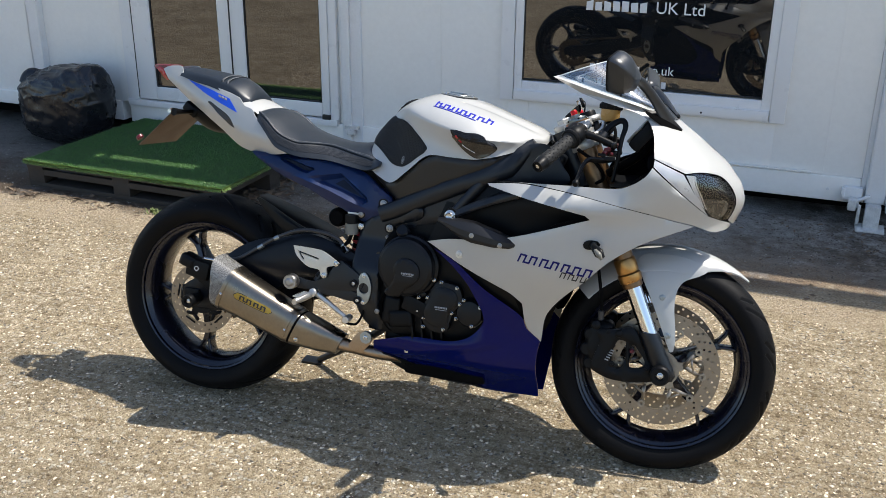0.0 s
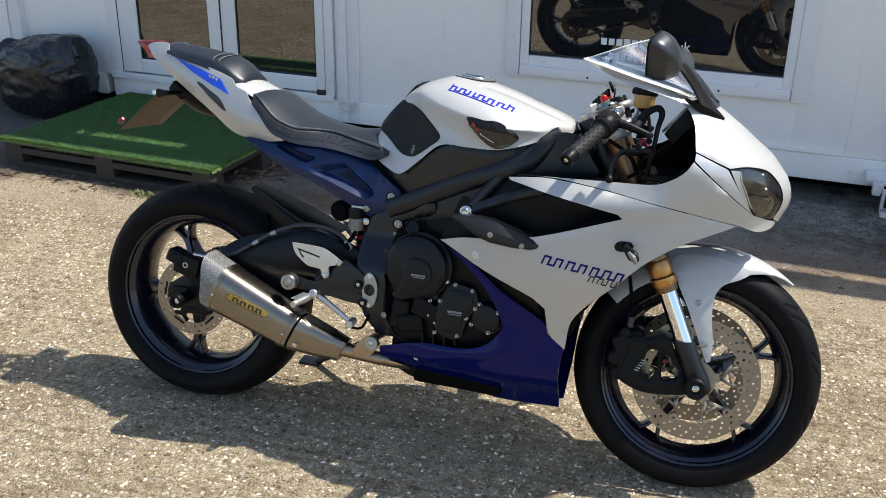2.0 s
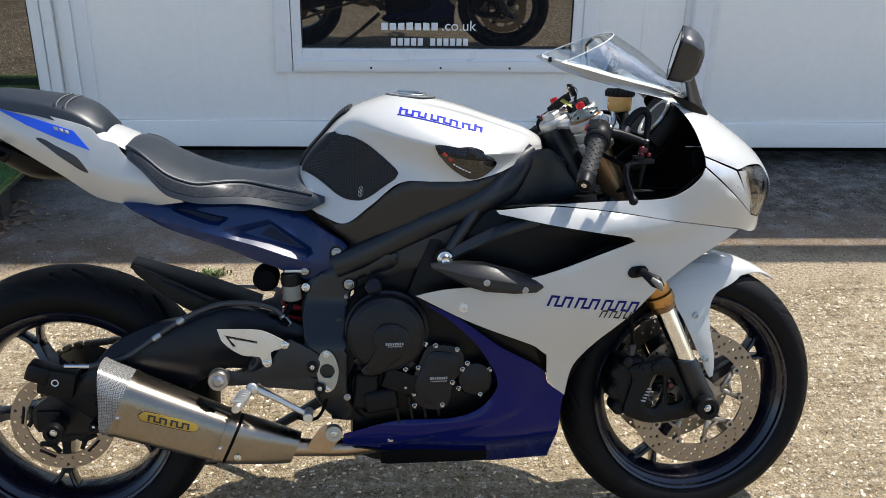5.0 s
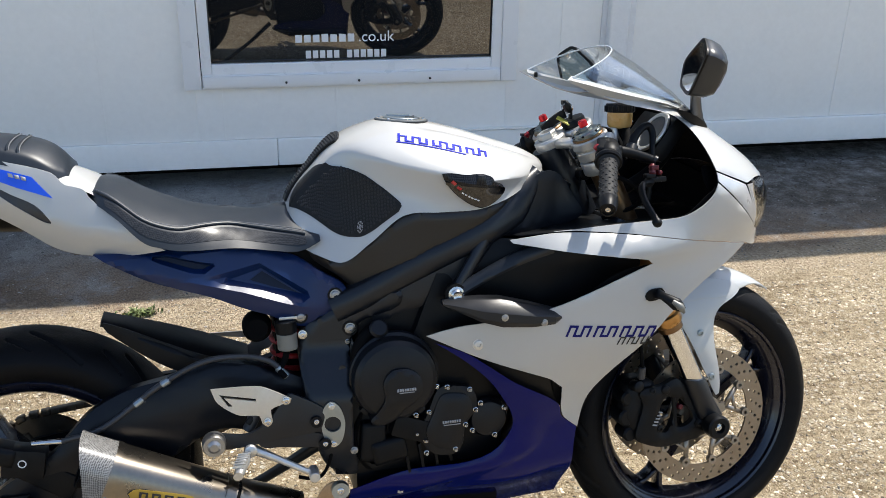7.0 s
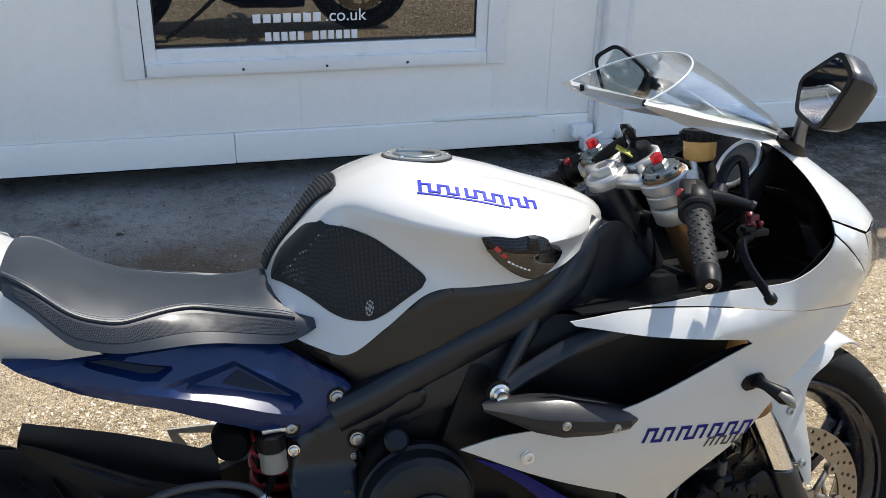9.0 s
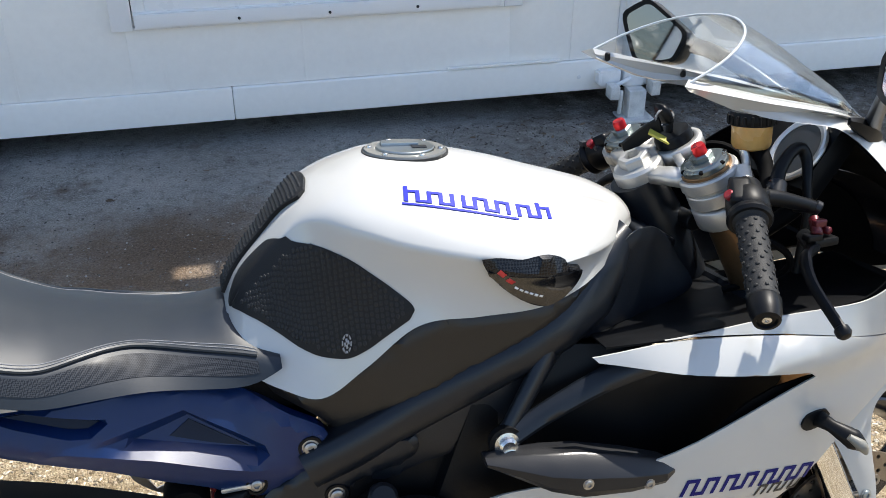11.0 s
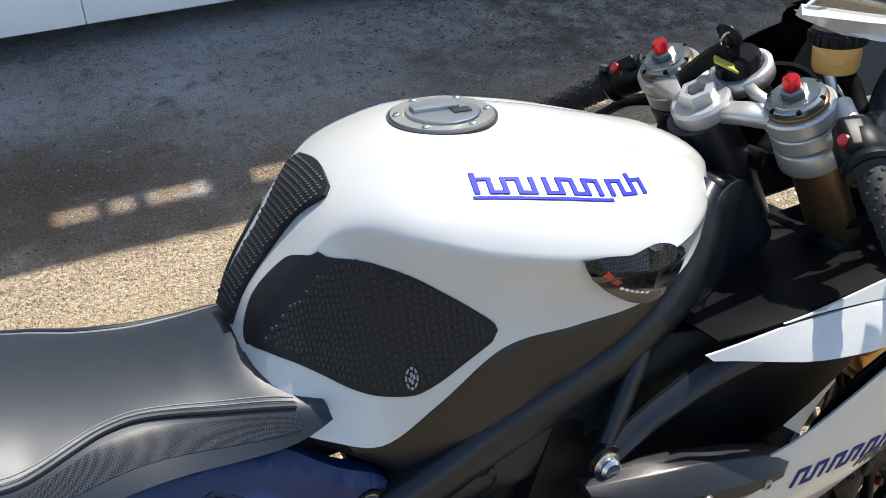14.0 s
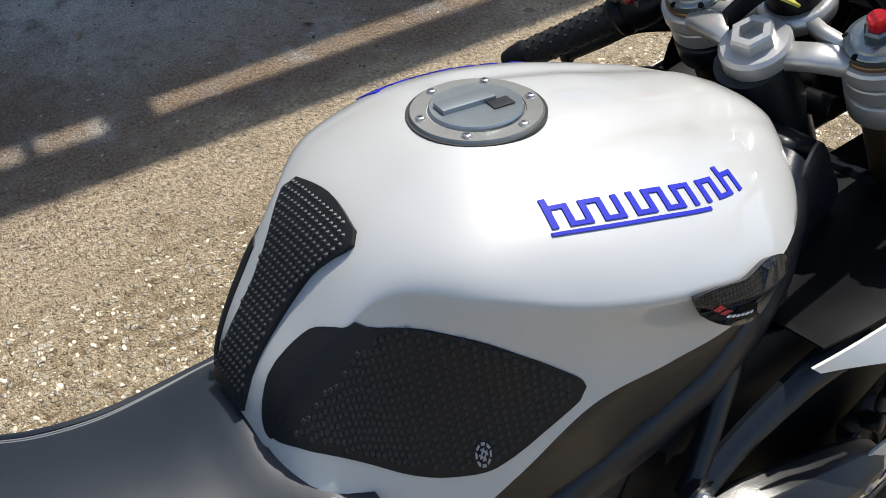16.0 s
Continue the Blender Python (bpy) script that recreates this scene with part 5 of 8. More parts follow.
    # plate, its bracket, lamps
    plate = part("plate_hanger", join(tube([(0.03, 0, 0.83), (-0.04, 0, 0.835), (-0.10, 0, 0.865), (-0.12, 0, 0.872)], [0.022, 0.02, 0.016, 0.012], 10, 5, 1.8), box((0.05, 0.05, 0.03), pose(-0.10, 0, 0.868, 0, 35, 0), 0.006)), BLACK_PLASTIC, BIKE)
    part("number_plate", box((0.165, 0.20, 0.003), pose(-0.168, 0, 0.810, 0, -43, 0), 0.001), PLATE_TAN, plate, "tan backed number plate seen from behind")
    part("reflector", rod((-0.228, -0.088, 0.772), (-0.236, -0.088, 0.780), 0.011, n=20), TAIL_RED, plate)
    for s in (-1, 1):
        part("rear_indicator", tube([(-0.09, s * 0.03, 0.862), (-0.10, s * 0.075, 0.862), (-0.105, s * 0.105, 0.863)], [0.006, 0.008, 0.012], 10, 5), BLACK_PLASTIC, plate)
        part("indicator_lens", tube([(-0.112, s * 0.07, 0.864), (-0.118, s * 0.09, 0.864), (-0.118, s * 0.108, 0.864)], [0.006, 0.010, 0.006], 10, 5), STEEL, plate, "clear indicator lens")
    part("tail_bracket", tube([(-0.03, 0.03, 0.87), (-0.07, 0.04, 0.90), (-0.09, 0.04, 0.905)], [0.014, 0.02, 0.016], 10, 5), BLACK_PLASTIC, BIKE)


build_tail()


# -- fairing --
def build_fairing():
    main = [(0.897, 0.762, 1), (0.995, 0.771), (1.161, 0.753), (1.277, 0.732), (1.420, 0.698, 1), (1.307, 0.650), (1.229, 0.597), (1.171, 0.537), (1.110, 0.478), (1.070, 0.420), (1.058, 0.342, 1), (1.020, 0.381), (1.008, 0.452, 1), (0.973, 0.481), (0.834, 0.539), (0.738, 0.588, 1), (0.798, 0.602), (0.871, 0.611), (0.989, 0.637), (1.172, 0.699, 1), (1.160, 0.709, 1), (1.028, 0.734), (0.903, 0.756, 1)]
    lower_cowl = [(0.980, 0.7738, 1), (1.092, 0.777), (1.206, 0.781), (1.242, 0.786), (1.276, 0.803), (1.298, 0.822), (1.310, 0.842, 1), (1.452, 0.724, 1), (1.480, 0.7125), (1.505, 0.697), (1.470, 0.683), (1.421, 0.6998, 1), (1.277, 0.7337), (1.161, 0.7547), (1.02, 0.7727)]
    upper_nose = [(1.311, 0.864, 1), (1.300, 0.916), (1.281, 0.948), (1.250, 0.968), (1.14, 0.996), (1.040, 1.043, 1), (1.14, 1.019), (1.25, 0.988), (1.31, 0.969, 1), (1.345, 0.957, 1), (1.396, 0.921), (1.44, 0.888), (1.477, 0.859), (1.504, 0.828), (1.522, 0.802), (1.533, 0.764), (1.527, 0.732), (1.512, 0.700, 1), (1.498, 0.712, 1), (1.510, 0.738), (1.513, 0.765), (1.500, 0.797), (1.468, 0.828), (1.425, 0.837), (1.388, 0.833, 1)]
    facet = [(1.312, 0.861, 1), (1.384, 0.830, 1), (1.41, 0.789), (1.449, 0.728, 1), (1.312, 0.845, 1)]
    light = [(1.388, 0.830, 1), (1.425, 0.8345), (1.466, 0.8255), (1.4975, 0.795), (1.5105, 0.765), (1.5075, 0.738), (1.494, 0.713), (1.456, 0.725, 1), (1.414, 0.788)]
    belly = [(1.056, 0.343, 1), (1.050, 0.30), (1.047, 0.20), (1.045, 0.152, 1), (0.877, 0.152), (0.754, 0.186), (0.582, 0.246, 1), (0.586, 0.279, 1), (0.695, 0.307), (0.812, 0.315), (0.871, 0.338), (0.906, 0.381), (0.903, 0.412), (0.887, 0.443), (0.858, 0.487), (0.812, 0.531), (0.756, 0.572, 1), (0.812, 0.548), (0.852, 0.521), (0.905, 0.481), (0.955, 0.450), (0.985, 0.430), (1.010, 0.405), (1.018, 0.378)]
    keel = [(0.572, 0.248, 1), (0.634, 0.188), (0.66, 0.172), (0.76, 0.160), (0.842, 0.158), (0.885, 0.160), (0.754, 0.190), (0.60, 0.244)]
    for s in (-1, 1):
        f = part("side_fairing", panel(main, fairing, 0.004, s, 0.018), PEARL, BIKE, "pearl white side fairing")
        def on(u, v, d, e=0.0009):
            return Vector((u, s * (fairing(u, v) + e - d), v))
        # model mark drawn as a plain slanted meander over a shorter one
        def slant(p, u_ref, z_ref, size):
            return (u_ref + p[0] * size + 0.40 * p[1] * size, z_ref + p[1] * size - 0.135 * p[0] * size)

        for run in meander(14, 0.62, 0.20, 0.20, (3, 7)):
            part("model_mark", bars([[slant(p, 0.996, 0.573, 0.0225) for p in run]], on, 0.0007), DARK_DECAL, f, "plain dark blue meander of the model mark")
        for run in meander(7, 0.62, 0.17, 0.20, (1, 4)):
            part("model_number", bars([[slant(p, 1.106, 0.541, 0.0165) for p in run]], on, 0.0007), BLACK_INK, f, "plain black meander of the model number")
        part("fairing_bolt", bolt(on(0.834, 0.566, 0.001), (0, s, 0), 0.009, 0.004), ALU, f)
        lc = part("front_cowl", panel(lower_cowl, fairing, 0.004, s, 0.016), PEARL, BIKE, "pearl white front cowl")
        part("nose_cowl", panel(upper_nose, fairing, 0.004, s, 0.010), PEARL, BIKE, "pearl white nose cowl")
        part("cowl_facet", panel(facet, fairing, 0.004, s, 0.016, (), 0.001, 6, -0.002), SILVER_PAINT, lc, "silver grey cowl facet")
        hl = part("headlight", panel(light, fairing, 0.004, s, 0.012, (), 0.0, 6, -0.024), LAMP_BACK, BIKE, "black headlight housing behind a clear lens")
        part("headlight_lens", panel(light, fairing, 0.0015, s, 0.010, (), 0.0008, 6, 0.0005), LENS, hl, "clear headlight lens")
        p = Vector((1.462, s * (fairing(1.462, 0.803) - 0.016), 0.803))
        part("projector", lathe([(0.021, -0.006), (0.021, 0.003), (0.0185, 0.006), (0.016, 0.003), (0.010, 0.006), (0.0005, 0.008)], p, (0.80, s * 0.60, 0.05), 28), GUARD_BLACK, hl, "black projector")
        # this panel's colour stands for the ground's reflection low in the lamp
        part("reflector", panel([(1.430, 0.766), (1.450, 0.772), (1.472, 0.766), (1.490, 0.765), (1.494, 0.750), (1.488, 0.727), (1.474, 0.718), (1.449, 0.732), (1.437, 0.748)], fairing, 0.002, s, 0.012, (), 0, 6, -0.009), GROUND_REFLECTION, hl, "warm grey panel coloured as the ground's reflection")
        part("light_brow", panel([(1.407, 0.828), (1.432, 0.829), (1.462, 0.821), (1.480, 0.806), (1.470, 0.797), (1.446, 0.806), (1.415, 0.812)], fairing, 0.003, s, 0.012, (), 0, 6, -0.006), GUARD_BLACK, hl, "glossy black brow")
        part("light_fin", panel([(1.3905, 0.8285, 1), (1.409, 0.828, 1), (1.413, 0.806), (1.427, 0.778), (1.442, 0.741, 1), (1.4185, 0.776)], fairing, 0.002, s, 0.012, (), 0, 6, -0.004), SILVER_PAINT, hl, "pale inner fin")
        part("light_divider", tube([(x, s * (fairing(x, z) - 0.006), z) for x, z in ((1.411, 0.827), (1.416, 0.806), (1.430, 0.778), (1.445, 0.743))], 0.0016, 8, 4), CHROME, hl)
        part("cockpit_trim", panel([(1.15, 0.775), (1.31, 0.79), (1.34, 0.88), (1.31, 0.93), (1.27, 0.90), (1.22, 0.845), (1.16, 0.815)], fairing, 0.003, s, 0.03, (), 0, 4, -0.014), SHADE_RUBBER_BLACK, BIKE) if s > 0 else None
        def belly_y(x, z):
            line = 0.236 + 0.28 * (x - 0.66)
            return fairing(x, z) + 0.010 * sstep(z - line, -0.004, 0.010) * sstep(x, 0.64, 0.75) * (1 - sstep(x, 0.93, 0.99)) * (1 - sstep(z - line, 0.02, 0.10))

        part("gap_panel", panel([(0.84, 0.535), (0.93, 0.500), (1.005, 0.46), (1.03, 0.40), (0.99, 0.41), (0.93, 0.45), (0.86, 0.50)], fairing, 0.003, s, 0.02, (), 0, 4, -0.016), BLACK_PLASTIC, BIKE)
        b = part("belly_pan", panel(belly, belly_y, 0.004, s, 0.011), BLUE, BIKE, "glossy dark blue belly pan")
        part("belly_bolt", bolt(on(0.685, 0.264, 0.002), (0, s, 0), 0.007, 0.004), ALU, b)
        part("keel", panel(keel, lambda x, z: min(0.135, fairing(x, z) + 0.004), 0.03, s, 0.02), BLACK_PLASTIC, BIKE)
        # dark ducting inside the scoop and behind the panels
        duct = [(0.86, 0.745), (1.02, 0.738), (1.17, 0.706), (1.16, 0.65), (1.0, 0.58), (0.84, 0.585), (0.80, 0.63)]
        part("air_duct", panel(duct, fairing, 0.004, s, 0.03, (), 0, 4, -0.062), BLACK_PLASTIC, BIKE)
        # near-black sheets added inside the fairing so that its hollows stay dark
        lining = [(1.02, 0.770), (1.12, 0.773), (1.238, 0.784), (1.282, 0.818), (1.312, 0.843), (1.309, 0.88), (1.299, 0.918), (1.279, 0.950), (1.30, 0.965), (1.345, 0.953), (1.396, 0.917), (1.44, 0.884), (1.477, 0.855), (1.503, 0.824), (1.520, 0.798), (1.528, 0.764), (1.520, 0.735), (1.500, 0.704), (1.470, 0.688), (1.415, 0.705), (1.277, 0.738), (1.161, 0.758)]
        part("cockpit_lining", panel(lining, fairing, 0.002, s, 0.02, [light], 0, 4, -0.0085), SHADE_RUBBER_BLACK, BIKE, "near-black sheet that keeps the cockpit's inside dark")
        part("inner_panel", panel([(1.30, 0.87), (1.39, 0.835), (1.46, 0.79), (1.47, 0.72), (1.43, 0.71), (1.30, 0.83)], lambda x, z: max(0.0, fairing(x, z) - 0.034), 0.002, s, 0.03, (), 0, 4), SHADE_RUBBER_BLACK, BIKE)
        part("wheel_well", panel([(1.05, 0.37), (1.10, 0.46), (1.16, 0.53), (1.24, 0.61), (1.30, 0.66), (1.12, 0.69), (1.0, 0.60), (0.98, 0.49)], fairing, 0.003, s, 0.03, (), 0, 4, -0.012), SHADE_RUBBER_BLACK, BIKE)
        infill = [(0.955, 0.02), (1.34, 0.02)] + [(x, fairing(x, 0.775) - 0.007) for x in (1.34, 1.30, 1.25, 1.20, 1.15, 1.10, 1.05, 1.00, 0.955, 0.915)] + [(0.925, 0.13)]
        part("cockpit_infill", sheet([Vector(p) for p in infill], lambda x, y, d: Vector((x, s * y, 0.756 + 0.016 * sstep(y, 0.12, 0.21) + 0.02 * (x - 0.95) - d)), 0.03, th=0.004), BLACK_PLASTIC, BIKE, "black inner panel beside the steering head")
        # indicator
        ip = on(1.185, 0.637, 0.0)
        ind = part("front_indicator", tube([ip, ip + Vector((0.004, s * 0.022, 0.0)), ip + Vector((0.022, s * 0.040, -0.012)), ip + Vector((0.034, s * 0.046, -0.022))], [0.011, 0.008, 0.013, 0.006], 12, 6, 0.7), BLACK_PLASTIC, BIKE, "black stalk indicator with a clear lens")
        part("indicator_base", sheet(outline([(1.160, 0.634), (1.168, 0.646), (1.196, 0.647), (1.203, 0.639), (1.194, 0.627), (1.168, 0.624)], 4), lambda u, v, d: on(u, v, d, 0.004), 0.02, th=0.005, rim=0.001), BLACK_PLASTIC, ind)
        part("indicator_lens", tube([ip + Vector((0.012, s * 0.044, -0.004)), ip + Vector((0.024, s * 0.052, -0.014)), ip + Vector((0.032, s * 0.052, -0.026))], [0.004, 0.0075, 0.003], 10, 6), POT_GREY, ind)


build_fairing()


def build_screen():
    def cen(u):
        return Vector(lerp_table([(0, 1.345, 0.958), (0.35, 1.285, 1.012), (0.7, 1.222, 1.062), (1, 1.166, 1.098)], u))
    def edg(u):
        return Vector(lerp_table([(0, 1.318, 0.073, 0.966), (0.35, 1.250, 0.118, 0.990), (0.7, 1.150, 0.132, 1.016), (1, 1.044, 0.138, 1.047)], u))
    def point(u, v, d=0.0):
        a = v * math.pi / 2
        c, e = cen(u), edg(u)
        k = 1 - math.cos(abs(a)) ** 0.9
        return Vector((c[0] + (e[0] - c[0]) * k, e[1] * math.sin(a), c[1] + (e[2] - c[1]) * k - d))
    def shell(u0, u1, th):
        nu, nv = 14, 28
        rings = []
        for i in range(nu + 1):
            u = u0 + (u1 - u0) * i / nu
            top = [point(u, -1 + 2 * j / nv) for j in range(nv + 1)]
            bot = [point(u, -1 + 2 * j / nv, th) for j in range(nv, -1, -1)]
            rings.append(top + bot)
        return loft(rings)
    s = part("windscreen", shell(0.16, 1.0, 0.0022), SCREEN, BIKE, "clear double-bubble windscreen", 50)
    s.visible_shadow = False
    part("screen_base", shell(0.0, 0.158, 0.003), SCREEN_TINT, BIKE, "smoked base of the windscreen")
    part("dash_shroud", join(loft([[point(u, -0.9 + 1.8 * j / 12, 0.020 + d) for j in range(13)] for u, d in ((0.02, 0), (0.16, 0.002), (0.28, 0.010))], False, False)), BLACK_PLASTIC, BIKE, "black shroud under the windscreen")
    part("screen_rim", tube([point(1.0, -1 + 2 * j / 16, 0.001) for j in range(17)], 0.0016, 8, 3), SCREEN_EDGE, s, "clear edge, coloured pale for its glow")
    for sd in (-1, 1):
        # white flange carrying the screen's edge
        rings = []
        for i in range(13):
            u = i / 12
            e = edg(u)
            w = 0.008 + 0.016 * math.exp(-(((u - 0.78) / 0.19) ** 2))
            rings.append([Vector((e[0], sd * (e[1] - 0.004), e[2] + 0.002)), Vector((e[0] - 0.012 * u, sd * (e[1] + 0.003 + 0.007 * u), e[2] - 0.003)), Vector((e[0] + 0.002, sd * (e[1] - 0.006), e[2] - w)), Vector((e[0] + 0.002, sd * (e[1] - 0.012), e[2] - w + 0.002))])
        part("screen_flange", loft(rings), PEARL, BIKE, "white flange under the windscreen")
        for u in (0.62, 0.95):
            e = edg(u)
            part("screen_fixing", rod((e[0], sd * (e[1] - 0.012), e[2] - 0.010), (e[0], sd * (e[1] - 0.012), e[2] + 0.001), 0.004, n=12), BLACK_PLASTIC, s)


build_screen()


def build_mirror(s, drop):
    # five corners of the face, top first, then outwards
    rim = [Vector((x, -s * y, z - drop)) for x, y, z in ((1.218, -0.317, 1.120), (1.198, -0.372, 1.092), (1.193, -0.313, 1.017), (1.222, -0.228, 1.028), (1.236, -0.214, 1.074))]
    c = sum(rim, Vector()) / 5
    nrm = (rim[2] - rim[0]).cross(rim[4] - rim[1]).normalized()
    nrm = nrm if nrm.x < 0 else -nrm
    e1 = (rim[1] - rim[4]).normalized()
    e2 = nrm.cross(e1)
    e2 = e2 if e2.z > 0 else -e2

    def at(u, v, d):
        return c + e1 * u + e2 * v + nrm * d

    face = [((p - c).dot(e1), (p - c).dot(e2)) for p in rim]
    soft = []
    for k in range(5):
        a, b, d = Vector(face[k - 1]), Vector(face[k]), Vector(face[(k + 1) % 5])
        soft += [b + (a - b) * 0.16, b + (a - b) * 0.05 + (d - b) * 0.05, b + (d - b) * 0.16]
    loop = outline(soft, 4)
    head = []
    for k, d, ou, ov in ((0.86, -0.002, 0, 0), (0.97, 0.0005, 0, 0), (1.0, -0.003, 0, 0), (0.99, -0.012, 0.0, 0), (0.93, -0.026, 0.003, -0.002), (0.74, -0.040, 0.005, -0.004), (0.4, -0.048, 0.006, -0.005), (0.1, -0.050, 0.006, -0.005)):
        head.append([at(p.x * k + ou, p.y * k + ov, d) for p in loop])
    st = [(1.326, s * 0.088, 0.951), (1.316, s * 0.106, 0.967 - drop * 0.1), (1.291, s * 0.150, 1.006 - drop * 0.4), (1.264, s * 0.196, 1.041 - drop * 0.8), (1.248, s * 0.236, 1.054 - drop)]
    stem = part("mirror", tube(st, [0.019, 0.0155, 0.0125, 0.0120, 0.0130], 14, 8, 0.66), SHELL_GREY, BIKE, "dark grey rear-view mirror on a stalk")
    part("mirror_shell", loft(head), SHELL_GREY, stem, "dark grey mirror shell", 34)
    part("mirror_rim", sheet(loop, lambda u, v, d: at(u, v, 0.0034 - d), 0, [[p * 0.86 for p in loop]], 0.004, 0.0006), BLACK_PLASTIC, stem)
    part("mirror_glass", sheet([p * 0.865 for p in loop], lambda u, v, d: at(u, v, 0.0022 - d), 0.03, th=0.001, rim=0), MIRROR, stem, "mirror glass")
    part("mirror_foot", loft([[Vector((x + 0.3 * w * u, s * (y + h * v), z + w * u)) for u, v in ((-1, -0.4), (0.2, -0.7), (1, -0.6), (1, 0.2), (0.3, 1), (-1, 0.8))] for x, y, z, w, h in ((1.270, 0.120, 0.974, 0.004, 0.004), (1.282, 0.117, 0.969, 0.008, 0.009), (1.312, 0.104, 0.955, 0.013, 0.012), (1.340, 0.084, 0.942, 0.010, 0.010), (1.360, 0.068, 0.931, 0.003, 0.004))]), BLACK_PLASTIC, stem, "black mirror foot")


build_mirror(-1, 0.0)
build_mirror(1, 0.03)


# -- frame, covers, subframe --
def build_frame():
    spar = [(0.700, 0.666), (0.632, 0.655), (0.586, 0.641), (0.523, 0.604), (0.507, 0.542), (0.530, 0.37), (0.556, 0.318), (0.607, 0.306), (0.597, 0.367), (0.601, 0.527), (0.620, 0.602), (0.699, 0.636)]
    cover = [(0.530, 0.752), (0.588, 0.722), (0.657, 0.768), (0.724, 0.814), (0.79, 0.816), (0.858, 0.817), (0.908, 0.829), (0.965, 0.851), (1.005, 0.872), (1.0, 0.862), (0.955, 0.848), (0.912, 0.814), (0.866, 0.786), (0.828, 0.768), (0.744, 0.729), (0.702, 0.709), (0.640, 0.676), (0.615, 0.672), (0.596, 0.690)]
    BEAM = [(0.575, 0.634, 0.025, 0.138), (0.63, 0.657, 0.025, 0.145), (0.70, 0.692, 0.025, 0.152), (0.77, 0.726, 0.025, 0.164), (0.83, 0.753, 0.025, 0.170), (0.88, 0.776, 0.028, 0.165), (0.925, 0.804, 0.033, 0.151), (0.96, 0.842, 0.024, 0.134), (0.99, 0.868, 0.014, 0.110)]

    def spar_beam(s):
        """The long box-section beam from the swingarm pivot up to the steering head."""
        mid = smooth_path([(x, 0, z) for x, z, h, y in BEAM], 5)
        rings = []
        for k, p in enumerate(mid):
            h, y = lerp_table([(q * 5, v[2], v[3]) for q, v in enumerate(BEAM)], k)
            d = (mid[min(k + 1, len(mid) - 1)] - mid[max(k - 1, 0)]).normalized()
            up = Vector((-d.z, 0, d.x))
            rings.append([p + up * (h * v) + Vector((0, s * (y + w), 0)) for w, v in ((-0.045, 1.0), (-0.016, 1.0), (-0.008, 0.92), (-0.002, 0.62), (0.0, 0.2), (0.0, -0.2), (-0.002, -0.62), (-0.008, -0.92), (-0.016, -1.0), (-0.045, -1.0))])
        return loft(rings)

    def spar_y(x, z):
        ax = lerp_table([(0.5, 0.600), (0.6, 0.625), (1.0, 0.830)], x)[0]
        w = lerp_table([(0.5, 0.118), (0.62, 0.132), (0.80, 0.172), (0.92, 0.160), (1.03, 0.085)], x)[0]
        return w - 0.9 * max(0.0, abs(z - ax) - 0.022) ** 1.0 * 0.35 * sstep(x, 0.6, 0.7) + 0.050 * sstep(0.57 - z, 0, 0.10) * (1 - 0.75 * sstep(0.40 - z, 0, 0.10))

    def cover_y(x, z):
        return min(0.172, tank_y(min(max(x, 0.53), 1.0), lerp_table([(0.5, 0.77), (0.583, 0.730), (0.657, 0.772), (0.724, 0.817), (0.858, 0.819), (1.0, 0.87)], x)[0]) - 0.004) - 0.10 * max(0.0, 0.80 - z)

    for s in (-1, 1):
        f = part("frame_spar", panel(spar, spar_y, 0.045, s, 0.010, (), 0.006), FRAME_BLACK, BIKE, "satin black frame spar")
        part("side_cover", panel(cover, cover_y, 0.012, s, 0.010, (), 0.004), BROWNISH, BIKE, "dark plastic cover under the tank")
        sub = [(0.160, 0.772, 1), (0.199, 0.748), (0.251, 0.719), (0.353, 0.682), (0.412, 0.653), (0.461, 0.633), (0.500, 0.611), (0.530, 0.604), (0.556, 0.618), (0.598, 0.642), (0.607, 0.660), (0.598, 0.681), (0.5536, 0.711), (0.5155, 0.738), (0.4717, 0.755), (0.439, 0.766), (0.412, 0.773), (0.363, 0.774), (0.2805, 0.772)]
        well = [(0.244, 0.765), (0.2847, 0.7644), (0.3493, 0.7461), (0.3739, 0.7416), (0.3482, 0.7261), (0.3264, 0.7294), (0.2729, 0.7504)]
        tri_ = [(0.322, 0.7146), (0.414, 0.687), (0.482, 0.661), (0.512, 0.650), (0.542, 0.668), (0.447, 0.735)]
        pit = [(0.392, 0.7085), (0.4674, 0.6845), (0.521, 0.668), (0.450, 0.7215)]
        well_pit = [(0.262, 0.7585), (0.2855, 0.758), (0.345, 0.7405), (0.358, 0.737), (0.345, 0.732), (0.329, 0.7345), (0.285, 0.7505)]

        def dense(line, gap=0.007):
            out = []
            for a, b_ in zip(line, line[1:] + line[:1]):
                a, b_ = Vector(a), Vector(b_)
                n = max(1, int((b_ - a).length / gap))
                out += [a + (b_ - a) * i / n for i in range(n)]
            return out + out[:1]

        def away(x, z, line):
            p, best = Vector((x, z)), 9.0
            pts = [Vector(q) for q in line]
            for a, b_ in zip(pts, pts[1:] + pts[:1]):
                e = b_ - a
                t = min(1.0, max(0.0, (p - a).dot(e) / e.dot(e)))
                best = min(best, (p - a - e * t).length)
            return best

        def sunk(x, z, out, floor):
            if inside((x, z), floor):
                return 1.0
            d0, d1 = away(x, z, out), away(x, z, floor)
            return d0 / (d0 + d1) if inside((x, z), out) and d0 > 1e-4 else 0.0

        def sub_y(x, z):
            y = lerp_table([(0.15, 0.122), (0.32, 0.137), (0.48, 0.134), (0.58, 0.125), (0.62, 0.122)], x)[0]
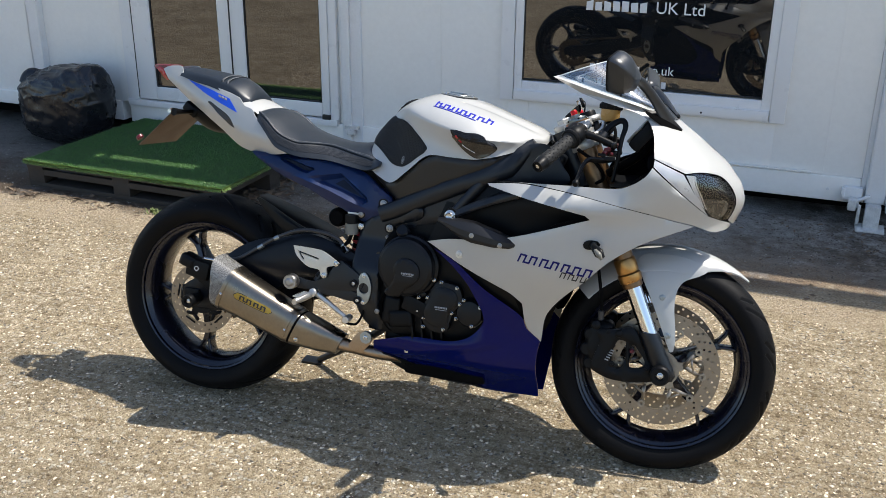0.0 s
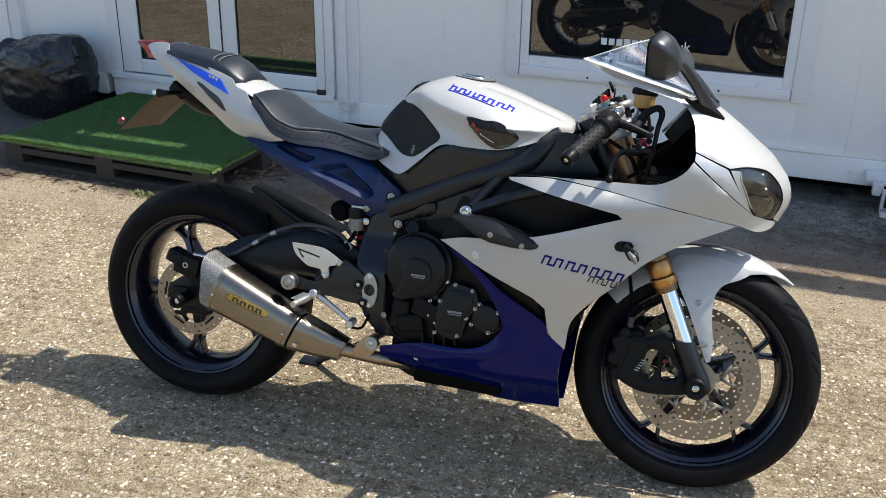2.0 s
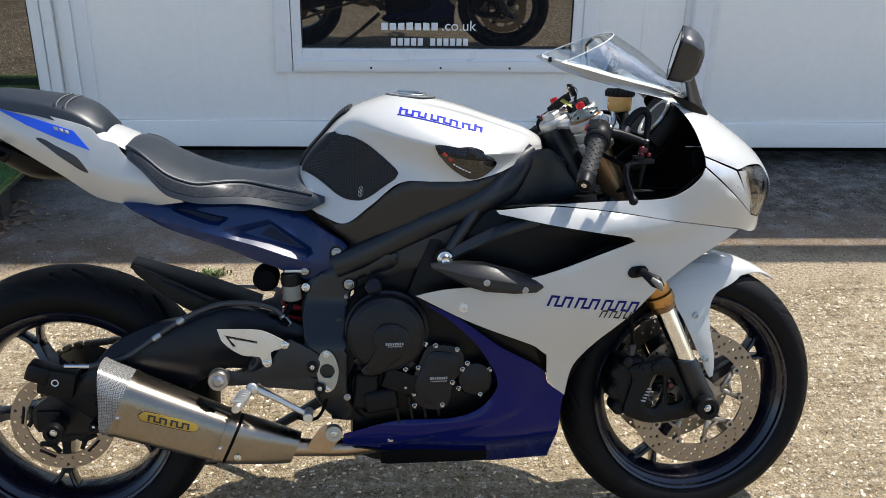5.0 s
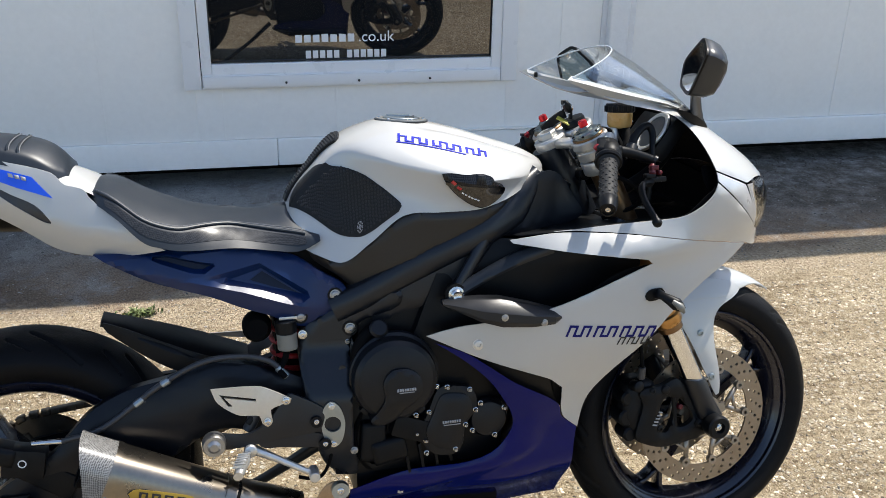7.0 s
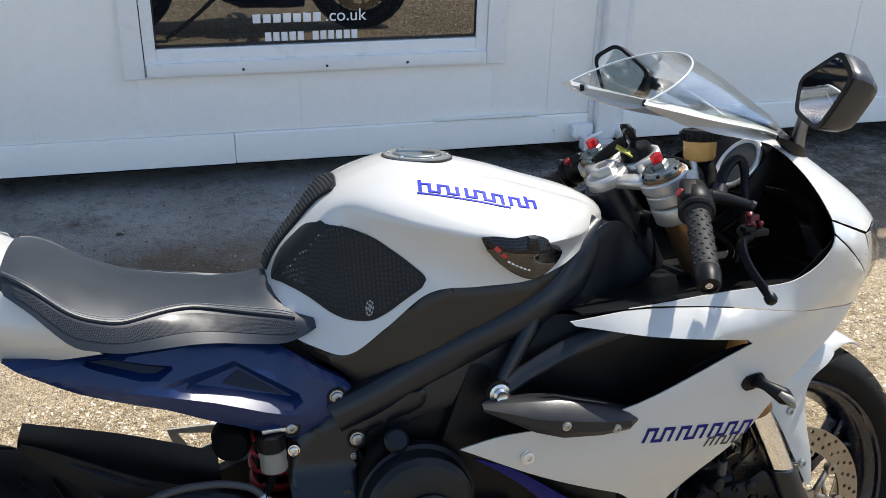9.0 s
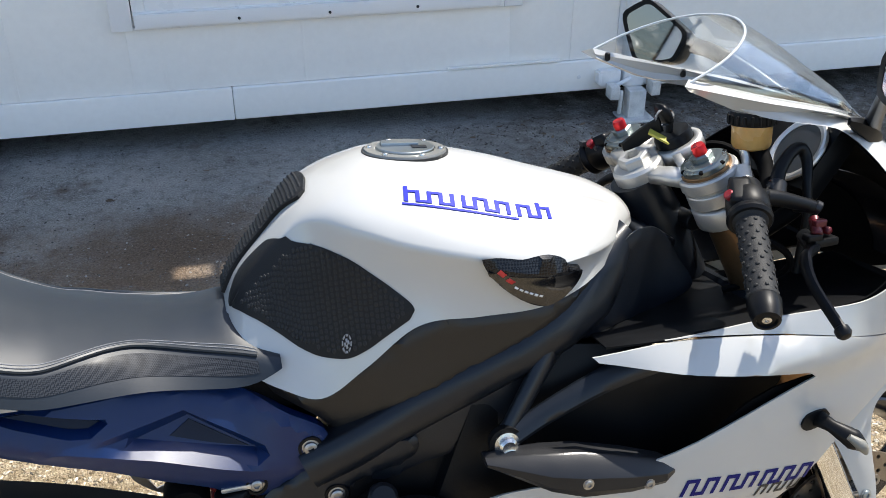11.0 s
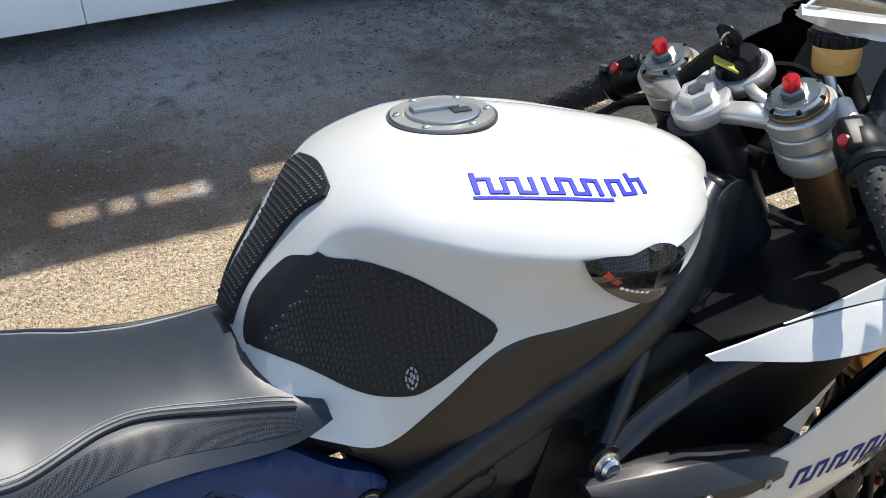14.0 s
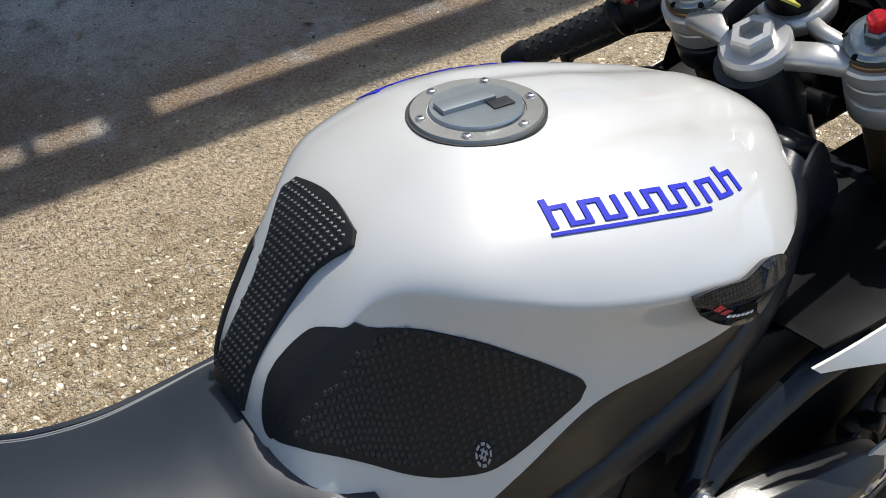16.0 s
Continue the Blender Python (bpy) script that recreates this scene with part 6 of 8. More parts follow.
            zc = lerp_table([(0.16, 0.765), (0.25, 0.735), (0.32, 0.7146), (0.414, 0.687), (0.482, 0.661), (0.55, 0.640)], x)[0]
            top = lerp_table([(0.16, 0.772), (0.28, 0.772), (0.363, 0.774), (0.44, 0.766), (0.5155, 0.738), (0.60, 0.680)], x)[0]
            y -= 0.35 * max(0.0, zc - z)
            y -= 0.30 * max(0.0, z - zc) * (1 - sstep(x, 0.50, 0.58))
            y -= 0.008 * (1 - sstep(top - z, 0.0, 0.012))
            y -= 0.018 * sunk(x, z, tri_, pit) + 0.015 * sunk(x, z, well, well_pit)
            return y

        sf = part("subframe", panel(sub, sub_y, 0.020, s, 0.011, (), 0.003, 6, 0.0, [dense(v) for v in (tri_, pit, well, well_pit)]), NAVY, BIKE, "satin navy blue rear subframe", 24)
        part("subframe_web", panel([(0.428, 0.7035, 1), (0.4505, 0.7170, 1), (0.513, 0.6715, 1), (0.4674, 0.6875, 1)], sub_y, 0.004, s, 0.02, (), 0.0, 6, 0.0012), NAVY_DARK, sf, "dark recessed web")
        part("subframe_web", panel([(p[0], p[1], 1) for p in well_pit], sub_y, 0.004, s, 0.02, (), 0.0, 6, 0.0012), NAVY_DARK, sf)
        for x, z, r in ((0.581, 0.664, 0.0085), (0.515, 0.627, 0.0075), (0.605, 0.598, 0.0085), (0.599, 0.572, 0.004), (0.596, 0.367, 0.006)):
            y = sub_y(x, z) if z > 0.62 else spar_y(x, z)
            part("frame_bolt", bolt((x, s * (y - 0.001), z), (0, s, 0), r, 0.006), BOLT_STEEL, f)
            if r > 0.007:
                part("bolt_collar", ring([(r * 1.3, 0), (r * 1.7, 0), (r * 1.7, 0.004), (r * 1.3, 0.004)], (x, s * (y - 0.002), z), (0, s, 0), 28), BLACK_PLASTIC, f)
        # flat black disc paints the dark of a hole in the spar
        part("frame_hole_disc", rod((0.584, s * (spar_y(0.584, 0.526) - 0.002), 0.526), (0.584, s * (spar_y(0.584, 0.526) + 0.0005), 0.526), 0.007, n=20), BLACK_INK, f)
        part("pivot_plate", panel([(0.556, 0.475), (0.572, 0.462), (0.580, 0.430), (0.572, 0.395), (0.556, 0.382), (0.543, 0.395), (0.536, 0.428), (0.542, 0.462)], lambda x, z: spar_y(x, z), 0.006, s, 0.02, [circle_pts(0.557, 0.430, 0.0155)], 0.001, 6, 0.007), ALU_GREY, f, "grey pivot plate")
        for z in (0.466, 0.391):
            part("pivot_bolt", bolt((0.557, s * (spar_y(0.557, z) + 0.006), z), (0, s, 0), 0.0055, 0.004), STEEL, f)
        # tube running from the head to the lower fairing
        part("spar_beam", spar_beam(s), FRAME_BLACK, f, "", 50)
        part("spar_plate", panel([(0.60, 0.628), (0.70, 0.680), (0.80, 0.730), (0.875, 0.760), (0.900, 0.745), (0.850, 0.700), (0.815, 0.655), (0.78, 0.640), (0.70, 0.618), (0.62, 0.590)], lambda x, z: lerp_table([(0.58, 0.122), (0.70, 0.136), (0.83, 0.154), (0.90, 0.142)], x)[0], 0.02, s, 0.015, (), 0.004), FRAME_BLACK, f)
        part("spar_strut", tube([(0.872, s * 0.148, 0.758), (0.842, s * 0.164, 0.722), (0.812, s * 0.176, 0.682), (0.798, s * 0.180, 0.660)], [0.020, 0.015, 0.014, 0.017], 14, 6, 0.7), FRAME_BLACK, f)
        part("fairing_stay", tube([(0.797, s * 0.188, 0.664), (0.85, s * 0.185, 0.690), (0.92, s * 0.19, 0.722), (0.98, s * 0.20, 0.745)], [0.012, 0.013, 0.015, 0.018], 10, 6, 0.6), FRAME_BLACK, f)
        k = part("stay_bolt", lathe([(0.014, 0), (0.015, 0.004), (0.015, 0.010), (0.011, 0.011), (0.011, 0.016), (0.008, 0.019), (0.004, 0.017), (0.0005, 0.017)], (0.797, s * 0.186, 0.664), (0, s, 0), 24), STEEL, f)
        part("bolt_collar", ring([(0.015, 0), (0.020, 0), (0.020, 0.009), (0.015, 0.009)], (0.797, s * 0.184, 0.664), (0, s, 0), 28), BLACK_PLASTIC, k)
    for s in (-1, 1):
        # added black panels fill the dark area beside the steering head
        part("head_filler", panel([(0.895, 0.765), (0.945, 0.832), (0.985, 0.866), (1.03, 0.862), (1.065, 0.815), (1.085, 0.770), (0.98, 0.757)], lambda x, z: lerp_table([(0.89, 0.150), (0.95, 0.134), (1.03, 0.098), (1.09, 0.085)], x)[0], 0.006, s, 0.012, (), 0.003), FRAME_BLACK, BIKE)
    part("steering_head", join(tube([(1.045, 0, 0.90), (1.075, 0, 0.84), (1.115, 0, 0.755)], [0.034, 0.038, 0.036], 20, 6), box((0.06, 0.15, 0.07), pose(1.03, 0, 0.815, 0, 25, 0), 0.012)), FRAME_BLACK, BIKE)
    part("airbox", box((0.26, 0.20, 0.14), pose(0.90, 0, 0.76, 0, -18, 0), 0.03), SHADE_RUBBER_BLACK, BIKE)
    part("seat_tray", block(0.33, 0.60, -0.092, 0.092, 0.700, 0.772, 0.02), SHADE_RUBBER_BLACK, BIKE)


build_frame()


# -- engine --
def build_engine():
    e = part("crankcase", block(0.555, 0.90, -0.145, 0.145, 0.30, 0.50, 0.03), ENGINE_BLACK, BIKE, "black engine crankcase")
    part("cylinder_block", box((0.20, 0.30, 0.26), pose(0.82, 0, 0.56, 0, 22, 0), 0.025), ENGINE_BLACK, e)
    part("sump", block(0.60, 0.82, -0.12, 0.12, 0.22, 0.32, 0.03), ENGINE_BLACK, e)
    part("gearbox_top", box((0.16, 0.26, 0.12), pose(0.70, 0, 0.60, 0, 10, 0), 0.02), ENGINE_BLACK, e)
    cl = lathe([(0.081, 0), (0.081, 0.026), (0.078, 0.036), (0.070, 0.043), (0.056, 0.047), (0.030, 0.049), (0.0005, 0.049)], (0.678, -0.155, 0.507), (0, -1, 0.0), 64)
    c = part("clutch_cover", cl, COVER_BLACK, e, "round black clutch cover guard", 25)
    part("cover_rim", ring([(0.077, 0), (0.086, 0), (0.086, 0.014), (0.077, 0.020)], (0.680, -0.152, 0.507), (0, -1, 0), 64), COVER_BLACK, c)
    boss = [(0.668, 0.532), (0.700, 0.533), (0.722, 0.515), (0.724, 0.485), (0.708, 0.464), (0.690, 0.452), (0.672, 0.432), (0.655, 0.424), (0.634, 0.424), (0.626, 0.436), (0.640, 0.452), (0.654, 0.478), (0.652, 0.510)]
    part("cover_boss", panel(boss, lambda x, z: 0.213 - 0.25 * max(0.0, 0.47 - z), 0.040, -1, 0.008, (), 0.004), COVER_BLACK, c, "", 30)
    part("cover_arm", join(box((0.09, 0.030, 0.046), pose(0.715, -0.160, 0.395, 0, 20, 0), 0.010), box((0.07, 0.035, 0.05), pose(0.665, -0.152, 0.355, 0, -10, 0), 0.012), box((0.05, 0.03, 0.08), pose(0.635, -0.150, 0.375, 0, 5, 0), 0.010)), ENGINE_BLACK, c)
    for k in range(5):
        a = radians(200 + 26 * k)
        part("cover_rib", box((0.010, 0.020, 0.016), pose(0.680 + 0.088 * math.cos(a), -0.160, 0.507 + 0.088 * math.sin(a), 0, -math.degrees(a), 0), 0.004), COVER_BLACK, c)
    part("cover_print", bars([[(0.676 + k * 0.0046, 0.492), (0.6795 + k * 0.0046, 0.492), (0.6795 + k * 0.0046, 0.4975), (0.676 + k * 0.0046, 0.4975)] for k in range(8)] + [[(0.680, 0.4885), (0.709, 0.4885), (0.709, 0.4902), (0.680, 0.4902)]], lambda u, v, d: Vector((u, -0.2136 + d, v))), GREY_INK, c, "small pale print")
    gen = [(0.7789, 0.4768), (0.8255, 0.4678), (0.838, 0.447), (0.8364, 0.422), (0.8147, 0.3921), (0.8002, 0.3386), (0.7494, 0.3406), (0.7245, 0.380), (0.7429, 0.429), (0.761, 0.4699)]
    g = part("generator_cover", panel(gen, 0.174, 0.045, -1, 0.014, (), 0.003, 3), COVER_BLACK, e, "black generator cover guard", 30)
    mid = Vector((0.781, 0.41))
    part("cover_face", panel([tuple(mid + (Vector(p) - mid) * 0.80) for p in gen], 0.181, 0.008, -1, 0.014, (), 0.004, 3), COVER_BLACK, g, "", 30)
    part("cover_print", bars([[(0.767 + k * 0.0046, 0.404), (0.7705 + k * 0.0046, 0.404), (0.7705 + k * 0.0046, 0.4095), (0.767 + k * 0.0046, 0.4095)] for k in range(8)] + [[(0.769, 0.3995), (0.802, 0.3995), (0.802, 0.4012), (0.769, 0.4012)]], lambda u, v, d: Vector((u, -0.1816 + d, v))), GREY_INK, g, "small pale print")
    for x, z in ((0.7796, 0.4753), (0.824, 0.4656), (0.845, 0.4346), (0.8349, 0.422), (0.814, 0.3937), (0.8271, 0.3802), (0.7929, 0.3451), (0.7345, 0.3712), (0.7167, 0.388), (0.7171, 0.4253), (0.7429, 0.4282), (0.7589, 0.479), (0.8922, 0.420), (0.8722, 0.3654), (0.735, 0.345)):
        part("engine_bolt", bolt((x, -0.172, z), (0, -1, 0), 0.0040, 0.009), STEEL, e)
    part("case_edge", tube([(0.886, -0.160, 0.424), (0.897, -0.160, 0.405), (0.893, -0.160, 0.380), (0.876, -0.160, 0.362)], 0.004, 8, 6), BOLT_STEEL, e)
    for k in range(4):
        part("case_rib", box((0.006, 0.03, 0.075 - 0.010 * k), pose(0.70 + 0.028 * k, -0.148, 0.325 + 0.004 * k, 0, -8, 0), 0.002), ENGINE_BLACK, e)
    part("water_pump", lathe([(0.040, 0), (0.040, 0.02), (0.034, 0.03), (0.018, 0.034), (0.0005, 0.034)], (0.862, -0.14, 0.398), (0, -1, 0), 36), COVER_BLACK, e)
    part("sight_glass", ring([(0.010, 0), (0.016, 0), (0.016, 0.006), (0.010, 0.006)], (0.635, -0.146, 0.335), (0, -1, 0), 24), ENGINE_BLACK, e)
    part("oil_filler", lathe([(0.018, 0), (0.018, 0.02), (0.014, 0.024), (0.0005, 0.024)], (0.655, -0.145, 0.592), (0, -0.8, 0.5), 24), COVER_BLACK, e, "ribbed oil filler cap")
    part("coolant_hose", tube([(0.66, -0.14, 0.60), (0.63, -0.15, 0.585), (0.612, -0.15, 0.55), (0.62, -0.145, 0.50)], 0.012, 12), SHADE_RUBBER_BLACK, e)
    part("coolant_hose", tube([(0.89, -0.14, 0.44), (0.93, -0.13, 0.50), (0.95, -0.12, 0.58)], 0.016, 12), SHADE_RUBBER_BLACK, e)
    part("wiring", tube([(0.62, -0.14, 0.44), (0.60, -0.15, 0.38), (0.62, -0.14, 0.32), (0.66, -0.13, 0.30)], 0.005, 8), SHADE_RUBBER_BLACK, e)
    part("wiring", tube([(0.66, -0.155, 0.43), (0.70, -0.17, 0.405), (0.72, -0.165, 0.398)], 0.0022, 8), STEEL, e)
    for k in range(3):
        part("header_pipe", tube([(0.93, 0.08 * (k - 1), 0.50), (0.975, 0.08 * (k - 1), 0.42), (0.96, 0.06 * (k - 1), 0.30), (0.87, 0.03 * (k - 1), 0.23), (0.75, 0.0, 0.215)], 0.019, 12), TITAN_TAN, e)
    r = part("radiator", box((0.035, 0.30, 0.26), pose(1.02, 0, 0.60, 0, -14, 0), 0.006), SHADE_RUBBER_BLACK, BIKE, "black radiator behind the fairing")
    for k in range(14):
        part("cooling_fin", box((0.002, 0.28, 0.006), pose(1.0425 + (0.60 - (0.49 + k * 0.017)) * -0.25 * -1 * 0 + 0.249 * ((0.49 + k * 0.017) - 0.60) * -1, 0, 0.49 + k * 0.017), 0), ENGINE_BLACK, r)
    # crash bobbin in the fairing
    rows = [(0.768, 0.657, 0.648, 0.188, 0.212), (0.800, 0.660, 0.634, 0.190, 0.228), (0.835, 0.661, 0.617, 0.192, 0.243), (0.872, 0.660, 0.606, 0.200, 0.250), (0.930, 0.645, 0.601, 0.206, 0.2505), (0.974, 0.630, 0.602, 0.212, 0.246), (0.990, 0.620, 0.609, 0.216, 0.236)]
    for s in (-1, 1):
        rings = []
        for x, zt, zb, y0, y1 in rows:
            h, w = zt - zb, y1 - y0
            rings.append([Vector((x, s * y, z)) for y, z in ((y0, zt - 0.1 * h), (y0 + 0.15 * w, zt), (y1 - 0.42 * w, zt - 0.04 * h), (y1 - 0.36 * w, zt - 0.07 * h), (y1 - 0.04 * w, zt - 0.40 * h), (y1, zt - 0.46 * h), (y1, zb + 0.22 * h), (y1 - 0.12 * w, zb + 0.03 * h), (y1 - 0.3 * w, zb), (y0, zb))])
        p = part("frame_slider", loft(rings), SLIDER_GREY, BIKE, "dark grey angular moulded frame slider", 20)
        for x, z in ((0.8743, 0.6275), (0.9504, 0.6100)):
            part("slider_bolt", bolt((x, s * (lerp_table([(r_[0], r_[4]) for r_ in rows], x)[0] - 0.0005), z), (0, s, 0), 0.0055, 0.003), BOLT_STEEL, p)


build_engine()


# -- exhaust --
def build_exhaust():
    # stations along the silencer: x, z, half height, half width, y of the middle
    rows = [(0.070, 0.422, 0.0675, 0.058, -0.200), (0.1545, 0.381, 0.0655, 0.056, -0.195), (0.350, 0.291, 0.0530, 0.048, -0.172), (0.362, 0.286, 0.0520, 0.047, -0.170), (0.440, 0.260, 0.0405, 0.039, -0.151), (0.484, 0.247, 0.0320, 0.031, -0.142)]
    ax = (Vector((0.350, -0.172, 0.291)) - Vector((0.1545, -0.195, 0.381))).normalized()
    sd = Vector((0, 1, 0))
    up = sd.cross(ax) * -1
    up = up if up.z > 0 else -up

    def rings(lo, hi, grow=0.0, n=8):
        out = []
        for i in range(n + 1):
            x = lo + (hi - lo) * i / n
            z, h, w, y = lerp_table(rows, x)
            out.append([Vector((x, y, z)) + sd * ((w + grow) * math.copysign(abs(math.cos(a)) ** 0.66, math.cos(a))) + up * ((h + grow) * math.copysign(abs(math.sin(a)) ** 0.66, math.sin(a))) for a in [2 * math.pi * k / 36 for k in range(36)]])
        return out

    can = part("silencer", loft(rings(0.148, 0.356)), TITAN, BIKE, "brushed metal exhaust silencer with a carbon end", 40)
    cut = rings(0.075, 0.149, 0.001)
    for i, r_ in enumerate(cut):
        t = 1 - i / (len(cut) - 1)
        for p in r_:
            p += ax * (t * (0.118 - p.x + 0.030 * (1 - t)) / ax.x)
    part("end_cap", loft(cut), CARBON_GREY, can, "carbon end cap")
    part("tail_pipe", ring([(0.016, 0), (0.024, 0), (0.024, 0.02), (0.016, 0.02)], (0.124, -0.199, 0.396), -ax, 32), SHADE_RUBBER_BLACK, can)
    part("silencer_cone", loft(rings(0.362, 0.484)), TITAN, can)
    part("gap_band", loft(rings(0.355, 0.363, -0.002)), SHADE_RUBBER_BLACK, can)
    part("strap", loft(rings(0.149, 0.159, 0.0018, 2)), TITAN, can)
    part("strap", loft(rings(0.337, 0.346, 0.0018, 2)), TITAN, can)
    for lo in (0.1545, 0.342):
        z, h, w, y = lerp_table(rows, lo)
        for f in (0.75, 0.35, -0.1):
            part("rivet", bolt(Vector((lo, y, z)) + sd * (-(w + 0.001) * math.sqrt(1 - f * f * 0.8)) + up * (h * f), (0, -1, 0.3), 0.003, 0.002), STEEL, can)
    badge = []
    def on_can(u, v, d):
        z, h, w, y = lerp_table(rows, u)
        c = Vector((u, y, z))
        return c + up * v + sd * -((w * (1 - (abs(v) / h) ** 2.5) ** 0.4) + 0.0012 - d)
    def oval(grow):
        return outline([(0.186 - grow, 0.010), (0.192, 0.019 + grow), (0.208, 0.0225 + grow), (0.272, 0.028 + grow), (0.286, 0.027 + grow), (0.293 + grow, 0.019), (0.288, 0.012 - grow), (0.272, 0.0085 - grow), (0.206, 0.003 - grow), (0.192, 0.003 - grow)], 4)

    part("badge_border", sheet(oval(0.0018), on_can, 0.014, th=0.001, rim=0.0003), BLACK_INK, can, "black border of the badge")
    part("badge", sheet(oval(0.0), lambda u, v, d: on_can(u, v, d - 0.0006), 0.014, th=0.001, rim=0.0003), BADGE_YELLOW, can, "dull gold oval maker's badge")

    for run in meander(8, 0.0100, 0.0038, 0.24, (3,)):
        part("badge_print", bars([[(0.204 + u - 0.0025 * v, 0.0055 + 0.0125 * v + 0.08 * u) for u, v in run]], lambda u, v, d: on_can(u, v, d - 0.0014), 0.0006), BLACK_INK, can, "plain black meander on the badge")
    part("link_pipe", tube([(0.478, -0.143, 0.249), (0.53, -0.132, 0.240), (0.60, -0.115, 0.230), (0.68, -0.07, 0.222), (0.76, -0.02, 0.215)], [0.020, 0.018, 0.018, 0.022, 0.03], 18, 6), TITAN_TAN, can, "heat-tinted link pipe")
    br = part("hanger", sheet(outline([(0.503, 0.242, 1), (0.533, 0.288), (0.552, 0.300), (0.575, 0.298), (0.584, 0.280), (0.552, 0.236, 1)], 4), lambda u, v, d: Vector((u, -0.156 + d, v)), 0.02, th=0.004), TITAN_TAN, can)
    part("hanger_bush", ring([(0.008, 0), (0.017, 0), (0.017, 0.014), (0.008, 0.014)], (0.566, -0.156, 0.286), (0, -1, 0), 28), ALU_GREY, can)
    part("hanger_bolt", bolt((0.566, -0.166, 0.286), (0, -1, 0), 0.0075, 0.005), STEEL, can)
    part("cone_bolt", bolt((0.372, -0.212, 0.262), (0, -1, -0.2), 0.006, 0.004), STEEL, can)
    part("collector", block(0.66, 0.90, -0.10, 0.10, 0.175, 0.235, 0.02), SHADE_RUBBER_BLACK, can)


build_exhaust()


# -- rear end --
def build_rear():
    arm = [(-0.055, 0.338), (-0.03, 0.362), (0.05, 0.41), (0.12, 0.478), (0.19, 0.513), (0.27, 0.530), (0.352, 0.550), (0.432, 0.535), (0.52, 0.50), (0.55, 0.45), (0.52, 0.39), (0.44, 0.40), (0.346, 0.418), (0.262, 0.372), (0.15, 0.30), (0.03, 0.278), (-0.05, 0.292)]
    left = [(-0.055, 0.345), (0.1, 0.375), (0.30, 0.43), (0.50, 0.49), (0.55, 0.45), (0.50, 0.40), (0.30, 0.345), (0.05, 0.285), (-0.05, 0.292)]
    s = part("swingarm", join(panel(arm, lambda x, z: 0.118 + 0.012 * math.exp(-(((z - 0.46 - (x - 0.27) * 0.2) / 0.05) ** 2)), 0.03, -1, 0.018, (), 0.008), block(0.46, 0.53, -0.10, 0.10, 0.40, 0.48, 0.012)), SWINGARM_BLACK, BIKE, "satin black gull-wing swingarm")
    part("swingarm_leg", panel(left, 0.115, 0.03, 1, 0.03, (), 0.006), SWINGARM_BLACK, s)
    part("axle_bobbin", lathe([(0.015, 0), (0.015, 0.030), (0.020, 0.034), (0.0205, 0.058), (0.018, 0.064), (0.011, 0.064), (0.010, 0.056), (0.0005, 0.056)], (0.004, -0.125, 0.316), (0, -1, 0), 32), BLACK_PLASTIC, s)
    part("axle_bolt", bolt((0.004, -0.181, 0.316), (0, -1, 0), 0.006, 0.003), STEEL, s)
    part("paddock_bobbin", lathe([(0.010, 0), (0.010, 0.02), (0.007, 0.021), (0.007, 0.010), (0.0005, 0.010)], (0.072, -0.128, 0.308), (0, -1, 0), 24), BLACK_PLASTIC, s)
    part("paddock_bolt", bolt((0.072, -0.138, 0.308), (0, -1, 0), 0.005, 0.004), STEEL, s)
    part("chain_adjuster", box((0.05, 0.012, 0.045), pose(-0.02, -0.122, 0.318), 0.004), BLACK_PLASTIC, s)
    # rear caliper
    c = part("rear_caliper", join(box((0.075, 0.045, 0.055), pose(0.005, -0.118, 0.405, 0, 12, 0), 0.010), box((0.05, 0.05, 0.035), pose(-0.030, -0.118, 0.425, 0, 20, 0), 0.010), box((0.10, 0.012, 0.05), pose(0.045, -0.118, 0.365, 0, 35, 0), 0.004)), BLACK_PLASTIC, BIKE, "black rear brake caliper")
    part("caliper_mark", ring([(0.0055, 0), (0.0075, 0), (0.0075, 0.001), (0.0055, 0.001)], (0.004, -0.1405, 0.408), (0, -1, 0), 20), WHITE_INK, c)
    part("banjo", rod((0.02, -0.125, 0.438), (0.075, -0.130, 0.438), 0.005), STEEL, c)
    hose = tube([(0.075, -0.130, 0.438), (0.15, -0.14, 0.46), (0.25, -0.135, 0.525), (0.33, -0.13, 0.560), (0.40, -0.125, 0.562), (0.45, -0.125, 0.548), (0.475, -0.13, 0.525)], 0.0055, 10)
    h = part("brake_hose", hose, GREY_PLASTIC, BIKE, "grey rear brake hose")
    for p, q in (((0.205, -0.1375, 0.494), (0.222, -0.1365, 0.505)), ((0.255, -0.135, 0.527), (0.27, -0.1345, 0.535)), ((0.465, -0.128, 0.535), (0.482, -0.13, 0.515))):
        part("hose_clip", rod(p, q, 0.0072, n=14), ALU_GREY, h)
    # hugger over the tyre: a straight spear-shaped shield
    rings = []
    for k in range(13):
        t = k / 12
        w = 0.055 + 0.047 * sstep(t, 0.0, 0.6)
        x, z = 0.153 + 0.262 * t, 0.634 - 0.096 * t + 0.004 * math.sin(math.pi * t)
        top = [Vector((x, w * v, z - (0.006 + 0.020 * t) * abs(v) ** 4)) for v in [-1 + j / 10 for j in range(13)]]
        rings.append(top + [p - Vector((0.002, 0, 0.004)) for p in reversed(top)])
    hg = part("hugger", loft(rings), BLACK_PLASTIC, BIKE, "black spear-shaped rear hugger", 60)
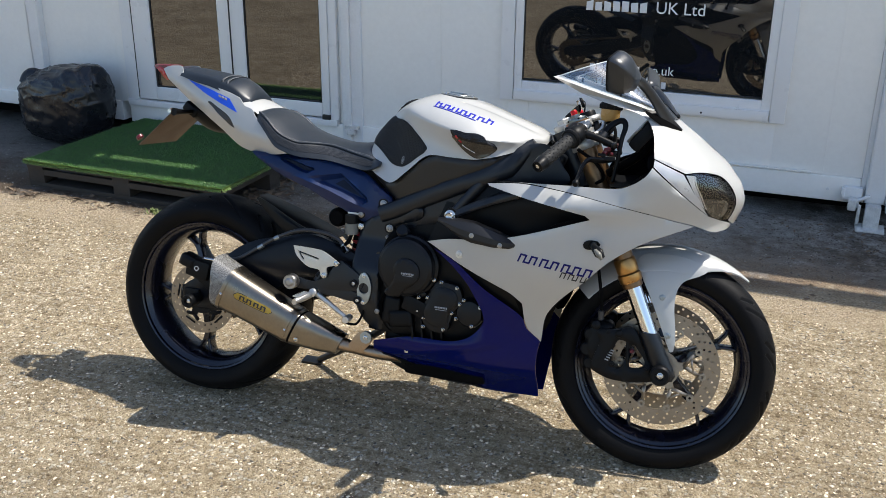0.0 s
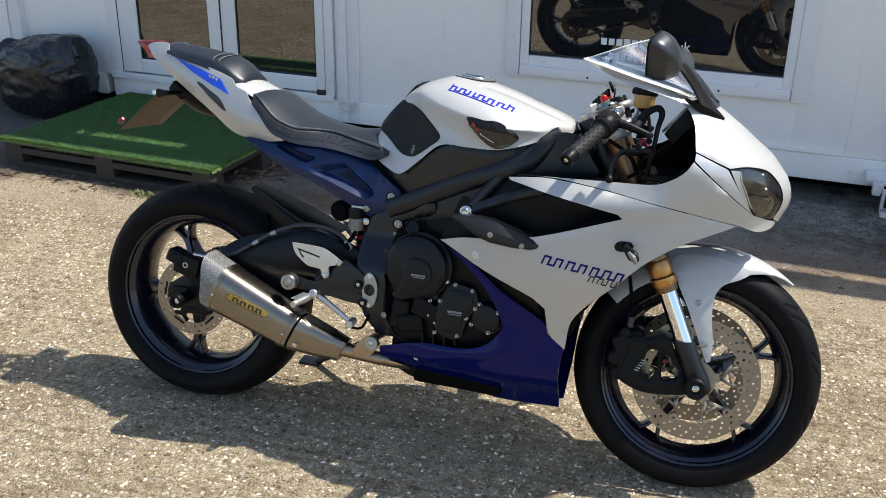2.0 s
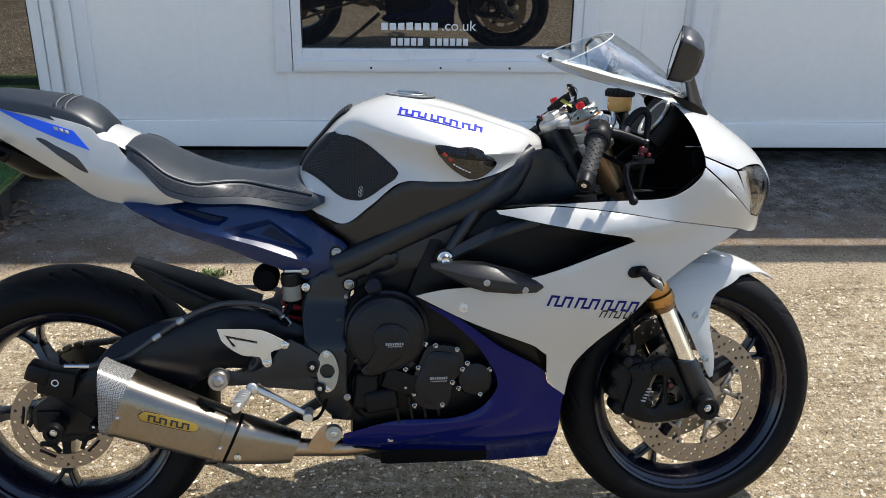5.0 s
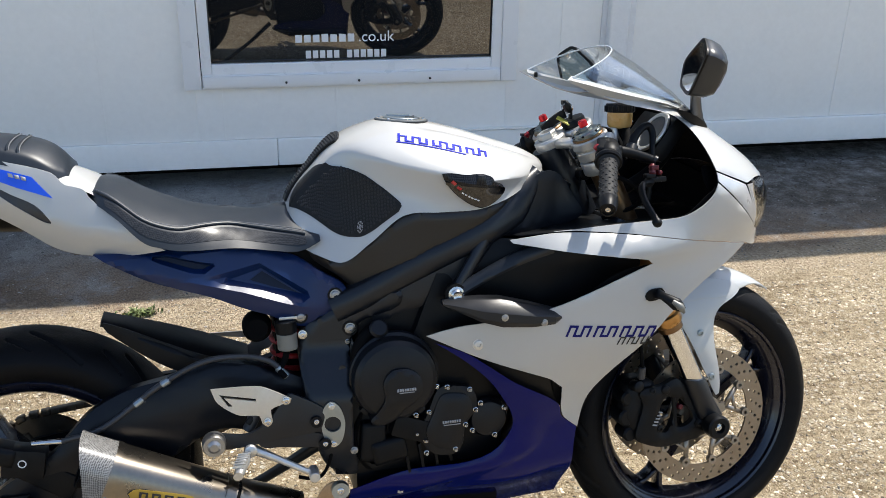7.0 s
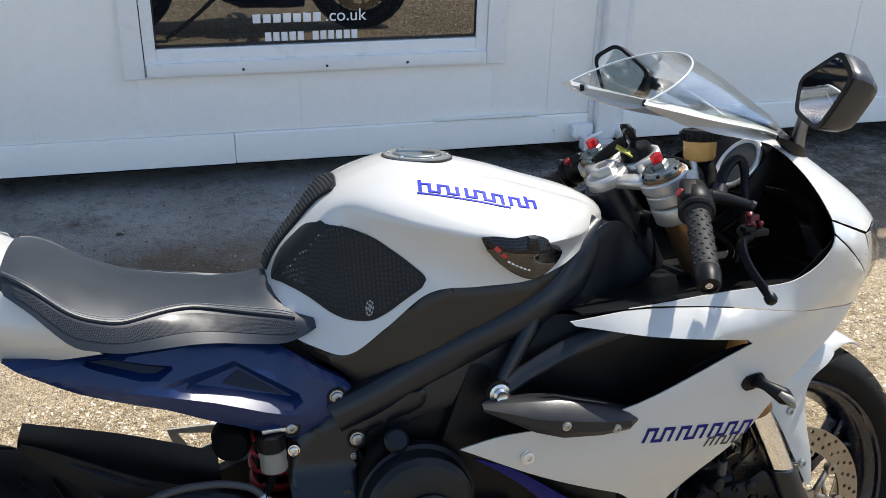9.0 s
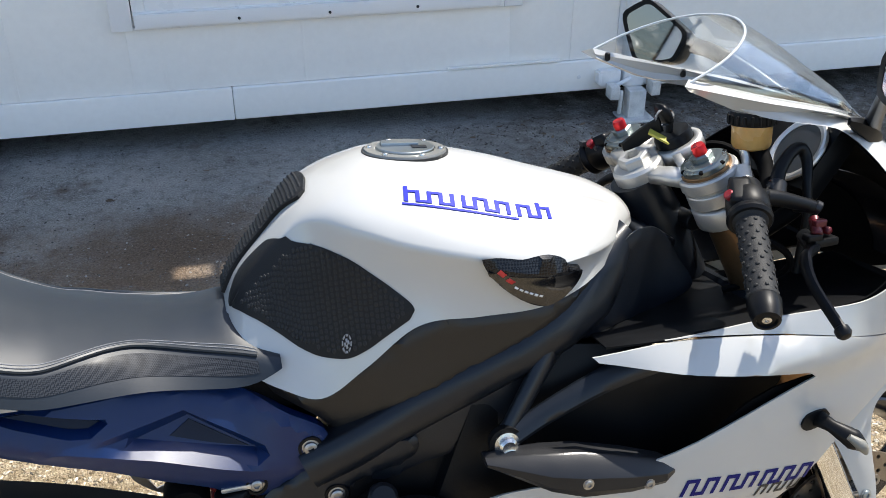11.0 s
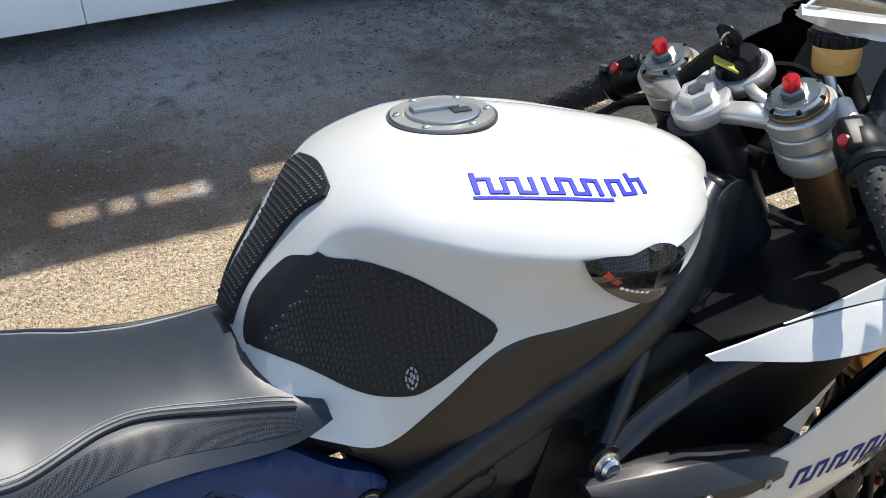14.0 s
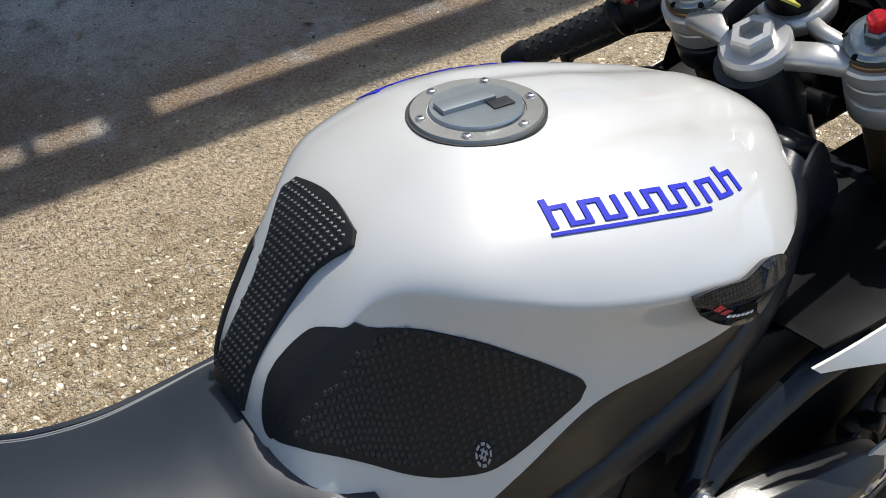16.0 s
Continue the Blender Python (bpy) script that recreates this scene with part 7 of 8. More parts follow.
    for sd in (-1,):
        part("hugger_side", panel([(0.157, 0.630), (0.27, 0.588), (0.375, 0.548), (0.44, 0.536), (0.44, 0.515), (0.36, 0.512), (0.26, 0.545), (0.163, 0.611)], lambda x, z: lerp_table([(0.155, 0.056), (0.31, 0.100), (0.45, 0.102)], x)[0], 0.006, sd, 0.02, (), 0.002), BLACK_PLASTIC, hg)
    # heel plate, pegs, pedal
    hp = part("heel_guard", panel([(0.342, 0.527, 1), (0.425, 0.523), (0.455, 0.510), (0.484, 0.492, 1), (0.462, 0.482), (0.446, 0.476), (0.447, 0.452), (0.438, 0.444), (0.428, 0.452), (0.424, 0.466), (0.388, 0.472), (0.352, 0.500)], 0.188, 0.005, -1, 0.02, [[(0.356, 0.515, 1), (0.420, 0.500, 1), (0.420, 0.4955, 1), (0.364, 0.508, 1), (0.378, 0.491, 1), (0.371, 0.490, 1)]], 0.001), ALU, BIKE, "silver heel guard")
    for x, z in ((0.474, 0.491), (0.438, 0.453)):
        part("guard_bolt", bolt((x, -0.188, z), (0, -1, 0), 0.0065, 0.005), STEEL, hp)
    fr = part("footrest_hanger", panel([(0.545, 0.46), (0.553, 0.44), (0.54, 0.42), (0.46, 0.412), (0.40, 0.405), (0.345, 0.405), (0.318, 0.418), (0.330, 0.436), (0.40, 0.428), (0.44, 0.45), (0.48, 0.497), (0.50, 0.49)], 0.180, 0.012, -1, 0.02, (), 0.003), FRAME_BLACK, BIKE, "black footrest hanger")
    part("hanger_leg", panel([(0.45, 0.425), (0.545, 0.408), (0.545, 0.388), (0.46, 0.395), (0.42, 0.405)], 0.178, 0.010, -1, 0.03, (), 0.002), FRAME_BLACK, fr)
    for x, z in ((0.527, 0.440), (0.541, 0.394)):
        part("hanger_collar", ring([(0.006, 0), (0.011, 0), (0.011, 0.008), (0.006, 0.008)], (x, -0.178, z), (0, -1, 0), 24), BLACK_PLASTIC, fr)
        part("hanger_bolt", bolt((x, -0.180, z), (0, -1, 0), 0.006, 0.006), STEEL, fr)
    part("footrest_bush", lathe([(0.021, 0), (0.021, 0.02), (0.019, 0.024), (0.012, 0.024), (0.012, 0.026), (0.007, 0.030), (0.0005, 0.030)], (0.340, -0.178, 0.423), (0, -1, 0), 32), BOLT_STEEL, fr, "silver bush")
    part("footrest", join(tube([(0.398, -0.170, 0.390), (0.388, -0.205, 0.386), (0.378, -0.245, 0.380)], [0.010, 0.014, 0.010], 12, 5, 0.8), rod((0.404, -0.165, 0.397), (0.404, -0.185, 0.397), 0.012)), ALU, fr, "silver ridged footrest")
    for k in range(6):
        part("peg_ridge", box((0.022, 0.003, 0.004), pose(0.391 - k * 0.0022, -0.195 - k * 0.008, 0.399 - k * 0.001), 0.001), ALU, fr)
    pd = part("brake_pedal", tube([(0.41, -0.165, 0.392), (0.45, -0.172, 0.372), (0.50, -0.180, 0.345), (0.515, -0.182, 0.340)], [0.010, 0.007, 0.006, 0.006], 10, 6), ALU, BIKE, "silver brake pedal")
    part("pedal_tip", rod((0.516, -0.170, 0.340), (0.516, -0.205, 0.338), 0.010, n=14), ALU, pd)
    part("pedal_link", rod((0.402, -0.155, 0.44), (0.425, -0.150, 0.462), 0.007), BLACK_PLASTIC, pd)
    part("master_cylinder", rod((0.402, -0.15, 0.425), (0.425, -0.148, 0.468), 0.011), GREY_PLASTIC, pd)
    part("wire", tube([(0.555, -0.15, 0.40), (0.553, -0.16, 0.36), (0.535, -0.16, 0.322), (0.51, -0.155, 0.315), (0.49, -0.15, 0.318)], 0.0035, 8), SHADE_RUBBER_BLACK, pd)
    # fluid pot, battery lump, shock
    pot = part("rear_fluid_pot", rod((0.488, -0.118, 0.566), (0.487, -0.118, 0.598), 0.019, n=24), POT_GREY, BIKE, "translucent grey rear brake fluid pot")
    part("pot_cap", rod((0.487, -0.118, 0.598), (0.486, -0.118, 0.622), 0.0205, n=24), BLACK_PLASTIC, pot, "black cap")
    part("pot_bracket", box((0.035, 0.02, 0.006), pose(0.492, -0.115, 0.627), 0.002), ALU, pot)
    part("pot_bolt", bolt((0.516, -0.122, 0.592), (0, -1, 0), 0.007, 0.005), STEEL, pot)
    part("pot_hose", tube([(0.487, -0.118, 0.566), (0.480, -0.12, 0.545), (0.47, -0.13, 0.53), (0.478, -0.14, 0.518)], 0.006, 8), SHADE_RUBBER_BLACK, pot)
    part("exhaust_valve_motor", lathe([(0.022, 0), (0.027, 0.01), (0.027, 0.04), (0.02, 0.05), (0.0005, 0.05)], (0.434, -0.060, 0.606), (0, -1, 0), 28), SHADE_RUBBER_BLACK, BIKE)
    shock = part("rear_shock", rod((0.49, -0.02, 0.62), (0.50, -0.02, 0.40), 0.022), BLACK_PLASTIC, BIKE, "rear shock absorber with a red spring")
    part("spring", tube([(0.495 + 0.033 * math.cos(k * 0.9), -0.03 + 0.033 * math.sin(k * 0.9), 0.60 - k * 0.0036) for k in range(52)], 0.006, 8, 3), RED_SPRING, shock, "red coil spring")
    part("battery_tray", block(0.465, 0.56, -0.06, 0.08, 0.50, 0.66, 0.02), SHADE_RUBBER_BLACK, BIKE)
    part("left_heel_guard", panel([(0.342, 0.527, 1), (0.425, 0.523), (0.455, 0.510), (0.484, 0.492, 1), (0.462, 0.482), (0.446, 0.476), (0.438, 0.444), (0.424, 0.466), (0.388, 0.472), (0.352, 0.500)], 0.150, 0.005, 1, 0.02, [[(0.358, 0.519, 1), (0.430, 0.508, 1), (0.424, 0.495, 1), (0.380, 0.482, 1)]], 0.001), ALU, BIKE, "silver heel guard of the far side")
    st = part("side_stand", tube([(0.56, 0.10, 0.27), (0.42, 0.165, 0.165), (0.25, 0.232, 0.060)], [0.014, 0.011, 0.011], 12, 6), FRAME_BLACK, BIKE, "black side stand")
    part("stand_foot", box((0.07, 0.045, 0.008), pose(0.225, 0.238, 0.0515, 11.2, 0, 0), 0.003), FRAME_BLACK, st)


build_rear()


# -- wheels --
def tyre(cx, cz, R, half, rr, cuts, n=540):
    """Tyre with long curved tread cuts: R outer radius, half its half width, rr the rim's radius; cuts = (repeats, first and last place across, share of the turn)."""
    prof = []
    m = 84
    for j in range(m + 1):
        a = -1 + 2 * j / m
        t = abs(a)
        if t < 0.72:
            u = t / 0.72
            y, r = half * math.sin(u * 1.40) / math.sin(1.40) * 0.985, R - (R - rr) * 0.50 * (1 - math.cos(u * 1.40)) / (1 - math.cos(1.40))
        else:
            u = (t - 0.72) / 0.28
            y, r = half * (0.985 + 0.015 * math.sin(u * math.pi) - 0.17 * u**2), R - (R - rr) * (0.50 + 0.50 * u)
        prof.append((math.copysign(y, a), r, t * half * 1.25))
    prof += [(half * 0.70, rr - 0.006, 9), (-half * 0.70, rr - 0.006, 9)]
    k = len(prof)
    py, pr, ps = (np.array(v) for v in zip(*prof))
    turn = np.arange(n)[:, None] / n
    dig = np.zeros((n, k))
    for rep, s0, s1, share, off in cuts:
        ph = (turn * rep + off + np.where(py > 0, 0.5, 0.0)[None, :]) % 1.0
        line = half * (s0 + (s1 - s0) * ph / share)
        near = 1 - np.abs(ps[None, :] - line) / 0.0042
        dig = np.maximum(dig, np.where(ph < share, np.clip(near * 2, 0, 1), 0) * 0.005)
    rad = pr[None, :] - dig
    ang = turn * 2 * math.pi
    xyz = np.stack([cx + rad * np.cos(ang), np.broadcast_to(py, (n, k)), cz + rad * np.sin(ang)], 2).reshape(-1, 3)
    faces = [(i * k + j, ((i + 1) % n) * k + j, ((i + 1) % n) * k + (j + 1) % k, i * k + (j + 1) % k) for i in range(n) for j in range(k)]
    bm = mesh([tuple(v) for v in xyz.tolist()], faces)
    bmesh.ops.recalc_face_normals(bm, faces=bm.faces)
    return bm


def rim_mesh(cx, cz, half, phase, hub, steer):
    c = Vector((cx, 0, cz))
    lip = ring([(0.232, half), (0.229, half + 0.003), (0.224, half + 0.001), (0.222, half - 0.006), (0.214, half - 0.010), (0.205, half - 0.022), (0.196, half - 0.04), (0.192, 0.0), (0.196, -half + 0.04), (0.205, -half + 0.022), (0.214, -half + 0.010), (0.222, -half + 0.006), (0.224, -half - 0.001), (0.229, -half - 0.003), (0.232, -half), (0.224, -half + 0.012), (0.214, -half + 0.03), (0.205, 0), (0.214, half - 0.03), (0.224, half - 0.012)], c, (0, 1, 0), 96)
    hubm = lathe([(0.03, -hub), (0.034, -hub + 0.004), (0.030, -0.02), (0.030, 0.02), (0.034, hub - 0.004), (0.03, hub)], c, (0, 1, 0), 32)
    spokes = []
    for k in range(5):
        a = radians(phase + 72 * k)
        d, t = Vector((math.cos(a), 0, math.sin(a))), Vector((-math.sin(a), 0, math.cos(a)))
        rings = []
        eight = ((-1, -.7), (-.7, -1), (.7, -1), (1, -.7), (1, .7), (.7, 1), (-.7, 1), (-1, .7))
        for r, w, y in ((0.024, 0.020, hub * 0.9), (0.07, 0.014, hub * 0.7), (0.12, 0.0115, 0.026), (0.150, 0.011, 0.022), (0.160, 0.0105, 0.020)):
            rings.append([c + d * r + t * (w * u) + Vector((0, y * v, 0)) for u, v in eight])
        one = [loft(rings)]
        for sg in (-1, 1):
            rings = []
            for r, o, w, y in ((0.146, 0.003, 0.008, 0.020), (0.165, 0.009, 0.0055, 0.018), (0.185, 0.019, 0.006, 0.018), (0.202, 0.032, 0.009, 0.020)):
                rings.append([c + d * r + t * (sg * o + w * u) + Vector((0, y * v, 0)) for u, v in eight])
            one.append(loft(rings))
        spokes.append(join(*one))
    out = [lip, hubm] + spokes
    return [steered(m) for m in out] if steer else out


def wheel(name, pieces, label):
    w = part(name, pieces[0], RIM_BLUE, BIKE, label)
    part("hub", pieces[1], RIM_BLUE, w)
    for m in pieces[2:]:
        part("spoke", m, RIM_BLUE, w)
    return w


def disc_mesh(c, y, ro, ri, holes, arms=0):
    """A drilled brake disc ring of 4.5 mm."""
    loop = [Vector((ro * math.cos(2 * math.pi * k / 96), ro * math.sin(2 * math.pi * k / 96))) for k in range(96)]
    hs = [[Vector((ri * math.cos(2 * math.pi * k / 72), ri * math.sin(2 * math.pi * k / 72))) for k in range(72)]]
    for r, n, off in holes:
        for k in range(n):
            a = 2 * math.pi * (k + off) / n
            hs.append([Vector((r * math.cos(a) + 0.0036 * math.cos(b), r * math.sin(a) + 0.0036 * math.sin(b))) for b in [2 * math.pi * q / 8 for q in range(8)]])
    return sheet(loop, lambda u, v, d: Vector((c[0] + u, y + d, c[2] + v)), 0, hs, 0.0045, 0.0)


def carrier(c, y, r_out=0.106, pairs=5, first=-4.0):
    """The star that carries a floating disc: forked arms from the hub ring, and the buttons at their ends."""
    def at(r, a):
        return Vector((c[0] + r * math.cos(a), y, c[2] + r * math.sin(a)))

    def arm(p, q, w0, w1):
        d = (q - p).normalized()
        n = Vector((-d.z, 0, d.x))
        e = Vector((0, 0.003, 0))
        return loft([[v - n * w - e, v + n * w - e, v + n * w + e, v - n * w + e] for v, w in ((p, w0), (q, w1))])

    plate = ring([(0.028, -0.004), (0.048, -0.004), (0.048, 0.004), (0.028, 0.004)], (c[0], y, c[2]), (0, 1, 0), 48)
    arms, buttons = [], []
    for k in range(pairs):
        a0, a1 = radians(first + 72 * k), radians(first + 36 + 72 * k)
        node = at(0.060, (a0 + a1) / 2)
        arms.append(join(arm(at(0.047, (a0 + a1) / 2), node, 0.012, 0.009), arm(node, at(r_out - 0.006, a0), 0.0055, 0.0045), arm(node, at(r_out - 0.006, a1), 0.0055, 0.0045),
                         arm(at(0.084, a0 + 0.10), at(0.084, a1 - 0.10), 0.0028, 0.0028)))
        for a in (a0, a1):
            buttons.append(ring([(0.0042, -0.006), (0.0098, -0.006), (0.0098, 0.006), (0.0042, 0.006)], at(r_out + 0.003, a), (0, 1, 0), 16))
    return plate, arms, buttons


def build_wheels():
    rc, fc = Vector((0.0, 0, 0.307)), Vector((1.369, 0, 0.2955))
    w = wheel("rear_wheel", rim_mesh(rc.x, rc.z, 0.074, 43, 0.075, False), "blue-black five-spoke rear wheel")
    part("tyre", tyre(rc.x, rc.z, 0.311, 0.089, 0.230, [(11, 0.75, 0.15, 0.62, 0.0), (11, 0.62, 0.30, 0.30, 0.45)]), RUBBER, w, "wide black rear tyre")
    d = part("brake_disc", disc_mesh(rc, -0.098, 0.108, 0.076, [(0.0995, 24, 0), (0.085, 24, 0.5)]), DISC_STEEL, w, "drilled rear brake disc")
    hub_, arms, _ = carrier(rc, -0.096, 0.079, 5, 8.0)
    dc = part("disc_carrier", hub_, BLACK_PLASTIC, w)
    for m in arms:
        part("carrier_arm", m, BLACK_PLASTIC, dc)
    sp = part("sprocket", ring([(0.055, -0.003), (0.098, -0.003), (0.101, 0.0), (0.098, 0.003), (0.055, 0.003)], (rc.x, 0.098, rc.z), (0, 1, 0), 60), CHAIN, w, "dark rear sprocket")
    for k in range(6):
        a = math.pi / 3 * k
        part("sprocket_arm", rod((rc.x + 0.03 * math.cos(a), 0.095, rc.z + 0.03 * math.sin(a)), (rc.x + 0.07 * math.cos(a), 0.098, rc.z + 0.07 * math.sin(a)), 0.009), CHAIN, sp)
    # chain links round the sprocket and forwards
    pts = []
    for k in range(13):
        a = math.pi * (0.5 + k / 12)
        pts.append((rc.x + 0.102 * math.cos(a), rc.z + 0.102 * math.sin(a)))
    top = [(0.55 - 0.546 * k / 34, 0.470 - (0.470 - (rc.z + 0.102)) * k / 34) for k in range(34)]
    low = [(rc.x + 0.546 * k / 34, rc.z - 0.102 + (0.400 - rc.z + 0.102) * k / 34) for k in range(1, 35)]
    path = top + pts + low
    verts = []
    ch = []
    for (x0, z0), (x1, z1) in zip(path, path[1:]):
        a = math.degrees(math.atan2(z1 - z0, x1 - x0))
        ch.append(box((0.0185, 0.017, 0.013), pose((x0 + x1) / 2, 0.098, (z0 + z1) / 2, 0, -a, 0), 0.003))
    tagged(part("drive_chain", join(*ch), CHAIN, BIKE, "oily dark drive chain"), kind="stuff")
    part("chain_guard", box((0.20, 0.02, 0.012), pose(0.17, 0.11, 0.452, 0, -4, 0), 0.003), BLACK_PLASTIC, BIKE)
    # front
    w = wheel("front_wheel", rim_mesh(fc.x, fc.z, 0.051, 26, 0.05, True), "blue-black five-spoke front wheel")
    part("tyre", steered(tyre(fc.x, fc.z, 0.300, 0.059, 0.230, [(13, 0.12, 0.78, 0.55, 0.0), (13, 0.35, 0.70, 0.28, 0.5)])), RUBBER, w, "black front tyre with curved tread cuts")
    for s in (-1, 1):
        d = part("brake_disc", steered(disc_mesh(fc, s * 0.072 - 0.002, 0.1535, 0.112, [(0.1465, 30, 0), (0.1355, 30, 0.33), (0.1245, 30, 0.66)])), DISC_STEEL, w, "drilled front brake disc")
        plate, arms, buttons = carrier(fc, s * 0.070)
        part("disc_carrier", steered(plate), CARRIER, w, "grey disc carrier ring")
        for m in arms:
            part("carrier_arm", steered(m), CARRIER, w)
        for m in buttons:
            part("disc_button", steered(m), CARRIER, w)


build_wheels()


# -- front end --
def build_front():
    for s in (-1, 1):
        y = s * 0.096
        def at(z):
            return Vector((fork_x(z), y, z))
        f = part("fork_tube", steered(rod(at(0.905), at(0.512), 0.0265, n=28)), BRONZE, BIKE, "bronze anodised upper fork tube")
        part("fork_collar", steered(lathe([(0.027, 0), (0.029, 0.004), (0.029, 0.035), (0.027, 0.040), (0.031, 0.044), (0.031, 0.062), (0.028, 0.066)], at(0.585), (0.4534, 0, -1), 28)), GOLD, f, "gold fork collar")
        part("fork_slider", steered(rod(at(0.52), at(0.385), 0.0215, n=28)), CHROME, f, "polished fork slider")
        leg = loft([[at(z) + Vector((rx * math.cos(a) + ox, ry * math.sin(a), 0)) for a in [2 * math.pi * k / 20 for k in range(20)]] for z, rx, ry, ox in ((0.398, 0.026, 0.026, 0), (0.39, 0.028, 0.028, 0), (0.35, 0.027, 0.024, 0.0), (0.31, 0.030, 0.022, 0.002), (0.285, 0.026, 0.020, 0.004), (0.272, 0.014, 0.014, 0.004))])
        part("fork_foot", steered(leg), FRAME_BLACK, f, "black fork foot")
        part("axle_clamp", steered(lathe([(0.024, 0), (0.026, 0.006), (0.026, 0.030), (0.022, 0.034), (0.012, 0.034), (0.011, 0.026), (0.0005, 0.026)], (1.368, s * 0.110, 0.2925), (0, s, 0), 32)), BLACK_PLASTIC, f)
        part("axle_bolt", steered(bolt((1.368, s * 0.136, 0.2925), (0, s, 0), 0.007, 0.005)), STEEL, f)
        # clamps and caps
        ax = -Vector((0.4534, 0, -1)).normalized()
        top = at(0.905)
        part("fork_clamp", steered(lathe([(0.0275, -0.006), (0.034, -0.006), (0.0355, -0.0045), (0.0355, 0.011), (0.0345, 0.0125), (0.032, 0.0125), (0.032, 0.0175), (0.036, 0.0175), (0.0375, 0.019), (0.0375, 0.032), (0.0355, 0.0345), (0.0315, 0.0345)], top + ax * -0.012, ax, 40)), YOKE_SILVER, f, "silver fork clamp", 28)
        part("fork_tube_lip", steered(ring([(0.026, 0.0), (0.0318, 0.0), (0.0318, 0.026), (0.031, 0.027), (0.026, 0.027)], top, ax, 40)), BRONZE, f, "bronze lip of the fork tube")
        cap = part("fork_cap", steered(lathe([(0.0295, 0.022), (0.0295, 0.0325), (0.0288, 0.0335), (0.0245, 0.0345), (0.0235, 0.0365), (0.012, 0.037), (0.0005, 0.037)], top, ax, 40)), CAP_GREY, f, "grey fork cap", 25)
        # notches are not cut: near-black plugs give their shade as colour
        for k in range(6):
            a = k * math.pi / 3 + 0.3
            n1 = Vector((0, 1, 0))
            n2 = ax.cross(n1)
            part("cap_notch_dark", steered(rod(top + ax * 0.030 + (n1 * math.cos(a) + n2 * math.sin(a)) * 0.0275, top + ax * 0.0344 + (n1 * math.cos(a) + n2 * math.sin(a)) * 0.0275, 0.0034, n=10)), SHADE_RUBBER_BLACK, cap)
        part("cap_nut", steered(lathe([(0.0135, 0.036), (0.0135, 0.043), (0.011, 0.045), (0.0005, 0.045)], top, ax, 6)), CAP_GREY, cap, "", 25)
        part("preload_adjuster", steered(lathe([(0.0084, 0.044), (0.0088, 0.047), (0.0088, 0.0545), (0.0075, 0.057), (0.0005, 0.0565)], top, ax, 20)), RED_ALU, cap, "red adjuster")
        # caliper
        body = [(1.1945, 0.3835), (1.210, 0.394), (1.249, 0.396), (1.280, 0.405), (1.301, 0.389), (1.314, 0.360), (1.343, 0.305), (1.372, 0.288), (1.359, 0.267), (1.2545, 0.258), (1.190, 0.279), (1.186, 0.297), (1.203, 0.359)]
        gap = [(1.250, 0.366), (1.280, 0.356), (1.262, 0.292), (1.240, 0.297)]
        gap2 = [(1.290, 0.360), (1.302, 0.350), (1.326, 0.308), (1.292, 0.294), (1.278, 0.312)]
        cal = part("front_caliper", steered(join(
            panel(body, lambda x, z: 0.118 - 0.10 * abs(x - 1.23), 0.018, s, 0.010, [gap, gap2], 0.004),
            panel([(1.172, 0.398), (1.205, 0.408), (1.236, 0.398), (1.230, 0.34), (1.224, 0.282), (1.194, 0.278), (1.166, 0.32)], 0.104, 0.060, s, 0.02, (), 0.010),
            rod((1.186, s * 0.095, 0.400), (1.190, s * 0.118, 0.403), 0.012), rod((1.252, s * 0.10, 0.386), (1.252, s * 0.119, 0.386), 0.010))), BLACK_PLASTIC, BIKE, "black radial front brake caliper")
        for x, z, r in ((1.176, 0.372, 0.017), (1.172, 0.330, 0.019), (1.180, 0.292, 0.016)):
            part("caliper_piston", steered(rod((x, s * 0.052, z), (x, s * 0.100, z), r, n=24, edge=0.004)), BLACK_PLASTIC, cal)
        part("caliper_arm", steered(rod((1.276, s * 0.106, 0.372), (1.282, s * 0.106, 0.296), 0.005)), BLACK_PLASTIC, cal)
        part("caliper_mark", steered(bars([[(1.2205 + 0.0034 * k, 0.3125 + 0.0066 * k), (1.2305 + 0.0034 * k, 0.3100 + 0.0066 * k), (1.2318 + 0.0034 * k, 0.3130 + 0.0066 * k), (1.2218 + 0.0034 * k, 0.3155 + 0.0066 * k)] for k in range(5)], lambda u, v, d: Vector((u, s * (0.1186 - 0.10 * abs(u - 1.23) - d), v)))), GREY_INK, cal, "plain pale bars of the maker's mark")
        for x, z in ((1.240, 0.302), (1.222, 0.388), (1.335, 0.300)):
            part("caliper_bolt", steered(bolt((x, s * 0.1135, z), (0, s, 0), 0.007, 0.005)), BLACK_PLASTIC, cal)
        part("bleed_cap", steered(rod((1.287, s * 0.10, 0.342), (1.290, s * 0.116, 0.343), 0.006)), DARK_RED, cal)
        part("brake_hose", steered(tube([(1.198, s * 0.105, 0.412), (1.200, s * 0.11, 0.45), (1.188, s * 0.115, 0.52), (1.17, s * 0.11, 0.60)], 0.0045, 8)), SHADE_RUBBER_BLACK, cal)
        part("hose_end", steered(rod((1.199, s * 0.107, 0.416), (1.200, s * 0.11, 0.442), 0.008)), GREY_PLASTIC, cal)
    # mudguard
    c = Vector((1.366, 0, 0.302))
    rings = []
    for k in range(21):
        a = radians(50 + 92 * k / 20)
        w = 0.010 + 0.066 * sstep(k, -1, 7)
        r = 0.320
        n_ = Vector((math.cos(a), 0, math.sin(a)))
        top = []
        for j in range(15):
            v = -1 + 2 * j / 14
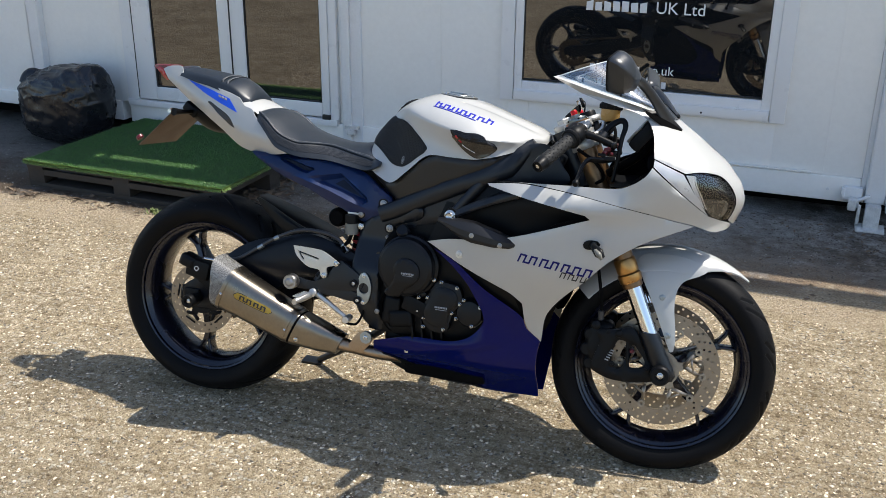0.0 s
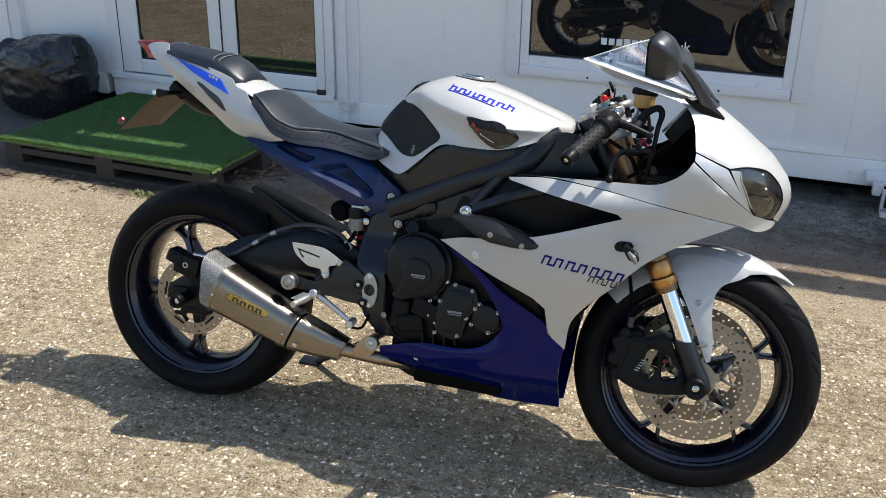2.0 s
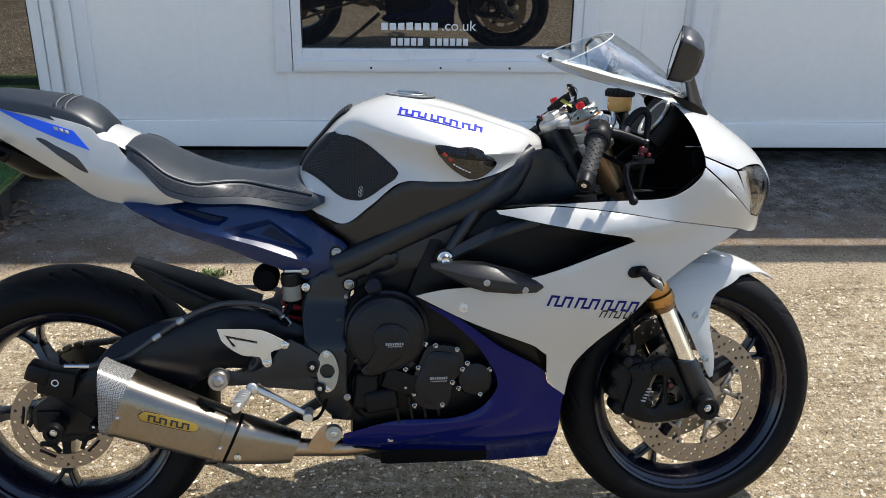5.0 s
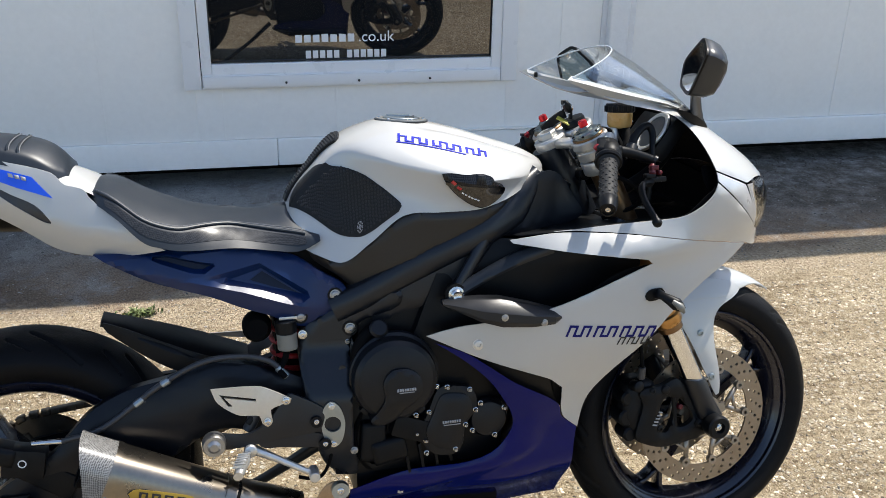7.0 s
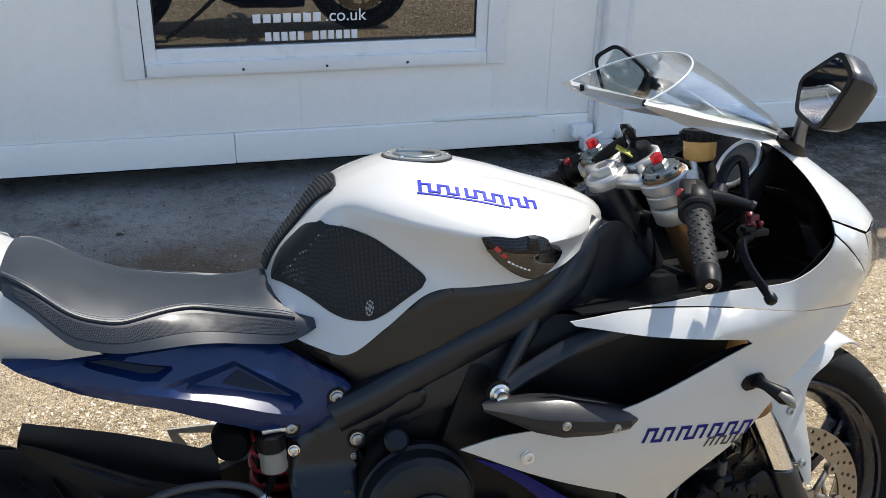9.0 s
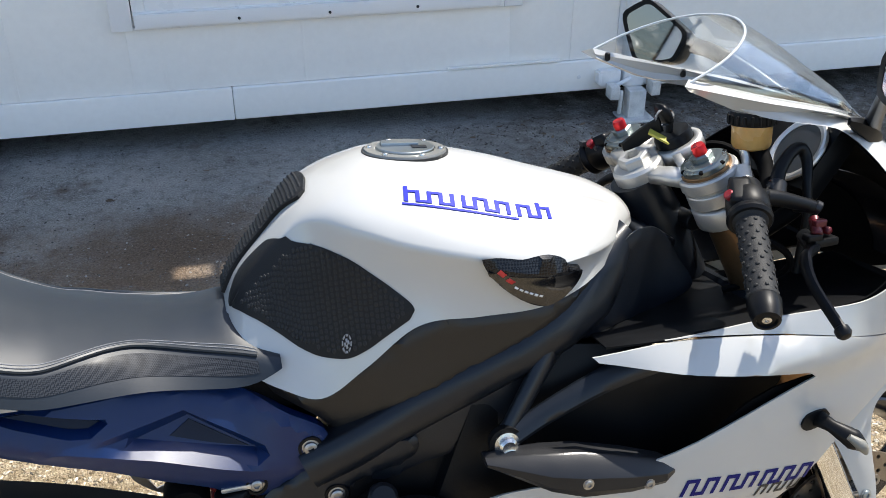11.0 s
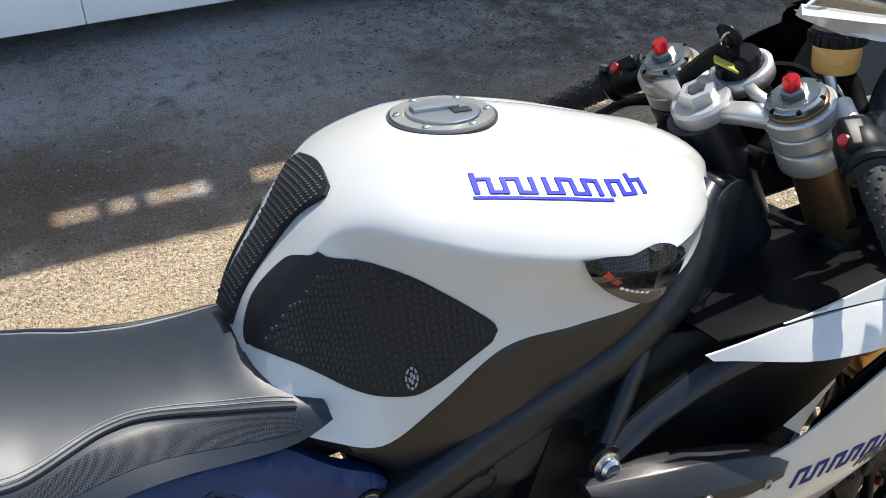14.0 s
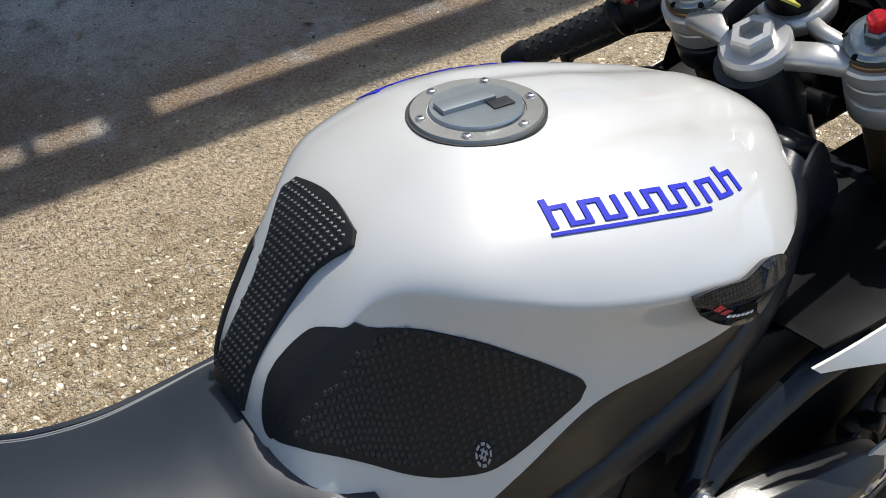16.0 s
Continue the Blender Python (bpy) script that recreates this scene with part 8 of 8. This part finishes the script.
            drop = 0.058 * (w / 0.076) ** 2 * abs(v) ** 2.6
            top.append(c + n_ * (r - drop) + Vector((0, w * v, 0)))
        rings.append(top + [p - n_ * 0.003 for p in reversed(top)])
    m = part("front_mudguard", steered(loft(rings)), PEARL, BIKE, "pearl white front mudguard", 50)
    leg = [(1.285, 0.590), (1.36, 0.602), (1.42, 0.594), (1.462, 0.574), (1.444, 0.557), (1.404, 0.538), (1.388, 0.512), (1.386, 0.464), (1.396, 0.398), (1.395, 0.352), (1.387, 0.349), (1.365, 0.395), (1.328, 0.475), (1.292, 0.545)]

    def leg_y(x, z):
        r = math.hypot(x - 1.366, z - 0.302)
        return lerp_table([(0.05, 0.098), (0.15, 0.092), (0.24, 0.080), (0.27, 0.072), (0.30, 0.058), (0.318, 0.04)], r)[0]

    for s in (-1, 1):
        part("mudguard_leg", steered(panel(leg, leg_y, 0.004, s, 0.016, (), 0.002)), PEARL, m)
        for x, z in ((1.352, 0.490), (1.376, 0.392)):
            part("mudguard_bolt", steered(bolt((x, s * (leg_y(x, z) - 0.001), z), (0, s, 0), 0.0075, 0.004)), ALU_GREY, m)
    # top yoke
    hub = Vector((1.052, 0, 0.905))
    ax = Vector((-0.4534, 0, 1)).normalized()
    fw = ax.cross(Vector((0, 1, 0))) * -1
    fw = fw if fw.x > 0 else -fw
    y = part("top_yoke", steered(join(
        lathe([(0.031, -0.008), (0.033, -0.004), (0.033, 0.012), (0.030, 0.016), (0.022, 0.016)], hub, ax, 32),
        *[loft([[hub + Vector((0, s * t, 0)) + fw * (0.012 + o + 0.013 * u) + ax * (0.002 + 0.007 * v) for u, v in ((-1, -1), (1, -1), (1, .6), (.7, 1), (-.7, 1), (-1, .6))] for t, o in ((0.018, -0.010), (0.05, 0.0), (0.085, 0.006))]) for s in (-1, 1)],
        *[loft([[hub + Vector((0, s * t, 0)) + fw * (o + 0.006 * u) + ax * (0.002 + 0.007 * v) for u, v in ((-1, -1), (1, -1), (1, 1), (-1, 1))] for t, o in ((0.075, 0.028), (0.045, 0.036), (0.022, 0.046))]) for s in (-1, 1)],
        ring([(0.026, -0.006), (0.035, -0.006), (0.035, 0.010), (0.026, 0.012)], hub + fw * 0.062, ax, 36))), YOKE_SILVER, BIKE, "silver cast top yoke", 30)
    part("stem_nut", steered(lathe([(0.021, 0.014), (0.021, 0.026), (0.019, 0.029), (0.012, 0.029), (0.012, 0.018), (0.0005, 0.018)], hub, ax, 6)), YOKE_SILVER, y, "large stem nut", 25)
    part("lower_nut", steered(lathe([(0.027, -0.04), (0.027, -0.012), (0.024, -0.01), (0.0005, -0.01)], hub, ax, 24)), STEEL, y)
    ig = part("ignition_switch", steered(lathe([(0.025, -0.03), (0.025, 0.022), (0.023, 0.026), (0.015, 0.027), (0.0005, 0.027)], hub + fw * 0.062, ax, 32)), BLACK_PLASTIC, y, "black ignition switch")
    key = hub + fw * 0.062 + ax * 0.027
    part("ignition_key", steered(join(box((0.004, 0.012, 0.016), Matrix.Translation(key + ax * 0.006), 0.001), loft([[key + ax * (0.012 + 0.028 * t) + Vector((0.004 * u, 0, 0)) + Vector((0, w * v, 0)) for u, v in ((-1, -1), (1, -1), (1, 1), (-1, 1))] for t, w in ((0, 0.007), (0.25, 0.0125), (0.75, 0.0135), (1, 0.007))]))), BLACK_PLASTIC, ig, "black key")
    part("key_ring", steered(ring([(0.0105, -0.001), (0.0125, -0.001), (0.0125, 0.001), (0.0105, 0.001)], key + Vector((-0.012, -0.004, 0.020)), (0.3, 0.9, 0.3), 28)), CHROME, ig)
    part("key_fob", steered(loft([[p + Vector((0.004 * a, 0.003 * b, 0.010 * c)) for a, b, c in ((1, -1, -0.8), (1, 1, -0.8), (0, 1, 1), (-1, 1, 0.8), (-1, -1, 0.8), (0, -1, -1))] for p in smooth_path([key + Vector((-0.016, 0.0, 0.010)), key + Vector((-0.032, 0.016, -0.004)), key + Vector((-0.052, 0.030, -0.024))], 5)])), BLACK_PLASTIC, ig, "black leather key fob")
    part("key_tag", steered(box((0.03, 0.012, 0.003), Matrix.Translation(key + Vector((-0.022, -0.008, -0.004))) @ pose(0, 0, 0, 20, 30, -30), 0.001)), YELLOW_TAG, ig, "yellow key tag")
    part("lower_yoke", steered(box((0.075, 0.26, 0.035), pose(fork_x(0.735) - 0.012, 0, 0.735, 0, 24.4, 0), 0.012)), FRAME_BLACK, BIKE)
    # handlebars and controls
    go, gi = UNSTEER @ Vector((1.046, -0.311, 0.829)), UNSTEER @ Vector((1.098, -0.188, 0.893))
    dv = (go - gi).normalized()
    for s in (-1, 1):
        def m_(v):
            return Vector((v[0], v[1] * -s, v[2]))
        cl = Vector((fork_x(0.873), s * 0.096, 0.873))
        bar = part("handlebar", steered(join(rod(m_(gi - dv * 0.085), m_(go - dv * 0.012), 0.011), lathe([(0.034, -0.014), (0.036, -0.012), (0.036, 0.012), (0.034, 0.014)], cl, ax, 28), rod(cl, m_(gi - dv * 0.05), 0.014))), YOKE_SILVER if s < 0 else FRAME_BLACK, BIKE, "clip-on handlebar")
        prof = []
        L = (go - gi).length - 0.022
        n = 16
        prof = [(0.0155, 0.0), (0.0205, 0.002), (0.0205, 0.006), (0.0168, 0.009)] + [(0.0165, 0.012 + (L - 0.018) * k / n) for k in range(n + 1)] + [(0.0155, L)]
        g = part("grip", steered(lathe(prof, m_(gi), m_(dv), 28)), GRIP_RUBBER, bar, "black rubber grip")
        nb, fr = [], frame_of(m_(dv))
        for r in range(11):
            for k in range(9):
                a = 2 * math.pi * (k + 0.5 * (r % 2)) / 9
                p = m_(gi) + fr @ Vector((0.0163 * math.cos(a), 0.0163 * math.sin(a), 0.016 + r * (L - 0.028) / 10))
                o = fr @ Vector((math.cos(a), math.sin(a), 0))
                nb.append(lathe([(0.0026, 0), (0.0022, 0.0012), (0.0005, 0.0014)], p, o, 6))
        tagged(part("grip_nub", steered(join(*nb)), GRIP_RUBBER, g), kind="stuff")
        part("bar_end", steered(lathe([(0.0165, 0), (0.0185, 0.004), (0.0165, 0.022), (0.0145, 0.030), (0.011, 0.031), (0.010, 0.028), (0.0005, 0.028)], m_(go - dv * 0.026), m_(dv), 28)), BLACK_PLASTIC, bar, "black bar end weight")
        part("bar_end_bolt", steered(bolt(m_(go + dv * 0.001), m_(dv), 0.0055, 0.003)), STEEL, bar)
        sw = part("switch_housing", steered(join(
            lathe([(0.013, -0.056), (0.019, -0.052), (0.0205, -0.040), (0.0245, -0.032), (0.0255, -0.012), (0.0235, -0.007), (0.0255, -0.005), (0.0265, 0.002), (0.024, 0.006)], m_(gi), m_(dv), 28),
            box((0.026, 0.020, 0.040), Matrix.Translation(m_(gi - dv * 0.026) + Vector((-0.010, 0, 0.013))) @ frame_of(m_(dv)).to_4x4(), 0.006))), BLACK_PLASTIC, bar, "black switch housing")
        part("switch_button", steered(rod(m_(gi - dv * 0.026) + Vector((-0.018, 0, 0.008)), m_(gi - dv * 0.026) + Vector((-0.0275, 0, 0.016)), 0.0065, n=16)), RED_PLASTIC, sw, "red switch button")
        if s > 0:
            for k in range(3):
                part("switch_button", steered(box((0.009, 0.012, 0.007), Matrix.Translation(m_(gi - dv * (0.008 + 0.013 * k)) + Vector((-0.022, 0, 0.020 - 0.008 * k))), 0.002)), GREY_PLASTIC, sw)
        # lever, perch and master cylinder
        tip = UNSTEER @ Vector((1.141, -0.310, 0.797))
        root = UNSTEER @ Vector((1.189, -0.176, 0.868))
        end = UNSTEER @ Vector((1.197, -0.158, 0.887))
        bend = UNSTEER @ Vector((1.153, -0.219, 0.848))
        mid = UNSTEER @ Vector((1.142, -0.252, 0.829))
        lev = part("brake_lever" if s < 0 else "clutch_lever", steered(tube([m_(end + Vector((0.004, 0.014, -0.040))), m_(root + Vector((-0.008, -0.014, -0.022))), m_(bend), m_(mid), m_(tip)], [0.009, 0.0095, 0.0085, 0.0068, 0.0066], 10, 6, 0.7)), BLACK_PLASTIC, bar, "black adjustable lever")
        part("lever_knob", steered(lathe([(0.004, -0.007), (0.0085, -0.004), (0.0088, 0.003), (0.006, 0.007), (0.0005, 0.008)], m_(tip), m_(tip - mid), 16)), BLACK_PLASTIC, lev)
        part("lever_adjuster", steered(join(rod(m_(root + Vector((0.006, 0.004, 0.008))), m_(root + Vector((-0.006, -0.018, -0.006))), 0.0068, n=10), rod(m_(root + Vector((0.010, 0.0, -0.004))), m_(root + Vector((0.014, -0.016, -0.004))), 0.0048, n=10), box((0.016, 0.010, 0.009), Matrix.Translation(m_(root + Vector((0.002, -0.010, 0.006)))), 0.002))), DARK_RED, lev, "dark red lever adjuster")
        part("lever_block", steered(join(box((0.034, 0.018, 0.010), Matrix.Translation(m_(root + Vector((0.006, -0.012, -0.016)))), 0.003), box((0.020, 0.014, 0.008), Matrix.Translation(m_(root + Vector((-0.010, -0.014, -0.008)))), 0.002))), BLACK_PLASTIC, lev)
        part("lever_perch", steered(join(tube([m_(gi - dv * 0.034), m_((gi - dv * 0.034 + end) / 2 + Vector((-0.006, 0, 0.006))), m_(end)], [0.012, 0.010, 0.0085], 12, 6), rod(m_(end + Vector((-0.018, 0.006, 0.004))), m_(end + Vector((0.006, -0.004, -0.002))), 0.010, 0.008), box((0.022, 0.022, 0.016), Matrix.Translation(m_(gi - dv * 0.030 + Vector((0.014, 0, 0.004)))), 0.005))), BLACK_PLASTIC, bar, "black master cylinder and lever perch")
        part("perch_cap", steered(rod(m_(end + Vector((0.004, -0.003, 0.0))), m_(end + Vector((0.010, -0.007, -0.004))), 0.0088, n=12)), SLIDER_GREY, bar)
    pot = UNSTEER @ Vector((1.173, -0.063, 0.940))
    p = part("front_fluid_pot", steered(lathe([(0.012, -0.004), (0.022, 0.0), (0.0245, 0.005), (0.0252, 0.030)], pot, (0.04, 0, 1), 32)), AMBER, BIKE, "amber front brake fluid pot")
    part("pot_cap", steered(lathe([(0.0275, 0.029), (0.029, 0.031), (0.029, 0.043), (0.027, 0.046), (0.020, 0.046), (0.019, 0.044), (0.0005, 0.044)], pot, (0.04, 0, 1), 32)), BLACK_PLASTIC, p, "ribbed black cap")
    part("pot_ribs", steered(join(*[box((0.003, 0.003, 0.012), Matrix.Translation(pot + Vector((0.001 + 0.029 * math.cos(a), 0.029 * math.sin(a), 0.037))), 0.0008) for a in [2 * math.pi * k / 20 for k in range(20)]])), BLACK_PLASTIC, p)
    part("pot_bracket", steered(tube([pot + Vector((-0.014, -0.004, 0.002)), pot + Vector((-0.016, -0.014, -0.022)), UNSTEER @ Vector((1.132, -0.105, 0.895))], [0.006, 0.0055, 0.008], 10, 5)), ALU, p)
    part("pot_hose", steered(tube([pot + Vector((0.004, -0.004, 0.002)), pot + Vector((0.006, -0.018, -0.014)), pot + Vector((0.0, -0.034, -0.030)), UNSTEER @ Vector((1.160, -0.128, 0.897))], [0.012, 0.0105, 0.0095, 0.009], 12)), SHADE_RUBBER_BLACK, p, "black fluid hose")
    part("brake_line", steered(tube([UNSTEER @ Vector(v) for v in ((1.168, -0.130, 0.900), (1.178, -0.120, 0.922), (1.198, -0.110, 0.940), (1.2145, -0.106, 0.944), (1.222, -0.110, 0.930), (1.217, -0.122, 0.900), (1.214, -0.13, 0.86), (1.205, -0.13, 0.79))], [0.0095, 0.0085, 0.0078, 0.0078, 0.0070, 0.0060, 0.0055, 0.0055], 10)), BLACK_PLASTIC, BIKE, "black brake line")
    part("banjo", steered(join(rod(UNSTEER @ Vector((1.163, -0.138, 0.893)), UNSTEER @ Vector((1.174, -0.124, 0.910)), 0.0115, n=14), rod(UNSTEER @ Vector((1.158, -0.128, 0.908)), UNSTEER @ Vector((1.176, -0.134, 0.898)), 0.008, n=6))), SLIDER_GREY, BIKE, "dark hose union")
    part("throttle_cable", steered(tube([m for m in ((1.10, -0.15, 0.86), (1.15, -0.17, 0.83), (1.17, -0.14, 0.79), (1.12, -0.09, 0.76))], 0.0045, 8)), SHADE_RUBBER_BLACK, BIKE)
    part("throttle_cable", steered(tube([(1.115, 0.02, 0.90), (1.15, 0.0, 0.93), (1.18, -0.03, 0.92), (1.19, -0.06, 0.87)], 0.0045, 8)), SHADE_RUBBER_BLACK, BIKE)
    part("steering_damper", steered(rod((1.10, -0.055, 0.845), (1.10, 0.06, 0.845), 0.012)), ENGINE_BLACK, BIKE)
    # instruments
    d = part("instrument_panel", box((0.036, 0.16, 0.094), pose(1.2695, -0.012, 0.9105, 0, 38, 0), 0.014), BLACK_PLASTIC, BIKE, "instrument panel with a round dial")
    nrm = Vector((-0.79, 0, 0.62))
    ctr = Vector((1.255, -0.046, 0.922))
    part("dial_rim", ring([(0.0375, 0), (0.0455, 0.0), (0.047, 0.003), (0.046, 0.006), (0.043, 0.007), (0.0375, 0.005)], ctr, nrm, 48), ALU, d, "silver dial rim")
    part("dial_face", rod(ctr, ctr + nrm * 0.004, 0.039, n=36), SHELL_GREY, d, "smooth dark dial glass")
    part("dash_bracket", join(tube([(1.30, -0.06, 0.93), (1.26, -0.06, 0.86), (1.18, -0.04, 0.80)], 0.012, 10), tube([(1.30, 0.06, 0.93), (1.26, 0.06, 0.86), (1.18, 0.04, 0.80)], 0.012, 10)), SHADE_RUBBER_BLACK, BIKE)


build_front()


# ---- loose things on the ground ----
def scatter(name, material, count, seed, place, shape, label, category=""):
    """One sheet of many small loose pieces: place(rng) gives x, y and size; shape(rng, size) gives vertices and faces round the origin."""
    rng = random.Random(seed)
    verts, faces = [], []
    for _ in range(count):
        x, y, s = place(rng)
        v, f = shape(rng, s)
        a = rng.uniform(0, 6.283)
        ca, sa, b = math.cos(a), math.sin(a), len(verts)
        verts += [(x + p[0] * ca - p[1] * sa, y + p[0] * sa + p[1] * ca, p[2]) for p in v]
        faces += [tuple(b + i for i in q) for q in f]
    me = bpy.data.meshes.new(name)
    me.from_pydata(verts, [], faces)
    me.materials.append(material)
    return tagged(new(name, me), label, category, kind="stuff")


def pebble_shape(rng, s):
    w, h = s * rng.uniform(0.35, 0.75), s * rng.uniform(0.10, 0.28)
    n = 6
    low = [(s * math.cos(k * 1.047 + 0.3) * rng.uniform(0.75, 1.1), w * math.sin(k * 1.047 + 0.3) * rng.uniform(0.75, 1.1)) for k in range(n)]
    v = [(x, y, -0.0005) for x, y in low] + [(x * 0.6, y * 0.6, h) for x, y in low]
    return v, [(k, (k + 1) % n, n + (k + 1) % n, n + k) for k in range(n)] + [tuple(range(n, 2 * n))]


def leaf_shape(rng, s):
    c = rng.uniform(0.2, 0.7) * s
    v = [(-s, 0, 0.001), (-0.3 * s, 0.42 * s, c * 0.6 + 0.001), (0.5 * s, 0.34 * s, c * 0.8), (s, 0, c * 0.5 + 0.002), (0.5 * s, -0.34 * s, c * 0.3 + 0.001), (-0.3 * s, -0.42 * s, 0.002), (0, 0, 0.002)]
    return v, [(0, 5, 6), (5, 4, 6), (4, 3, 6), (3, 2, 6), (2, 1, 6), (1, 0, 6)]


scatter("pebble", PEBBLE, 42000, 11, lambda r: (r.uniform(-2.2, 2.9), r.uniform(-1.3, 1.10), 0.0024 + 0.0064 * r.random() ** 2.0), pebble_shape, "worn flint pebbles standing out of the concrete", "pebbles")
scatter("pebble", PEBBLE_DARK, 26000, 17, lambda r: (r.uniform(-2.2, 2.9), r.uniform(-1.3, 1.10), 0.0024 + 0.0050 * r.random() ** 2.0), pebble_shape, "brown flint pebbles set in the concrete", "pebbles")
scatter("grit", GRIT, 15000, 12, lambda r: (r.uniform(-2.6, 3.6), r.uniform(1.15, 2.45), 0.0013 + 0.0062 * r.random() ** 4), pebble_shape, "loose pale grit on the tarmac by the cabins", "grit")
scatter("crumb", LEAF, 3000, 13, lambda r: ((r.gauss(0.42, 0.22) if r.random() < 0.55 else r.uniform(-2.4, 3.0)), r.gauss(1.72, 0.10) if r.random() < 0.6 else r.gauss(1.28, 0.08), 0.0015 + 0.0035 * r.random() ** 2), leaf_shape, "brown leaf crumbs along the edge of the tarmac", "leaf litter")



def soil_place(r):
    k = r.random()
    s = 0.0015 + 0.0060 * r.random() ** 3.5
    if k < 0.45:
        return r.gauss(2.05, 0.30), r.gauss(2.02, 0.17), s
    if k < 0.8:
        return r.uniform(1.3, 3.4), 2.34 - abs(r.gauss(0, 0.10)), s
    return r.gauss(2.6, 0.5), r.gauss(1.80, 0.22), s


scatter("soil_crumb", SOIL, 5000, 15, soil_place, pebble_shape, "dark crumbled leaf soil gathered on the tarmac", "soil")
scatter("leaf_scrap", LEAF, 420, 16, lambda r: (r.gauss(2.1, 0.42), r.gauss(1.95, 0.20), 0.003 + 0.012 * r.random() ** 3), leaf_shape, "torn brown leaf scraps on dark soil", "leaf litter")


def litter_place(r):
    k = r.random()
    if k < 0.54:
        return r.gauss(-0.76, 0.06), r.gauss(1.84, 0.12), 0.008 + 0.018 * r.random()
    if k < 0.72:
        return r.gauss(-1.75, 0.22), r.gauss(1.40, 0.05), 0.010 + 0.014 * r.random()
    if k < 0.84:
        return r.gauss(-1.25, 0.2), r.gauss(1.36, 0.05), 0.008 + 0.012 * r.random()
    return r.uniform(-1.0, 3.2), r.uniform(1.25, 2.3), 0.008 + 0.012 * r.random()


scatter("dry_leaf", LEAF, 300, 14, litter_place, leaf_shape, "dry curled brown leaves lying by the pallet", "leaves")


def blade_shape(rng, s):
    t = s * rng.uniform(0.4, 1.0)
    w = s * 0.10
    v = [(0, -w, 0), (0, w, 0), (t * 0.5, w * 1.3, s * 0.55), (t * 0.5, -w * 1.3, s * 0.55), (t, 0, s * rng.uniform(0.5, 0.8))]
    return v, [(0, 1, 2, 3), (3, 2, 4)]


for k, (x, y, n, sp) in enumerate(((-1.02, 1.325, 120, 0.035), (-1.125, 1.35, 60, 0.03), (0.106, 1.298, 150, 0.022))):
    scatter("weed", WEED, n, 20 + k, lambda r: (r.gauss(x, sp), r.gauss(y, sp * 0.45), 0.012 + 0.02 * r.random()), blade_shape, "small green weed growing along the concrete's edge", "weed")
